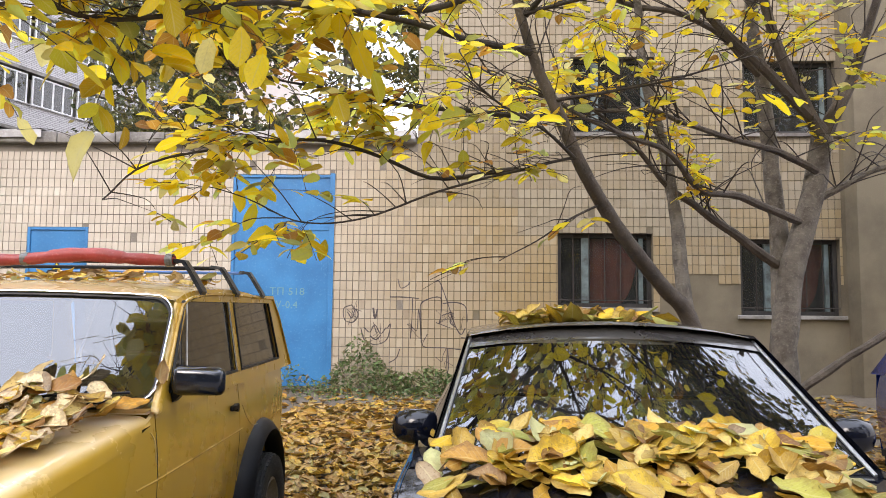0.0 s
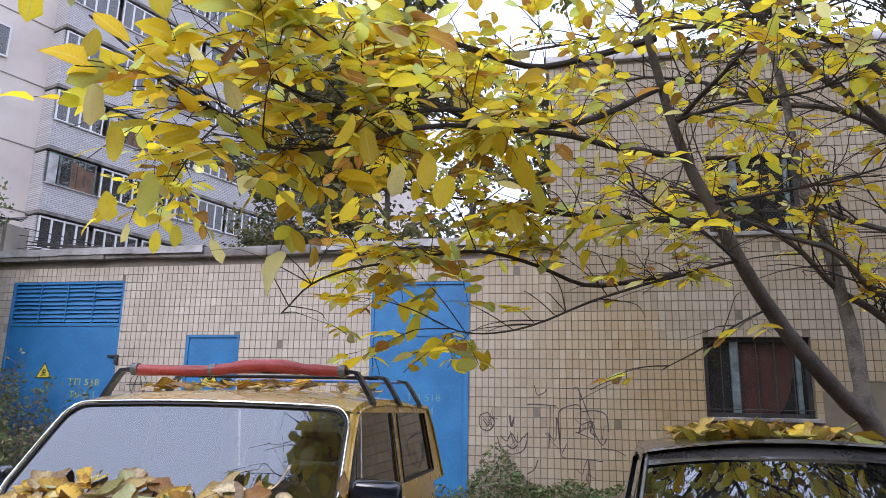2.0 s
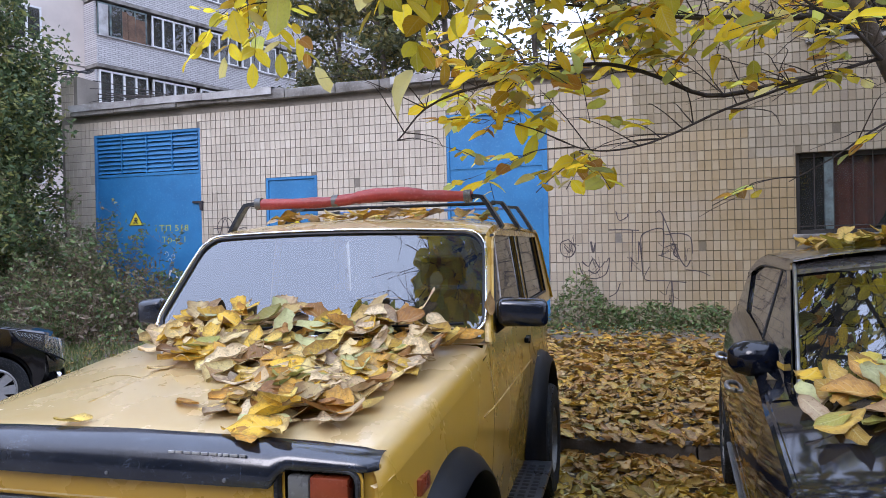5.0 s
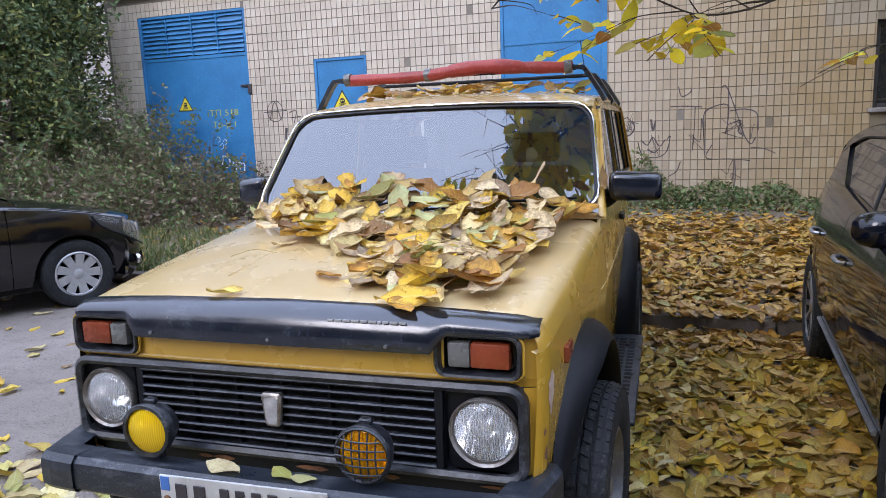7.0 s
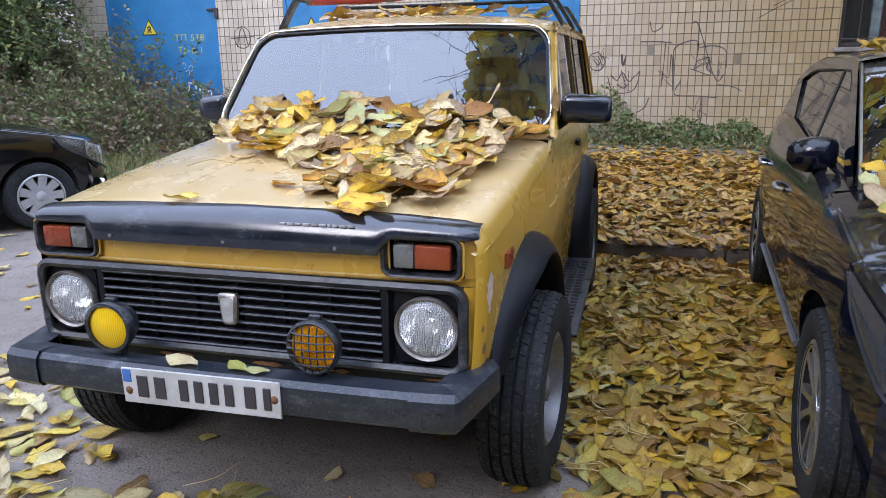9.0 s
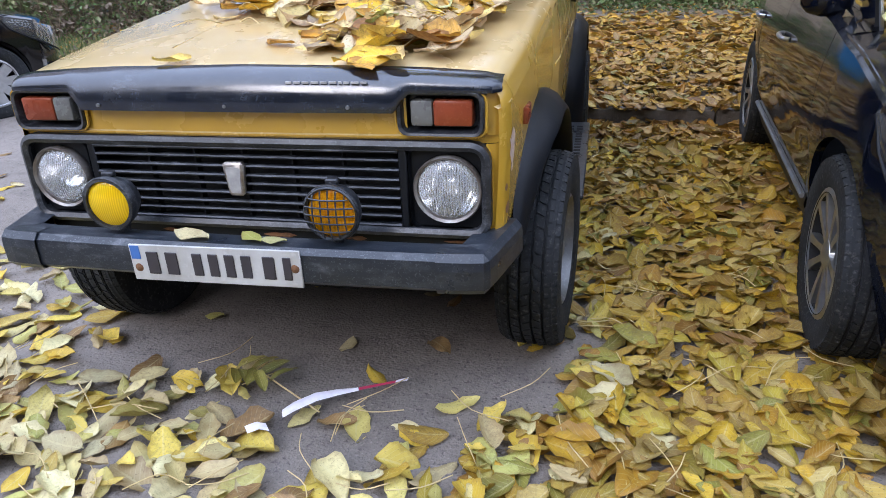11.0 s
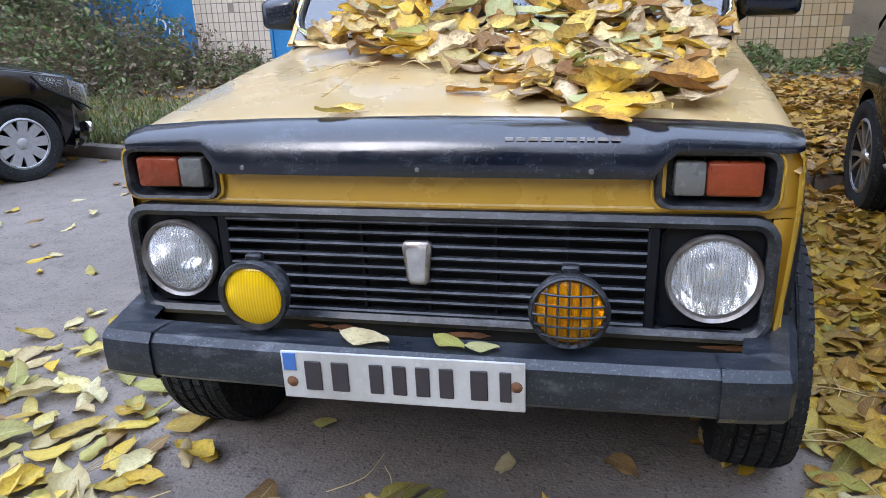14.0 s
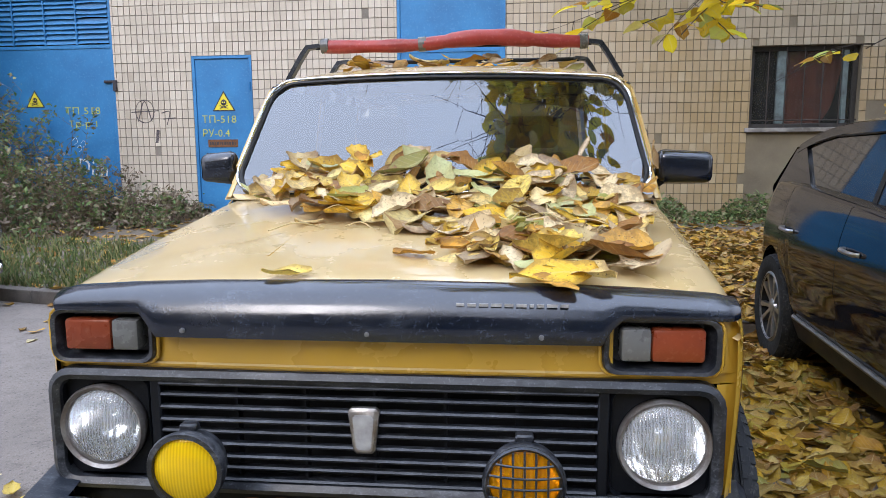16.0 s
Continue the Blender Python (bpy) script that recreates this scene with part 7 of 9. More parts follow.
    for y in steps(0.06, 1.30, 16):
        zt = between(top, max(y, 0.06)) + 0.014
        w = sx(max(y, 0.3), zt) - 0.008 if y >= 0.3 else between(plan, 0.30) * (0.92 + 0.08 * y / 0.3) - 0.01
        rows.append([(u * w, y - 0.0 + (0.24 * abs(u) ** 3 * max(0, 1 - y / 0.5)) - 0.12 * (1 - u * u) * max(0, (y - 1.0) / 0.30), zt + 0.055 * (1 - abs(u) ** 2.4) + (0.012 if 0.45 < abs(u) < 0.7 else 0)) for u in (-1, -0.93, -0.85, -0.7, -0.55, -0.3, 0, 0.3, 0.55, 0.7, 0.85, 0.93, 1)])
    loft(bm, rows)
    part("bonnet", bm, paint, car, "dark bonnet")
    # windscreen
    hz = height - 0.085

    def wsp(u, v):
        w = (gxx(belt) - 0.02) * (1 - v) + (gxx(hz) - 0.015) * v
        return (u * w, 1.22 + 0.86 * v - 0.12 * (1 - u * u) * (1 - 0.55 * v), belt - 0.005 + (hz - belt) * v + 0.065 * (1 - u * u) * v - 0.02 * (1 - u * u) * (1 - v))
    bm = bmesh.new()
    loft(bm, [[wsp(u, v) for u in steps(-1, 1, 16)] for v in steps(0, 1, 8)])
    part("windscreen", bm, "glass_car", car, "windscreen mirroring trees and sky").visible_shadow = False
    bm = bmesh.new()
    loft(bm, [[Vector(wsp(u, v)) + Vector((0, -0.004, 0.006)) for u in steps(-1, 1, 16)] for v in (0.90, 0.95, 1.0, 1.05)])
    roof_paint = "car_dusty" if paint == "car_black" else paint
    part("roof_header", bm, roof_paint, car)
    for s in (1, -1):
        bm = bmesh.new()
        tube(bm, [Vector(wsp(s * 0.99, v)) + Vector((s * 0.004, -0.008, 0.006)) for v in steps(0, 1, 8)], 0.008, 6)
        part("windscreen_strip", bm, "alloy", car, "bright strip along the windscreen")
    bm = bmesh.new()
    rows = []
    for t in steps(0, 1, 16):
        y = 2.06 + t * 1.76
        z = hz + 0.035 * math.sin(math.pi * min(1, 0.1 + t)) - 0.10 * max(0, (t - 0.45) / 0.55) ** 2
        w = gxx(hz) + 0.0
        rows.append([(u * w, y - 0.09 * (1 - u * u) * max(0, 1 - 2 * t), z + 0.068 * (1 - abs(u) ** 2.2)) for u in (-1, -0.96, -0.88, -0.7, -0.4, 0, 0.4, 0.7, 0.88, 0.96, 1)])
    loft(bm, rows)
    part("roof", bm, roof_paint, car, "dusty dark roof")
    bm = bmesh.new()
    zr = between(top, L - 0.1)
    loft(bm, [[(u * hw * 0.72, L - 0.04 * (1 - u * u), 0.3), (u * hw * 0.78, L + 0.02 - 0.05 * u * u, 0.7), (u * hw * 0.8, L - 0.08, zr + 0.02), (u * (gxx(hz) + 0.03), 3.80, hz - 0.10)] for u in steps(-1, 1, 10)])
    part("tailgate", bm, paint, car)
    # cabin
    part("cabin_floor", one_box(-hw + 0.12, hw - 0.12, 1.2, L - 0.2, 0.3, 0.36), "dark", car, smooth=False)
    part("dashboard", one_box(-hw + 0.13, hw - 0.13, 1.33, 1.75, 0.75, belt - 0.06, 0.04), "cabin", car)
    for s in (1, -1):
        bm = one_box(s * 0.37 - 0.24, s * 0.37 + 0.24, 2.15, 2.32, 0.6, 1.18, 0.07, 3)
        box(bm, s * 0.37 - 0.13, s * 0.37 + 0.13, 2.18, 2.29, 1.2, 1.38, 0.05, 3)
        part("seat", bm, "cabin", car, "dark front seat")
    bm = bmesh.new()
    turned(bm, [(0.0, -0.01), (0.05, -0.008), (0.055, 0.0), (0.04, 0.02), (0.0, 0.025)], 16, "y", (0.05, 2.06, hz - 0.09))
    part("inner_mirror", bm, "clear_lens", car)
    part("underbody", one_box(-hw + 0.15, hw - 0.15, 0.4, L - 0.2, 0.2, 0.3), "dark", car, smooth=False)
    return car, between, top, belt


C2 = pose(0.945, 1.56, 0, 0, 0, -2)
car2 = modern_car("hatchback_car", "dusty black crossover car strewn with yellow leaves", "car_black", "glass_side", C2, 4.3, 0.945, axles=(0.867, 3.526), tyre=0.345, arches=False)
modern_car("parked_car", "glossy black car parked by the bushes, silver hubcaps", "car_gloss", "glass_dark", pose(-6.6, 6.25, 0, 0, 0, 155), 4.0, 0.83, 1.47, 1.02, (0.78, 3.2), 0.325, "hubcap", False)
modern_car("blue_car", "blue car parked near the rendered wall", "car_blue", "glass_dark", pose(4.9, 3.2, 0, 0, 0, 0), 4.0, 0.83, 1.45, 0.98, (0.78, 3.2), 0.31, "hubcap", False)


# ---- trees ----
def limb(bm, pts, r0, r1, n=9, wob=0.012, seed=0):
    path = smooth_path(pts, 5)
    k = len(path)
    path = [p + Vector((noise.noise(p * 2.3 + Vector((seed, 0, 0))), noise.noise(p * 2.3 + Vector((0, seed, 9))), noise.noise(p * 2.3 + Vector((5, 0, seed))))) * wob * min(1, i / 3) for i, p in enumerate(path)]
    radii = [(r0 + (r1 - r0) * (i / (k - 1)) ** 0.8) * (1 + 0.08 * noise.noise(p * 9)) for i, p in enumerate(path)]
    tube(bm, path, radii, n)
    return path, radii


def compound(r, base, way, out_singles, size, droop=0.45):
    """A walnut leaf: a stalk with pairs of leaflets."""
    way = way.normalized()
    side = way.cross(Vector((0, 0, 1)))
    if side.length < 0.1:
        side = Vector((1, 0, 0))
    side.normalize()
    n = r.choice((2, 3, 3))
    L = size * (0.9 + 0.5 * n)
    tip = base
    pts = [base]
    for i in range(n + 1):
        tip = tip + way * (L / (n + 1)) + Vector((0, 0, -droop * 0.008 * (i + 1) * size / 0.1))
        pts.append(tip)
        for s in ((-1, 1) if i < n else (0,)):
            if r.random() < 0.22:
                continue
            d = (way * (0.55 if s else 1) + side * s * 0.9 + Vector((0, 0, -droop * r.uniform(0.2, 1.1)))).normalized()
            sz = size * r.uniform(0.75, 1.25) * (1.15 if s == 0 else 1)
            up = (Vector((0, 0, 1)) + Vector((r.gauss(0, 0.5), r.gauss(0, 0.5), 0))).normalized()
            xax = d.cross(up)
            if xax.length < 0.1:
                xax = Vector((1, 0, 0))
            xax.normalize()
            zax = xax.cross(d)
            c = tip + d * sz * 0.5
            m = Matrix(((xax.x, d.x, zax.x, c.x), (xax.y, d.y, zax.y, c.y), (xax.z, d.z, zax.z, c.z), (0, 0, 0, 1))) @ Matrix.Diagonal((sz, sz, sz, 1))
            out_singles.append(m)
    return pts


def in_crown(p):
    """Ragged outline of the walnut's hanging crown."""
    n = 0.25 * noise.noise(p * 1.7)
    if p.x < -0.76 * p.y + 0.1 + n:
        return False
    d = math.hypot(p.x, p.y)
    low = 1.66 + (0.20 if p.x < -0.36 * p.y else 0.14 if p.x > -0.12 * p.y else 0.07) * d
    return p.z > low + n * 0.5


def twigs_of(r, path, start, count, length, bm, leaves, size, lean, radius=0.006, keep=lambda p: True, bare=0.3):
    k = len(path)
    for _ in range(count):
        i = r.randrange(int(k * start), k)
        p = path[i]
        d = (path[min(i + 1, k - 1)] - path[max(i - 1, 0)]).normalized()
        w = (d * r.uniform(0.2, 0.9) + Vector((r.gauss(0, 0.6), r.gauss(0, 0.6), r.gauss(0.0, 0.45))) + lean).normalized()
        w.z = max(w.z, -0.12)
        L = length * r.uniform(0.5, 1.3)
        pts = [p, p + w * L * 0.4 + Vector((0, 0, 0.03 * L)), p + w * L * 0.75 + Vector((r.gauss(0, 0.06), r.gauss(0, 0.06), 0)) * L, p + w * L + Vector((r.gauss(0, 0.1), r.gauss(0, 0.1), -0.12)) * L]
        sp = smooth_path(pts, 3)
        if not keep(sp[-1]):
            continue
        tube(bm, sp, [radius * (1 - 0.75 * j / (len(sp) - 1)) for j in range(len(sp))], 5, cap=False)
        if r.random() < bare:
            continue
        for j in range(len(sp) // 3, len(sp)):
            if r.random() < 0.55 and keep(sp[j]):
                wd = (w + Vector((r.gauss(0, 0.8), r.gauss(0, 0.8), r.gauss(-0.2, 0.4)))).normalized()
                st = compound(r, sp[j], wd, leaves, size * r.uniform(0.7, 1.15))
                tube(bm, st, 0.0022, 4, cap=False)


walnut = thing("walnut_tree", "leaning walnut tree with thin yellow autumn leaves", "tree")
r = random.Random(31)
trunk_lines = {
    "trunk": ([(2.42, 6.2, 0.1), (2.36, 6.15, 0.9), (2.13, 6.0, 1.58), (1.91, 5.8, 1.78), (1.58, 5.5, 2.06), (1.28, 5.2, 2.39), (1.07, 4.95, 2.65), (0.89, 4.85, 3.04), (0.77, 4.8, 3.31), (0.67, 4.75, 3.61), (0.5, 4.65, 4.3), (0.3, 4.5, 5.4)], 0.085, 0.022),
    "stem": ([(2.3, 6.2, 1.3), (2.18, 6.3, 1.7), (2.16, 6.4, 2.38), (2.07, 6.5, 3.16), (1.91, 6.5, 3.85), (1.87, 6.5, 4.39), (1.75, 6.5, 5.2), (1.5, 6.4, 6.4)], 0.075, 0.025)}
paths = {}
for nm, (pts, a, b) in trunk_lines.items():
    bm = bmesh.new()
    paths[nm] = limb(bm, pts, a, b, 12, 0.02, 3)[0]
    part("trunk" if nm == "trunk" else "stem", bm, "bark" if nm == "trunk" else "bark_grey", walnut, "brown leaning trunk" if nm == "trunk" else "pale grey upright stem")
branch_lines = [
    ([(1.04, 4.9, 2.66), (0.65, 4.7, 2.54), (0.28, 4.5, 2.39), (-0.05, 4.3, 2.25), (-0.33, 4.1, 2.12), (-0.58, 3.9, 2.09), (-0.74, 3.8, 2.14)], 0.012, 0.003, 20),
    ([(0.91, 4.85, 2.92), (0.35, 4.7, 2.92), (-0.01, 4.5, 2.9), (-0.54, 4.2, 2.92), (-1.0, 3.9, 2.95)], 0.022, 0.005, 22),
    ([(0.77, 4.8, 3.35), (0.34, 4.5, 3.33), (0.0, 4.2, 3.31), (-0.44, 3.8, 3.25), (-0.65, 3.5, 3.23), (-0.87, 3.1, 3.23), (-1.1, 2.7, 3.3)], 0.026, 0.005, 26),
    ([(0.62, 4.72, 3.85), (0.18, 4.4, 3.52), (-0.28, 4.0, 3.29), (-0.54, 3.6, 3.26), (-0.93, 3.2, 3.09), (-1.3, 2.9, 3.14), (-1.5, 2.8, 3.29)], 0.026, 0.006, 26),
    ([(-0.28, 4.0, 3.29), (-0.69, 3.4, 3.1), (-0.96, 3.1, 2.9), (-1.24, 2.8, 2.78), (-1.45, 2.6, 2.9), (-1.62, 2.45, 3.0), (-1.87, 2.3, 3.2)], 0.016, 0.005, 24),
    ([(0.58, 4.7, 4.2), (-0.16, 4.5, 3.95), (-0.53, 4.0, 3.84), (-0.9, 3.6, 3.76), (-1.3, 3.3, 3.8), (-1.9, 3.0, 3.85)], 0.026, 0.006, 26),
    ([(0.65, 4.7, 2.54), (0.06, 4.8, 2.5), (-0.4, 4.3, 2.6), (-0.82, 4.0, 2.54), (-1.38, 3.8, 2.39), (-1.58, 3.7, 2.18)], 0.018, 0.004, 22),
    ([(0.45, 4.6, 4.7), (-0.3, 4.2, 4.6), (-1.0, 3.7, 4.5), (-1.8, 3.3, 4.3), (-2.4, 3.2, 4.0)], 0.028, 0.006, 30),
    ([(0.7, 4.75, 3.6), (0.9, 4.4, 3.7), (1.0, 4.1, 3.75), (1.0, 3.8, 3.7)], 0.02, 0.005, 14),
    ([(1.28, 5.2, 2.39), (1.02, 5.0, 2.25), (0.79, 4.92, 2.09), (0.54, 4.9, 1.94)], 0.010, 0.003, 7),
    ([(0.89, 4.85, 3.04), (1.2, 4.5, 3.0), (1.5, 4.2, 2.98), (1.9, 4.0, 3.05)], 0.014, 0.004, 12),
    ([(0.67, 4.75, 3.6), (1.0, 4.5, 3.6), (1.4, 4.3, 3.55), (1.8, 4.1, 3.6)], 0.016, 0.004, 18),
    ([(0.5, 4.65, 4.3), (0.8, 4.4, 4.2), (1.2, 4.2, 4.0), (1.6, 4.0, 3.95)], 0.018, 0.005, 20),
    ([(1.07, 4.95, 2.65), (0.8, 4.5, 2.75), (0.5, 4.1, 2.8), (0.3, 3.7, 2.85)], 0.014, 0.004, 14),
    ([(-0.9, 3.6, 3.76), (-1.5, 3.6, 3.5), (-2.1, 3.7, 3.3), (-2.5, 3.9, 3.0)], 0.014, 0.004, 20),
]
BR = {}
near_leaves = []
for q, (pts, a, b, n) in enumerate(branch_lines):
    bm = bmesh.new()
    path, _ = limb(bm, pts, a, b, 8, 0.02, q)
    br = part("branch", bm, "twig", walnut)
    bm = bmesh.new()
    start = 0.35 if q not in (8, 9) else 0.2
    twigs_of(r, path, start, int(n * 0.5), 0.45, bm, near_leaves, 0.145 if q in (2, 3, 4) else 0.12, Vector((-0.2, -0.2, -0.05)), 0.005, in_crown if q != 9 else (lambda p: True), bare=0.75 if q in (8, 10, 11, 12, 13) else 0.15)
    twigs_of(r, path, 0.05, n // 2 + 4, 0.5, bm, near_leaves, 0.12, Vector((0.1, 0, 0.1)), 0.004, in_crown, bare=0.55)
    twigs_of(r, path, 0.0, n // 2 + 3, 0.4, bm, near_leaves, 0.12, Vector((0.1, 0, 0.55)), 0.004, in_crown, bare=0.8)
    tagged(part("twig_spray", bm, "twig", br), kind="stuff")
grey = thing("grey_tree", "old grey-barked tree with forking bare limbs", "tree")
grey_lines = [
    ([(3.42, 7.25, 0.1), (3.41, 7.2, 0.99), (3.44, 7.2, 1.62), (3.58, 7.2, 2.27), (3.78, 7.2, 2.93), (3.81, 7.1, 3.39)], 0.15, 0.10, "trunk", 0),
    ([(3.44, 7.28, 1.5), (3.47, 7.4, 2.51), (3.42, 7.4, 3.08), (3.37, 7.4, 3.85), (3.29, 7.4, 4.45), (3.24, 7.4, 5.39), (3.1, 7.4, 7.0)], 0.105, 0.05, "stem", 6),
    ([(3.81, 7.1, 3.3), (3.52, 6.9, 3.69), (3.21, 6.7, 4.18), (2.95, 6.5, 4.71), (2.7, 6.3, 5.5), (2.3, 6.0, 6.5)], 0.075, 0.02, "limb", 9),
    ([(3.78, 7.05, 3.4), (2.95, 6.6, 3.98), (2.41, 6.3, 4.3), (1.98, 6.1, 4.58), (1.4, 5.8, 5.1), (0.8, 5.5, 5.6)], 0.06, 0.015, "limb", 9),
    ([(3.81, 7.1, 3.35), (3.98, 7.0, 3.78), (4.18, 7.0, 4.29), (4.5, 6.9, 5.4)], 0.08, 0.03, "limb", 5),
    ([(3.65, 7.2, 2.5), (2.83, 6.7, 2.68), (2.39, 6.4, 2.7), (1.91, 6.0, 2.99), (1.24, 5.6, 3.12), (0.9, 5.3, 3.25)], 0.045, 0.012, "limb", 9),
    ([(3.4, 7.3, 2.1), (2.61, 6.8, 2.48), (2.18, 6.5, 2.69), (1.72, 6.2, 3.08), (1.1, 5.9, 3.5)], 0.05, 0.012, "limb", 8),
    ([(3.78, 7.2, 2.75), (3.97, 7.1, 2.86), (4.3, 7.0, 3.01), (5.0, 6.9, 3.2)], 0.05, 0.02, "limb", 3),
    ([(3.3, 7.3, 0.45), (3.46, 7.0, 0.89), (3.81, 6.9, 1.17), (4.16, 6.8, 1.44), (4.8, 6.8, 1.85)], 0.05, 0.03, "limb", 3),
    ([(3.78, 7.15, 3.0), (3.2, 6.8, 3.15), (2.6, 6.5, 3.2), (1.9, 6.2, 3.35), (1.2, 5.9, 3.3), (0.5, 5.7, 3.5)], 0.04, 0.01, "limb", 10),
    ([(3.4, 7.4, 4.0), (2.6, 7.0, 4.5), (1.8, 6.8, 4.6), (1.0, 6.6, 4.8), (0.1, 6.4, 4.7)], 0.04, 0.01, "limb", 10),
    ([(3.25, 7.4, 4.9), (2.4, 7.1, 5.4), (1.2, 6.9, 5.5), (0.2, 6.8, 5.4), (-0.8, 6.6, 5.2)], 0.04, 0.01, "limb", 12),
]
far_leaves, high_leaves = [], []
for q in range(11):          # high crown over the yard
    a = 2.2 + q * 0.62
    tip = Vector((1.6 + 2.6 * math.cos(a), 5.6 + 2.2 * math.sin(a), 6.4 + 1.2 * math.sin(q * 2.7)))
    start = Vector((2.4, 6.4, 5.4)) if q % 2 else Vector((3.1, 7.3, 6.0))
    grey_lines.append(([start, start.lerp(tip, 0.4) + Vector((0, 0, 0.4)), start.lerp(tip, 0.75) + Vector((0, 0, 0.3)), tip], 0.035, 0.01, "limb", 24))
for x, y, z in ((4.2, 4.6, 6.2), (5.2, 5.4, 6.6), (6.0, 4.4, 6.0), (5.0, 3.8, 6.8), (6.4, 6.2, 6.4), (3.4, 3.9, 6.6), (5.6, 6.6, 7.2), (4.6, 5.9, 6.9), (6.6, 5.2, 7.0)):
    start, tip = Vector((3.1, 7.3, 6.0)), Vector((x, y, z))
    grey_lines.append(([start, start.lerp(tip, 0.4) + Vector((0, 0, 0.4)), start.lerp(tip, 0.75) + Vector((0, 0, 0.3)), tip], 0.035, 0.01, "limb", 52))
for q, (pts, a, b, nm, n) in enumerate(grey_lines):
    bm = bmesh.new()
    path, _ = limb(bm, pts, a, b, 12 if q < 2 else 8, 0.03, q + 20)
    br = part(nm, bm, "bark_grey" if q < 2 or q == 7 else "bark", grey, "stout grey trunk" if q == 0 else "")
    if n:
        bm = bmesh.new()
        high = q >= 12
        twigs_of(r, path, 0.1, n if high else n * 4, 0.9 if high else 0.85, bm, high_leaves if high else far_leaves, 0.09 if high else 0.11, Vector((-0.2, -0.1, 0.3)), 0.008, lambda p: p.z > 2.6, bare=0.1 if high else 0.72)
        tagged(part("twig_spray", bm, "twig", br), kind="stuff")

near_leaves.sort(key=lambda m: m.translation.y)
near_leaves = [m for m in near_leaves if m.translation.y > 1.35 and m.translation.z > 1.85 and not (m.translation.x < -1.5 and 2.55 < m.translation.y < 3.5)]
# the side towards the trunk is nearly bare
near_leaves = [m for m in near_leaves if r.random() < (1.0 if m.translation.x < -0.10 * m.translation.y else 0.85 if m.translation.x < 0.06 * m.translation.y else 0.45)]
# a few big leaves hang nearest the eye
for x, y, z, sz in ((-1.70, 2.2, 2.75, 0.26), (-1.62, 2.25, 2.62, 0.24), (-1.50, 2.3, 2.42, 0.22), (-1.66, 2.3, 2.38, 0.17), (-1.15, 2.9, 2.38, 0.17), (-1.08, 2.9, 2.30, 0.13), (-0.60, 2.5, 2.50, 0.17), (-0.49, 2.55, 2.55, 0.22),
                    (-0.42, 2.5, 2.44, 0.18), (-1.95, 2.1, 3.15, 0.24), (-1.82, 2.15, 3.2, 0.2), (-1.75, 2.2, 3.0, 0.18), (-0.57, 4.0, 1.98, 0.2), (-0.48, 4.0, 1.94, 0.16), (-0.21, 3.0, 2.45, 0.17), (0.54, 4.4, 3.0, 0.2), (-1.3, 2.5, 2.9, 0.2), (-0.85, 2.6, 2.75, 0.2), (-0.7, 2.45, 2.62, 0.2)):
    sz *= 0.78
    d = Vector((r.uniform(-0.7, 0.7), r.uniform(-0.3, 0.1), -1)).normalized()
    xa = Vector((1, r.uniform(-0.5, 0.5), r.uniform(-0.2, 0.4)))
    xa = (xa - d * xa.dot(d)).normalized()
    za = xa.cross(d)
    near_leaves.insert(0, Matrix(((xa.x, d.x, za.x, x), (xa.y, d.y, za.y, y), (xa.z, d.z, za.z, z), (0, 0, 0, 1))) @ Matrix.Diagonal((sz, sz, sz, 1)))
tree_meshes = [leaf_mesh("leaf", s, "leaf_tree_one") for s in FLAT]
crown = new("crown")
crown.parent = walnut
for i, m in enumerate(near_leaves[:300]):
    o = new("leaf", tree_meshes[i % 3])
    o.parent = crown
    o.matrix_basis = m
ob = leaf_cloud("leaves", near_leaves[300:], FLAT, "leaf_tree")
ob.parent = crown
tagged(ob, kind="stuff")
ob = leaf_cloud("leaves", far_leaves, FLAT, "leaf_tree")
ob.parent = grey
tagged(ob, kind="stuff")
ob = leaf_cloud("high_leaves", high_leaves, FLAT, "leaf_high")
ob.parent = grey
tagged(ob, kind="stuff")


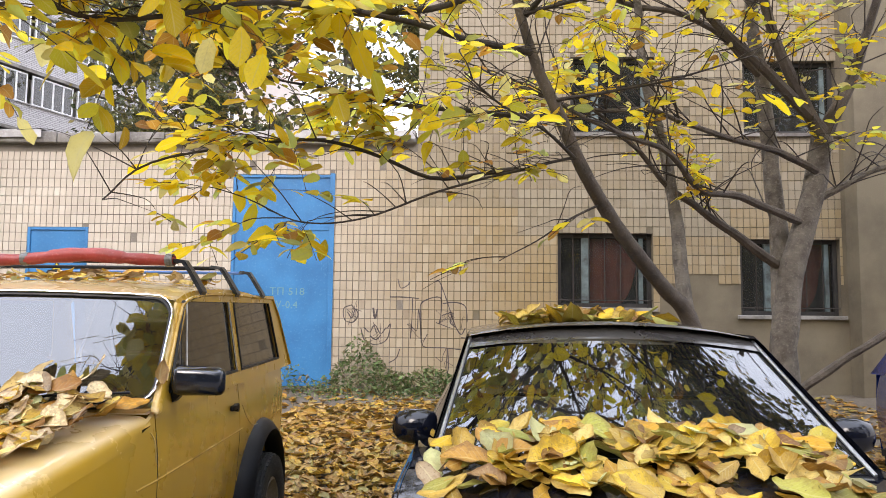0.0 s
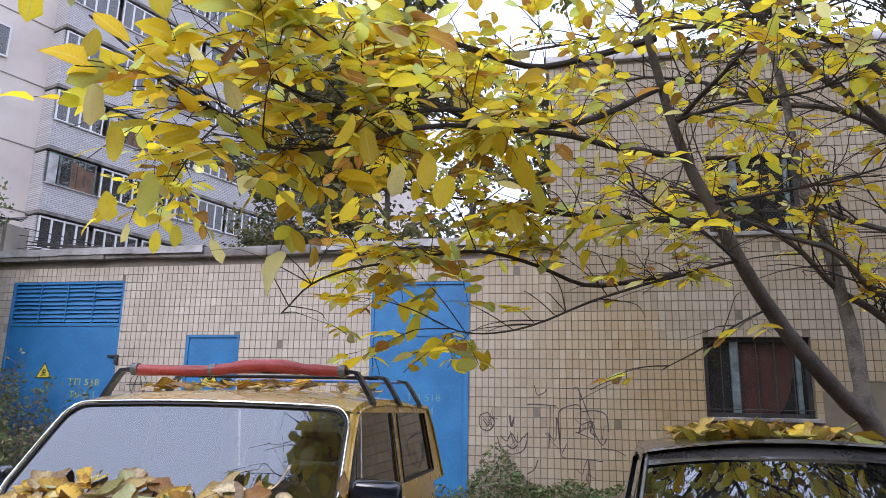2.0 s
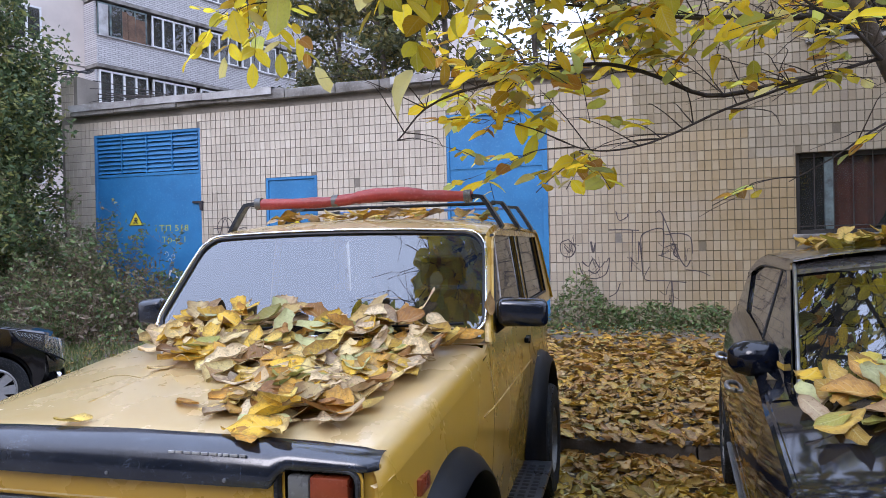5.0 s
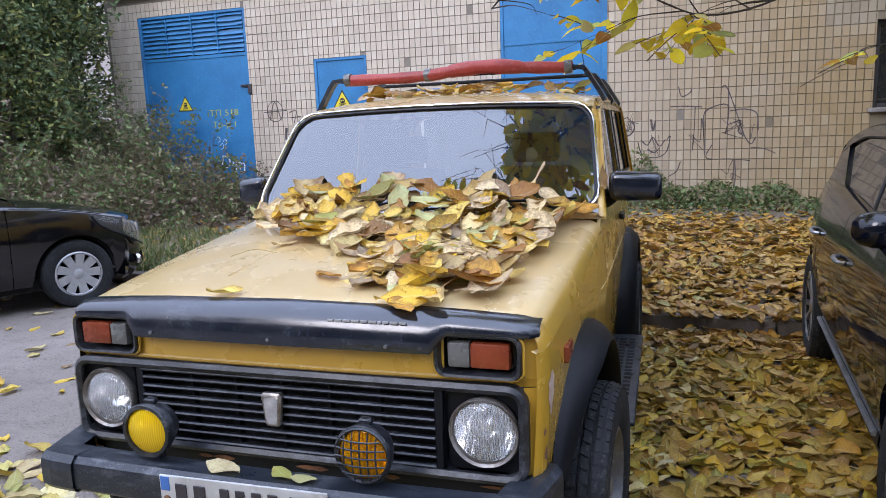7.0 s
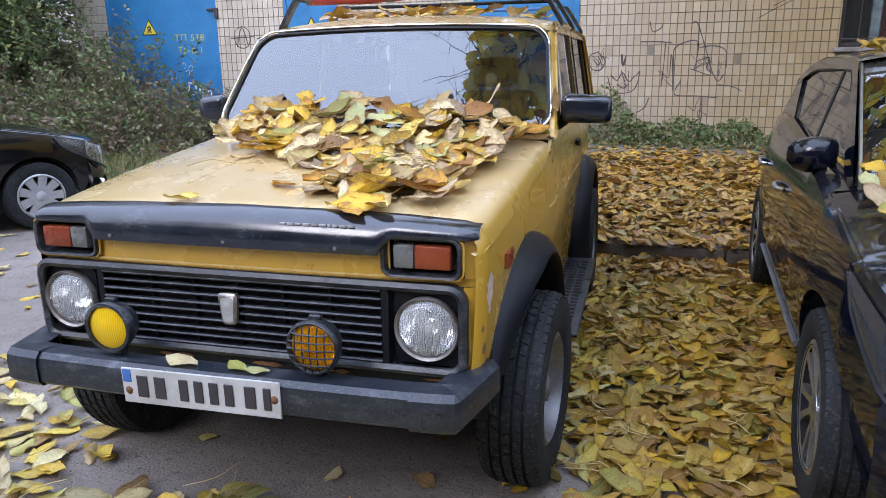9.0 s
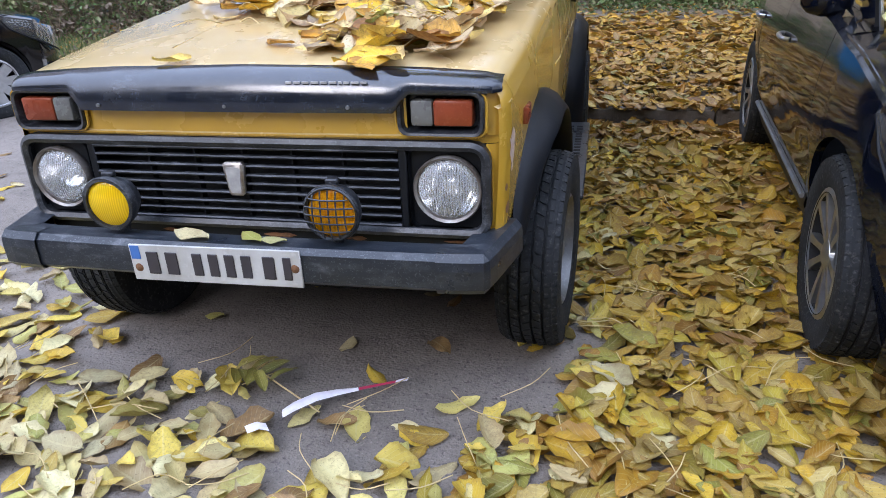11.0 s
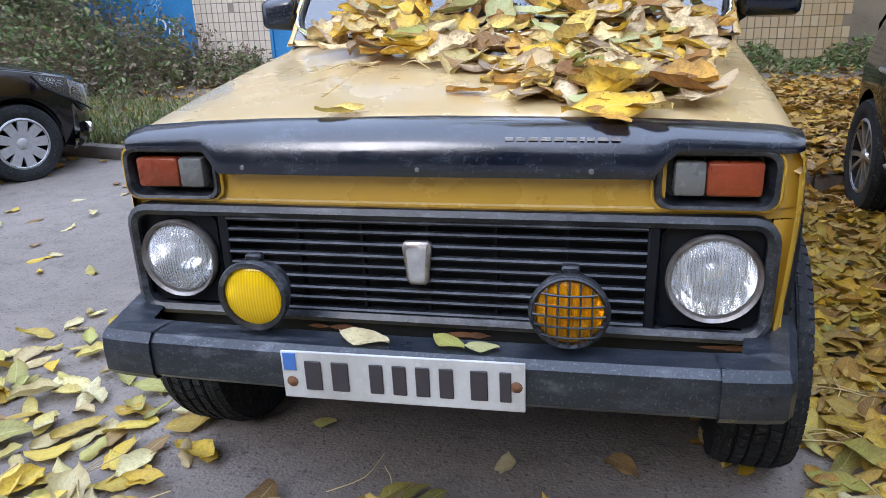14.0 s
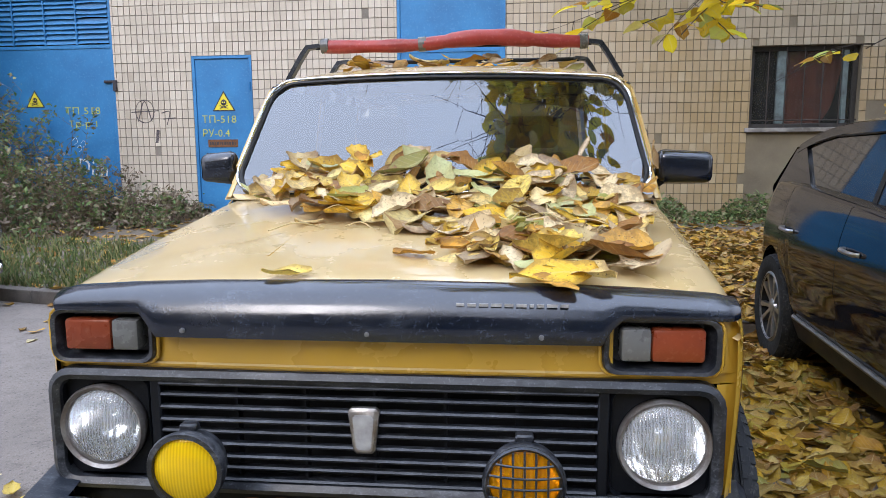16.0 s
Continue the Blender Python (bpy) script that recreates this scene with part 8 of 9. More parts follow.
def leafy(name, label, category, base, height, spread, count, mat, seed, size, low=0.25, trunk_r=0.12, kind="", shapes=SMALL, bark="bark", droop=0.3, cluster=0.6):
    """A tree with limbs, and clumps of leaves set round their ends."""
    rr = random.Random(seed)
    t = thing(name, label, category, kind=kind, m=pose(*base))
    bm = bmesh.new()
    main, _ = limb(bm, [(0, 0, 0), (rr.uniform(-.1, .1) * spread, rr.uniform(-.1, .1) * spread, height * 0.35), (rr.uniform(-.15, .15) * spread, rr.uniform(-.15, .15) * spread, height * 0.7), (0, 0, height * 0.96)], trunk_r, trunk_r * 0.15, 9, 0.05, seed)
    part("trunk", bm, bark, t)
    ends = []
    bm = bmesh.new()
    for i in range(22):
        p = main[int(len(main) * (low * 0.8 + (0.98 - low * 0.8) * i / 22))]
        a = i * 2.4 + rr.uniform(-0.4, 0.4)
        h = p.z / height
        w = spread * (0.55 + 0.6 * math.sin(math.pi * min(1, max(0.05, (h - low * 0.6) / (1.02 - low * 0.6))))) * rr.uniform(0.55, 1.05) * (1.0 if h < 0.75 else 0.75)
        q = p + Vector((math.cos(a) * w, math.sin(a) * w, height * rr.uniform(0.02, 0.16)))
        mid = (p + q) / 2 + Vector((0, 0, 0.05 * height))
        pp = smooth_path([p, mid, q], 4)
        tube(bm, pp, [trunk_r * 0.34 * (1 - 0.8 * j / (len(pp) - 1)) for j in range(len(pp))], 5, cap=False)
        ends += pp[2:]
    tagged(part("limb_spray", bm, bark, t), kind="stuff")
    mats = []
    cl = spread * 0.2 * cluster / 0.6
    for _ in range(count):
        e = ends[rr.randrange(len(ends))]
        away = Vector((rr.gauss(0, cl), rr.gauss(0, cl), rr.gauss(-droop * cl, cl * 0.9)))
        p = e + away * min(1, 1.45 * cl / max(away.length, 1e-6))
        if p.z < 0.05 * height:
            continue
        mats.append(scatter(rr, p.x, p.y, p.z, size * rr.uniform(0.6, 1.3), 0.9))
    ob = leaf_cloud("leaves", mats, shapes, mat)
    ob.parent = t
    tagged(ob, kind="stuff")
    return t


# dark trees at the end of the wall, and tall ones behind the roofs
leafy("bush_tree", "dense dark green tree at the wall's end", "tree", (-12.7, 10.3, 0.1), 6.6, 1.75, 26000, "foliage", 5, 0.125, 0.05, 0.14, cluster=0.85)
leafy("bush_tree", "dense dark green tree at the wall's end", "tree", (-14.6, 9.0, 0.1), 8.0, 2.3, 20000, "foliage", 6, 0.135, 0.05, 0.14, cluster=0.85)
leafy("bush_tree", "low dark green tree at the wall's end", "tree", (-12.0, 9.6, 0.1), 3.7, 1.15, 12000, "foliage", 7, 0.10, 0.05, 0.08, cluster=0.9)
leafy("bush_tree", "slim dark green tree close by the wall's end", "tree", (-12.75, 11.6, 0.1), 5.2, 1.0, 15000, "foliage", 8, 0.11, 0.05, 0.08, cluster=1.0)
for i, (x, y, h, w, n) in enumerate(((-10.0, 26, 16, 3.0, 14000), (-7.0, 24, 17, 2.8, 14000), (-4.2, 26, 15, 2.6, 2600), (-13.2, 29, 17, 3.0, 9000), (-1.6, 28, 15, 2.6, 9000), (1.2, 32, 17, 2.8, 8000), (3.6, 34, 17, 3, 6000))):
    leafy("tall_tree", "tall thin-leaved tree behind the roofs", "tree", (x, y, 0), h, w, n, "foliage_far", 40 + i, 0.28, 0.15, 0.2, cluster=0.8, droop=1.5)
# trees across the yard behind the camera, seen as reflections
for i, (x, y, h, w, n) in enumerate(((2.6, -9.5, 13, 3.4, 5000), (7.0, -8, 13, 3.6, 5000), (11.0, -5, 13, 3.6, 4500), (5.0, -13, 15, 3.6, 4500), (11.5, 0.5, 11, 3.0, 3500), (-3.5, -15, 12, 3.6, 4000), (-12.0, -12, 12, 3.6, 4000))):
    leafy("yard_tree", "leafy tree across the yard", "tree", (x, y, 0), h, w, n, "foliage_far", 60 + i, 0.26, 0.2, 0.2, cluster=0.8)

# ---- weeds, grass ----
r = random.Random(77)
stalk, weed, dry = [], [], []
bm = bmesh.new()
for i in range(1000):
    x = -13.0 + 6.2 * r.random() ** 0.95
    y = 11.5 - r.random() ** 1.1 * (4.0 if x < -8.6 else 3.0 if x < -7.6 else 1.6)
    tallest = 2.9 if x < -10.0 else max(0.5, 2.9 - (x + 10.0) * 0.95)
    tuft = 0.7 + 0.6 * max(-0.5, noise.noise((x * 1.7, y * 1.7, 3)))
    h = max(0.18, tallest * (0.3 + 0.7 * r.random() ** 1.3) * tuft * (1.0 if y > 9.6 else 0.7))
    z0 = bed_z(x, y)
    lean = Vector((r.gauss(0, 0.2), r.gauss(0, 0.2), 0)) * h
    pts = smooth_path([(x, y, z0), Vector((x, y, z0 + h * 0.5)) + lean * 0.35, Vector((x, y, z0 + h)) + lean], 5)
    tube(bm, pts, [0.007 * (1 - 0.7 * j / (len(pts) - 1)) for j in range(len(pts))], 4, cap=False)
    is_dry = r.random() < (0.3 if x < -9.0 else 0.6)
    holders = list(pts[1:])
    for j in range(int(4 + 6 * h)):          # side shoots carry the leaves
        p = pts[r.randrange(1, len(pts))]
        a = r.uniform(0, 6.283)
        reach = r.uniform(0.08, 0.28) * min(1, h)
        q = p + Vector((math.cos(a) * reach, math.sin(a) * reach, reach * r.uniform(0.3, 1.1)))
        tube(bm, [p, p.lerp(q, 0.5) - Vector((0, 0, 0.015)), q], [0.004, 0.003, 0.0015], 3, cap=False)
        holders += [p.lerp(q, 0.5), q, q]
    for j in range(int(44 * h) + 8):
        p = holders[r.randrange(len(holders))]
        if is_dry and r.random() < 0.35 and p.z - z0 > 0.5 * h:
            continue
        q = p + Vector((r.gauss(0, 0.03), r.gauss(0, 0.03), r.gauss(0, 0.03)))
        (dry if is_dry and r.random() < 0.7 else weed).append(scatter(r, q.x, q.y, q.z, r.uniform(0.04, 0.115), 0.8))
weeds = thing("weeds", "tangled dry and green weeds before the blue gate", "weeds", kind="stuff")
tagged(part("weed_stalks", bm, "dry", weeds), kind="stuff")
for nm, ms, mt in (("weed_leaves", weed, "weed"), ("dry_leaves", dry, "dry")):
    ob = leaf_cloud(nm, ms, SMALL, mt)
    ob.parent = weeds
    tagged(ob, kind="stuff")
# low plants along the wall's foot
ms = []
for i in range(6500):
    x = r.uniform(-1.9, 2.4) if r.random() < 0.8 else r.uniform(-6, -1.9)
    y = 11.66 - abs(r.gauss(0, 0.4))
    hmax = 0.10 + 0.7 * max(0, noise.noise((x * 1.3, 4, 0)) + 0.25) + (0.7 * math.exp(-((x + 1.4) / 0.35) ** 2))
    ms.append(scatter(r, x, y, bed_z(x, y) + r.uniform(0.0, hmax) * math.exp(-((11.6 - y) / 0.6) ** 2), r.uniform(0.05, 0.11), 0.7))
ob = leaf_cloud("wall_plants", ms, SMALL, "weed")
tagged(ob, "low green weeds along the foot of the tiled wall", "weeds", kind="stuff")
# grass verge on the earth strip
ms = []
for i in range(10000):
    x = r.uniform(-11.5, -2.6)
    y = kerb_y(x) + 0.12 + r.random() ** 1.5 * 2.3
    h = r.uniform(0.06, 0.16)
    ms.append(Matrix.Translation((x, y, bed_z(x, y) + h * 0.4)) @ Euler((r.gauss(1.4, 0.35), r.gauss(0, 0.3), r.uniform(0, 6.28))).to_matrix().to_4x4() @ Matrix.Diagonal((h * 2.4, h, h, 1)))
ob = leaf_cloud("grass", ms, BLADE, "grass")
tagged(ob, "short green grass on the verge", "grass", kind="stuff")


# ---- fallen leaves ----
r = random.Random(101)


def density(x, y):
    """Fallen leaves to the square metre, thinning out towards the open yard."""
    n = noise.noise((x * 1.1, y * 1.1, 5))
    fade = max(0, min(1, (y + 1.9 + 0.9 * n) / 1.6)) * max(0, min(1, (x + 4.3 + 0.5 * n) / 0.9) if y < 3 else 1)
    return fade * bed_density(x, y) + (4 if y < 3 else 0)


def bed_density(x, y):
    n = noise.noise((x * 1.6, y * 1.6, 0))
    if y > kerb_y(x) + 0.1:
        if x > -1.9:
            return 300 * max(0.15, min(1, (10.6 - y) / 1.5)) if x < 4.5 else 60
        return 34 + 30 * n
    if -0.90 + 0.06 * n - (0.12 if y > 2.45 else 0) < x < 0.9 + (0.45 * n if y < 0.2 else 0) and y > -2.5:
        return 460 if x < 0.35 else 160
    if y < 1.75 and -2.55 - (0.5 * n if y < 0.4 else 0) < x <= -0.84:
        t = (1.8 - y) / 0.6
        return max(24, 235 * min(1, t) + 190 * n)
    if -4.3 < x < -2.4 and -2.0 < y < 2.9:
        return max(0, 200 * (1 - abs(y - 1.5) / 1.6) + 130 * n)
    if -2.5 < x < -0.9 and 1.7 < y < 5.2:
        return 4
    if x < -3.7:
        return 5 + 9 * max(0, n)
    return 12


litter = []
for x0 in np.arange(-9.0, 6.0, 0.25):
    for y0 in np.arange(-2.5, 11.5, 0.25):
        d = density(x0 + 0.125, y0 + 0.125)
        k = int(d * 0.0625 + r.random())
        for _ in range(k):
            x, y = x0 + r.random() * 0.25, y0 + r.random() * 0.25
            if abs(x + 2.44 + 0.04 * (y - 1.75)) < 0.12 and abs(y - 2.2) < 0.2:
                continue
            dense = min(1, d / 200)
            z = (bed_z(x, y) if y > kerb_y(x) + 0.1 else road_z(x, y) if y < kerb_y(x) - 0.03 else 0.125) + 0.010 + r.random() * 0.035 * dense
            litter.append(scatter(r, x, y, z, r.uniform(0.08, 0.185), 0.09 + 0.17 * dense))
front = [m for m in litter if 0.55 < m.translation.y < 2.1 and -2.6 < m.translation.x < 0.15][:300]
ids = {id(m) for m in front}
pile = thing("fallen_leaves", "yellow and brown fallen walnut leaves on the asphalt", "fallen leaves", kind="stuff")
one = [leaf_mesh("leaf", s, "leaf_ground_one") for s in LEAVES]
pale_meshes = [leaf_mesh("leaf", s, "leaf_pale_one") for s in LEAVES]
for i, m in enumerate(front):
    o = new("leaf", (pale_meshes if m.translation.x + r.gauss(0, 0.28) < -0.95 else one)[i % 12])
    o.parent = pile
    o.matrix_basis = m
rest = [m for m in litter if id(m) not in ids]
split = {id(m): m.translation.x + r.gauss(0, 0.28) for m in rest}
for nm, ms, mt in (("leaf_carpet", [m for m in rest if split[id(m)] >= -0.95 and m.translation.y <= 5], "leaf_ground"), ("old_leaf_carpet", [m for m in rest if m.translation.y > 5], "leaf_old"), ("leaf_drift", [m for m in rest if split[id(m)] < -0.95 and m.translation.y <= 5], "leaf_pale")):
    ob = leaf_cloud(nm, ms, LEAVES, mt)
    ob.parent = pile
    tagged(ob, kind="stuff")


def on_car(name, label, spots, base, mat="leaf_car_one"):
    t = thing(name, label, "fallen leaves")
    k = [leaf_mesh("leaf", s, mat) for s in LEAVES]
    g = [leaf_mesh("leaf", s, "leaf_green_one") for s in LEAVES[:3]]
    dry = [leaf_mesh("leaf", s, "leaf_dry_one") for s in LEAVES[3:6]]
    for i, m in enumerate(spots):
        pick = r.random()
        o = new("leaf", g[i % 3] if pick < 0.08 else dry[i % 3] if pick > 0.92 else k[r.randrange(12)])
        o.parent = t
        o.matrix_basis = base @ m
    return t


spots = []


def heap_top(x, y):
    """Height of the leaf heap over the bonnet, banked up to the windscreen."""
    return 0.15 * max(0, (y - 0.5) / 0.65) ** 1.3 * max(0, 1 - (abs(x + 0.02) / 0.78) ** 2.2) + 0.012


while len(spots) < 290:
    y = -0.01 + 1.16 * r.random() ** 0.62
    lo = between([(0.0, 0.23), (0.3, 0.15), (0.5, 0.02), (0.65, -0.24), (0.8, -0.48), (0.95, -0.66), (1.15, -0.76)], y)
    hi = between([(0.0, 0.56), (0.3, 0.61), (0.6, 0.63), (0.9, 0.66), (1.15, 0.74)], y)
    x = lo + (hi - lo) * r.random()
    h = heap_top(x, y)
    slope = math.atan2(heap_top(x, y + 0.03) - heap_top(x, y - 0.03), 0.06) + 0.10
    p = Vector((x, y, hood_z(y) + 0.022 + h * (1 - 0.55 * r.random() ** 1.5)))
    spots.append(Matrix.Translation(p) @ Matrix.Rotation(slope, 4, "X") @ scatter(r, 0, 0, 0, r.uniform(0.11, 0.205), 0.13 + 0.10 * (y > 0.7)))
for u, v, sz in ((0.66, 0.30, 0.17), (0.40, 0.29, 0.15), (0.56, 0.2, 0.17), (-0.62, 0.24, 0.17), (-0.2, 0.25, 0.16), (-0.4, 0.22, 0.17), (0.2, 0.16, 0.14), (-0.1, 0.18, 0.13), (-0.55, 0.14, 0.16), (0.5, 0.13, 0.15), (-0.35, 0.12, 0.15), (0.05, 0.12, 0.15)):
    p = ws_point(u, v) + out * 0.02
    sz *= 0.9
    spots.append(Matrix.Translation(p) @ Euler((radians(48), 0, r.uniform(-1.3, 1.3))).to_matrix().to_4x4() @ Matrix.Diagonal((sz, sz, sz, 1)))
for x, y, sz in ((0.04, 0.24, 0.12), (-0.22, 0.06, 0.11), (-0.33, 0.62, 0.1), (0.1, 0.42, 0.13)):          # strays
    spots.append(scatter(r, x, y, hood_z(y) + 0.02, sz, 0.06))
on_car("bonnet_leaves", "heap of yellow and brown leaves on the ochre bonnet", spots, NIVA)
spots = []
for _ in range(75):
    x, y = r.uniform(-0.5, 0.6), 1.78 + 1.3 * r.random()
    spots.append(scatter(r, x, y, roof_z(x, y) + 0.02 + r.random() * 0.02, r.uniform(0.10, 0.18), 0.2))
on_car("roof_leaves", "yellow leaves lying under the roof rack", spots, NIVA)
for x, y, sz, a in ((-0.13, -0.155, 0.12, 80), (0.055, -0.15, 0.085, 60), (0.13, -0.165, 0.075, 100)):
    m_ = Matrix.Translation((x, y, 0.655)) @ pose(0, 0, 0, 8, 0, a) @ Matrix.Diagonal((sz, sz, sz, 1))
    o = new("bumper_leaf", leaf_mesh("leaf", LEAVES[3], "leaf_cream_one" if x < 0 else "leaf_green_one"))
    o.matrix_basis = NIVA @ m_
    tagged(o, "single leaf lying on the dark bumper", "leaf", "leaves on the bumper")
_, _, top2, belt2 = car2
spots = []
while len(spots) < 210:
    x, y = r.uniform(-0.78, 0.66), 0.80 + 0.52 * r.random() ** 0.75
    z = between(top2, y) + 0.02 + 0.055 * (1 - abs(x / 0.85) ** 2.4)
    heap = 0.02 + 0.065 * max(0, (y - 0.8) / 0.5)
    spots.append(Matrix.Translation((x, y, z + 0.01 + heap * (1 - 0.6 * r.random() ** 1.5))) @ Matrix.Rotation(0.26, 4, "X") @ scatter(r, 0, 0, 0, r.uniform(0.12, 0.21), 0.28))
on_car("bonnet_leaves", "thick row of yellow leaves on the black bonnet", spots, C2, "leaf_gold_one")
spots = []
for _ in range(120):
    x, y = r.uniform(-0.5, 0.32), 2.15 + 0.9 * r.random()
    spots.append(scatter(r, x, y, 1.505 + 0.035 + 0.03 + r.random() * 0.07 * (1 - abs(x + 0.1) / 0.5), r.uniform(0.11, 0.19), 0.32))
on_car("roof_leaves", "yellow leaves on the black car's roof", spots, C2, "leaf_gold_one")
# dry leaf caught at the windscreen pillar, and stalks on the flank
o = new("dry_leaf", leaf_mesh("leaf", LEAVES[2], "leaf_brown_one"))
o.matrix_basis = NIVA @ Matrix.Translation((0.798, 1.27, 1.355)) @ pose(0, 0, 0, 78, 18, 60) @ Matrix.Diagonal((0.115, 0.115, 0.115, 1))
tagged(o, "dry brown leaf caught on the windscreen pillar", "leaf")
for pts in ([(0.79, 1.10, 1.135), (0.812, 1.16, 1.12), (0.824, 1.185, 1.07), (0.829, 1.19, 1.0)], [(0.829, 2.42, 1.06), (0.835, 2.5, 0.98), (0.836, 2.62, 0.92), (0.838, 2.78, 0.9)]):
    bm = bmesh.new()
    tube(bm, smooth_path(pts, 4), 0.0022, 5)
    o = solid("leaf_stalk", bm, "straw", "pale bare leaf stalk lying against the ochre flank", "leaf stalk", "stalks on the car", m=NIVA)
for i in range(14):
    x, y, a = r.uniform(-0.3, 0.6), r.uniform(0.35, 1.05), r.uniform(0, 6.28)
    z = hood_z(y) + 0.05
    L_ = r.uniform(0.09, 0.17)
    bm = bmesh.new()
    tube(bm, smooth_path([(x, y, z), (x + L_ * 0.5 * math.cos(a), y + L_ * 0.5 * math.sin(a), z + 0.02), (x + L_ * math.cos(a), y + L_ * math.sin(a), z + 0.005)], 3), 0.0018, 5)
    solid("leaf_stalk", bm, "straw", "pale bare leaf stalk in the heap on the bonnet", "leaf stalk", "stalks on the car", m=NIVA)
for i, (x, y, z, a) in enumerate(((-0.80, 1.50, 1.10, 40), (-0.84, 1.47, 1.06, 150))):
    o = new("mirror_leaf", leaf_mesh("leaf", LEAVES[i + 3], "leaf_car_one"))
    o.matrix_basis = C2 @ Matrix.Translation((x, y, z)) @ pose(0, 0, 0, 35, 20, a) @ Matrix.Diagonal((0.1, 0.1, 0.1, 1))
    tagged(o, "yellow leaf caught behind the black door mirror", "leaf", "leaves at the mirror")
# bare stalks among the fallen leaves
bm = bmesh.new()
for i in range(150):
    x, y = (r.uniform(-0.8, 0.3), r.uniform(0.8, 5.0)) if i % 2 else (r.uniform(-3.4, 0.0), r.uniform(0.75, 1.9))
    a, L_ = r.uniform(0, 6.28), r.uniform(0.12, 0.26)
    z = road_z(x, y) + 0.05
    b_ = a + r.uniform(-0.4, 0.4)
    tube(bm, smooth_path([(x, y, z), (x + L_ * 0.5 * math.cos(a), y + L_ * 0.5 * math.sin(a), z + r.uniform(-0.01, 0.015)), (x + L_ * math.cos(b_), y + L_ * math.sin(b_), z - 0.01)], 3), 0.0018, 5)
ob = part("stalk_litter", bm, "straw", pile)
tagged(ob, kind="stuff")
# torn strip of red and white tape on the asphalt
tape = thing("barrier_tape", "torn strip of white and red plastic tape on the asphalt", "tape")
bm = bmesh.new()
loft(bm, [[(x + w * 0.5, y - w, z), (x - w * 0.1, y, z + 0.006), (x - w * 0.5, y + w, z + 0.002)] for x, y, z, w in ((-1.625, 1.595, 0.05, 0.018), (-1.60, 1.63, 0.056, 0.021), (-1.554, 1.693, 0.054, 0.020), (-1.50, 1.74, 0.046, 0.014), (-1.44, 1.78, 0.040, 0.007))])
part("white_strip", bm, "tape", tape)
bm = bmesh.new()
loft(bm, [[(x, y - w, z), (x, y + w, z + 0.003)] for x, y, z, w in ((-1.44, 1.78, 0.040, 0.007), (-1.382, 1.824, 0.034, 0.005), (-1.335, 1.858, 0.03, 0.005))])
part("red_strip", bm, "tape_red", tape)
bm = bmesh.new()
for k in (-1, 0, 1):
    loft(bm, [[(x, y - 0.003 + k * e, 0.031), (x, y + 0.003 + k * e, 0.033)] for x, y, e in ((-1.335, 1.858, 0.002), (-1.315, 1.87, 0.004), (-1.298, 1.879, 0.007))])
part("frayed_end", bm, "tape", tape)
bm = bmesh.new()
loft(bm, [[(x, y, z), (x + 0.03, y - 0.035, z + 0.004)] for x, y, z in ((-1.715, 1.515, 0.05), (-1.685, 1.535, 0.056), (-1.655, 1.54, 0.05))])
part("torn_scrap", bm, "tape", tape)
# a withered compound leaf with folded leaflets
sprig = thing("leaf_sprig", "withered walnut leaf with folded dark green leaflets on the asphalt", "leaf")
way = [(-1.90, 1.80, 0.045), (-1.79, 1.775, 0.06), (-1.68, 1.72, 0.055), (-1.52, 1.64, 0.04)]
bm = bmesh.new()
tube(bm, smooth_path(way, 5), 0.0028, 6)
part("stalk", bm, "straw", sprig)
folded = [leaf_mesh("leaflet", leaf_shape(50 + k, 1.1, -0.5, 0.4, 0.34), "leaf_sprig_one") for k in range(3)]
line = smooth_path(way, 5)
for k in range(8):
    p = line[1 + k]
    o = new("leaflet", folded[k % 3])
    o.parent = sprig
    o.matrix_basis = Matrix.Translation(p + Vector((0.045 * math.cos(1.3 + k * 3.0), 0.045 * math.sin(1.3 + k * 3.0), 0.012))) @ pose(0, 0, 0, r.uniform(-10, 10), r.uniform(-30, 30), (20 if k % 2 else 165) + r.uniform(-25, 25)) @ Matrix.Diagonal((0.12, 0.12, 0.05, 1))

# ---- block of flats behind ----
flats = thing("apartment_building", "grey panel block of flats with glazed brick balconies", "building", m=Matrix.Translation((-23, 25.5, 0)) @ Matrix(((0.334, -0.943, 0, 0), (0.943, 0.334, 0, 0), (0, 0, 1, 0), (0, 0, 0, 1))))
# local x runs along the facade, local y away from the yard behind it
bm = one_box(-16, 30, 0.0, 12, -0.5, 27)
part("wall", bm, "panel", flats, smooth=False)
for zf in range(9):
    z = 2.05 + 2.85 * zf
    bm = one_box(-16, -0.95, -0.012, 0.0, z - 1.12, z - 1.06)
    part("panel_joint", bm, "mortar", flats, smooth=False)


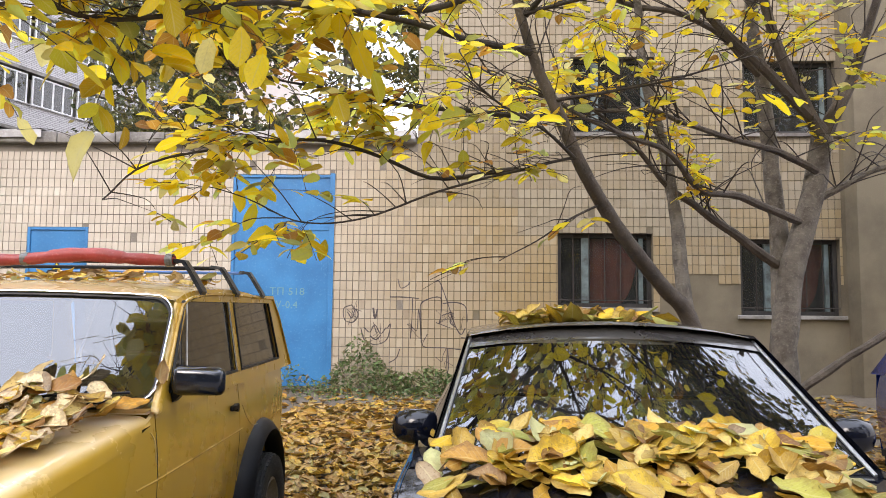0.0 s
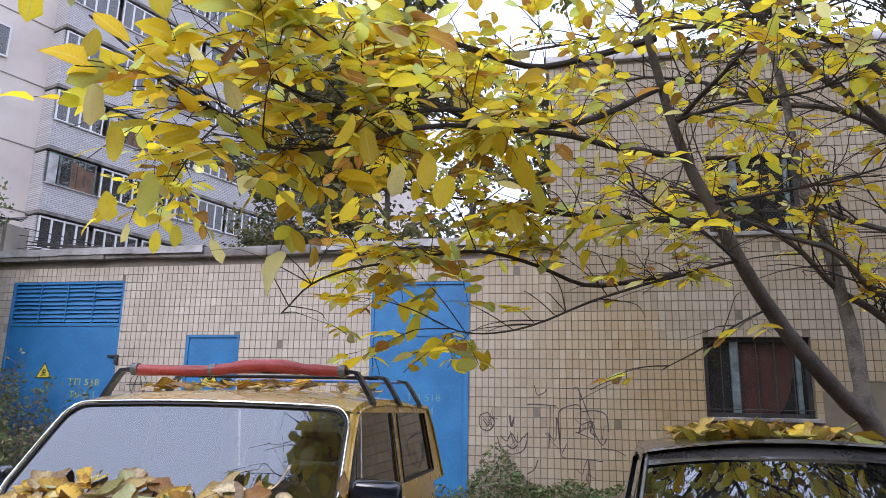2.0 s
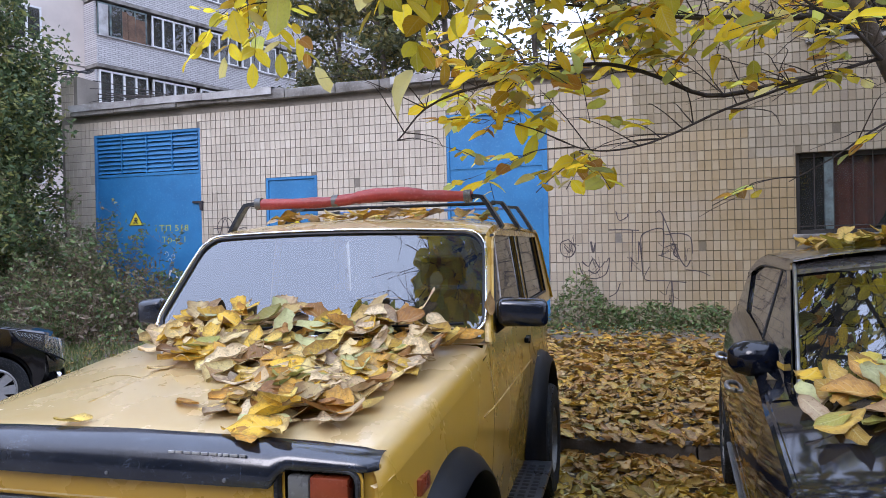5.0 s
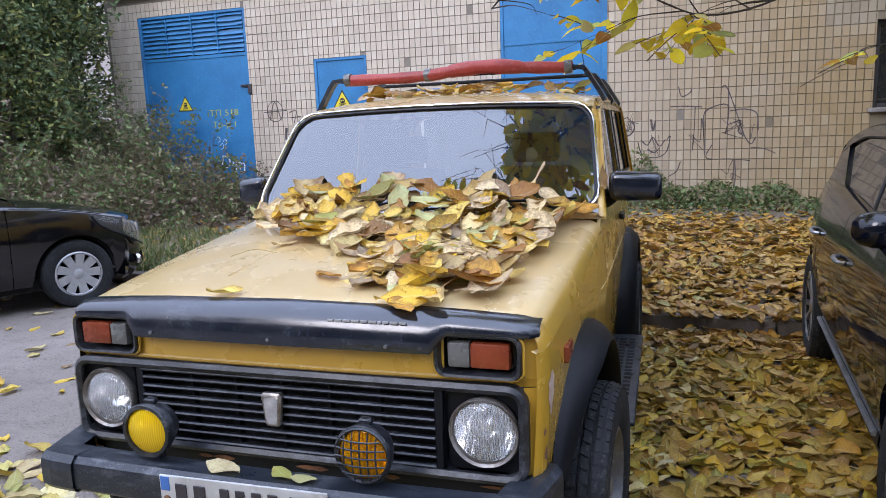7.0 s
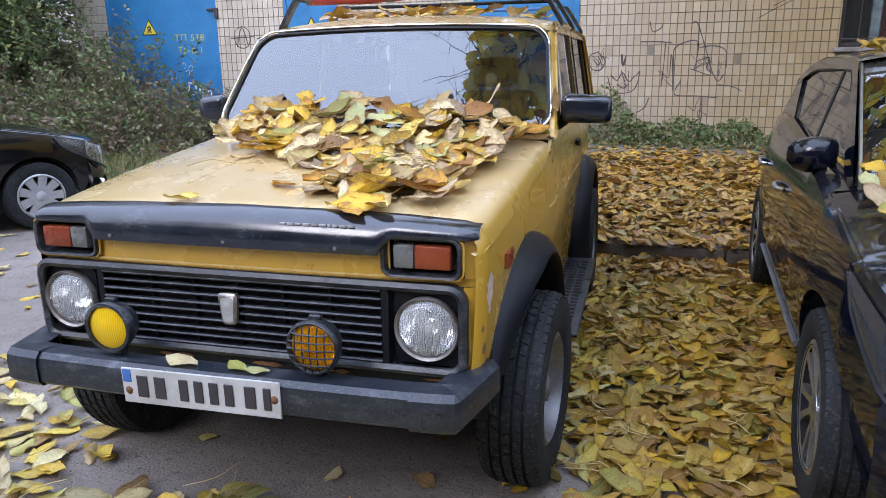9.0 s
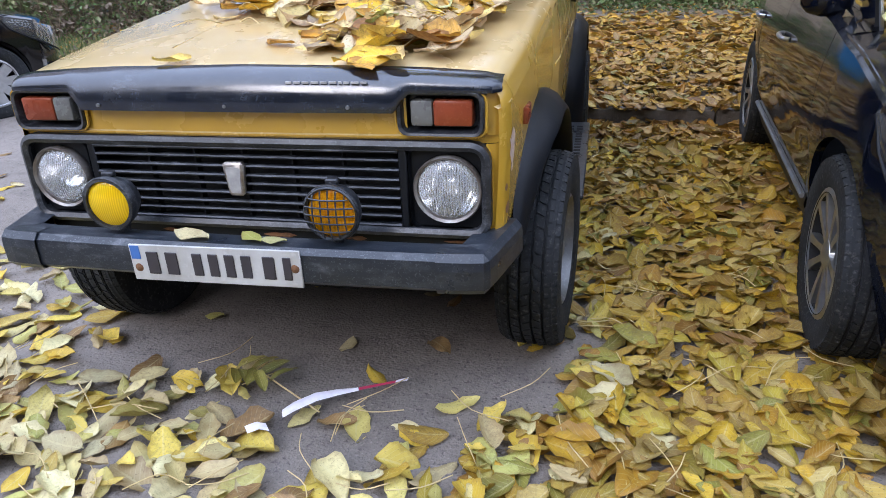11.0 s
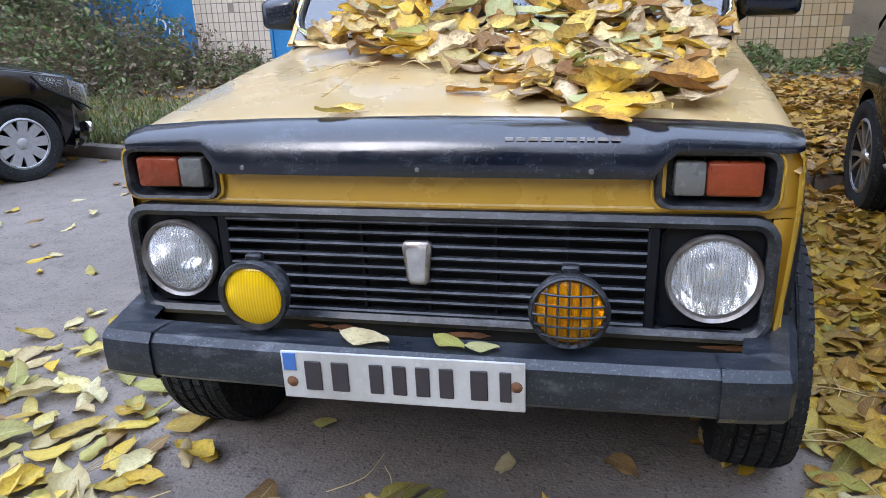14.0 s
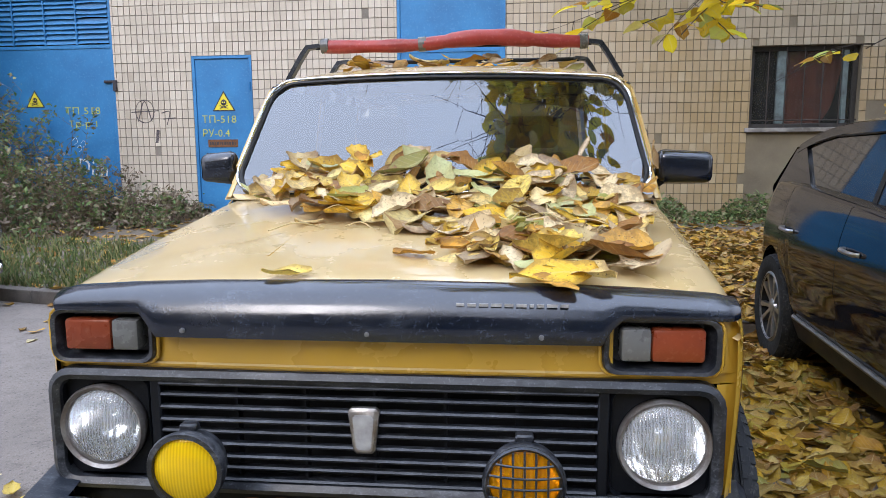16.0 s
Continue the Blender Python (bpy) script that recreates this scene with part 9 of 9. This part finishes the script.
def flat_window(x, z, w, h, n, parent, y=-0.06, mat="frame_white"):
    bm = bmesh.new()
    t = 0.07
    for a in ((x, x + t, z, z + h), (x + w - t, x + w, z, z + h), (x + t, x + w - t, z, z + t), (x + t, x + w - t, z + h - t, z + h)):
        box(bm, a[0], a[1], y - 0.03, y + 0.055, a[2], a[3])
    wd = part("window", bm, mat, parent, smooth=False)
    keeper = wd if parent is flats else parent
    for i in range(1, n):
        c = x + w * i / n
        part("mullion", one_box(c - 0.045, c + 0.045, y - 0.025, y + 0.05, z + t, z + h - t), mat, keeper, smooth=False)
    part("pane", one_box(x + t, x + w - t, y, y + 0.02, z + t, z + h - t), "glass_flats", keeper, smooth=False)
    return wd


for zf in range(9):
    z = 1.6 + 2.85 * zf
    for x in (-3.85, -6.5, -9.4, -12.1):
        flat_window(x, z, 1.15, 1.42, 2, flats)
for zf in range(9):
    z = 2.15 + 2.85 * zf          # parapet's top
    for i in range(9):
        x = -0.95 + i * 2.45
        b = new("balcony")
        b.parent = flats
        tagged(b, "glazed balcony with a grey brick parapet")
        part("parapet", one_box(x, x + 2.45, -1.0, -0.85, z - 1.15, z, 0.01, 1), "brick_grey", b, smooth=False)
        part("balcony_floor", one_box(x, x + 2.45, -1.03, 0, z - 1.30, z - 1.155), "concrete", b, smooth=False)
        part("balcony_sill", one_box(x, x + 2.45, -1.06, -0.84, z + 0.004, z + 0.05), "zinc", b, smooth=False)
        if i == 0:
            part("balcony_side", one_box(x, x + 0.1, -0.85, 0, z - 1.15, z + 1.45), "brick_grey", b, smooth=False)
        old = (i * 7 + zf * 5) % 6 == 3
        flat_window(x + 0.12, z + 0.05, 2.2, 1.4, 4, b, -0.93, "frame_green" if old else "frame_white")
        if old:
            for k, (p, q) in enumerate(((0.14, 0.55), (1.18, 1.42), (1.44, 1.78), (1.80, 2.24))):
                part("board", one_box(x + p, x + q, -0.965, -0.945, z + 0.06, z + 1.38 - 0.1 * k), ("zinc", "old_board", "old_board", "old_board")[k], b, "weathered brown board" if k else "", smooth=False)
# ---- nearest tiles, each its own piece ----
bm = tile_mesh("tile")
me = bpy.data.meshes.new("tile")
bm.to_mesh(me)
bm.free()
me.materials.append(M["tile_mid_one"])
for x, z, _, d, wide, high in near:
    o = new("tile", me)
    o.parent = tall
    o.location, o.scale = (x, WALL_Y + d, z), (wide, 1, high)
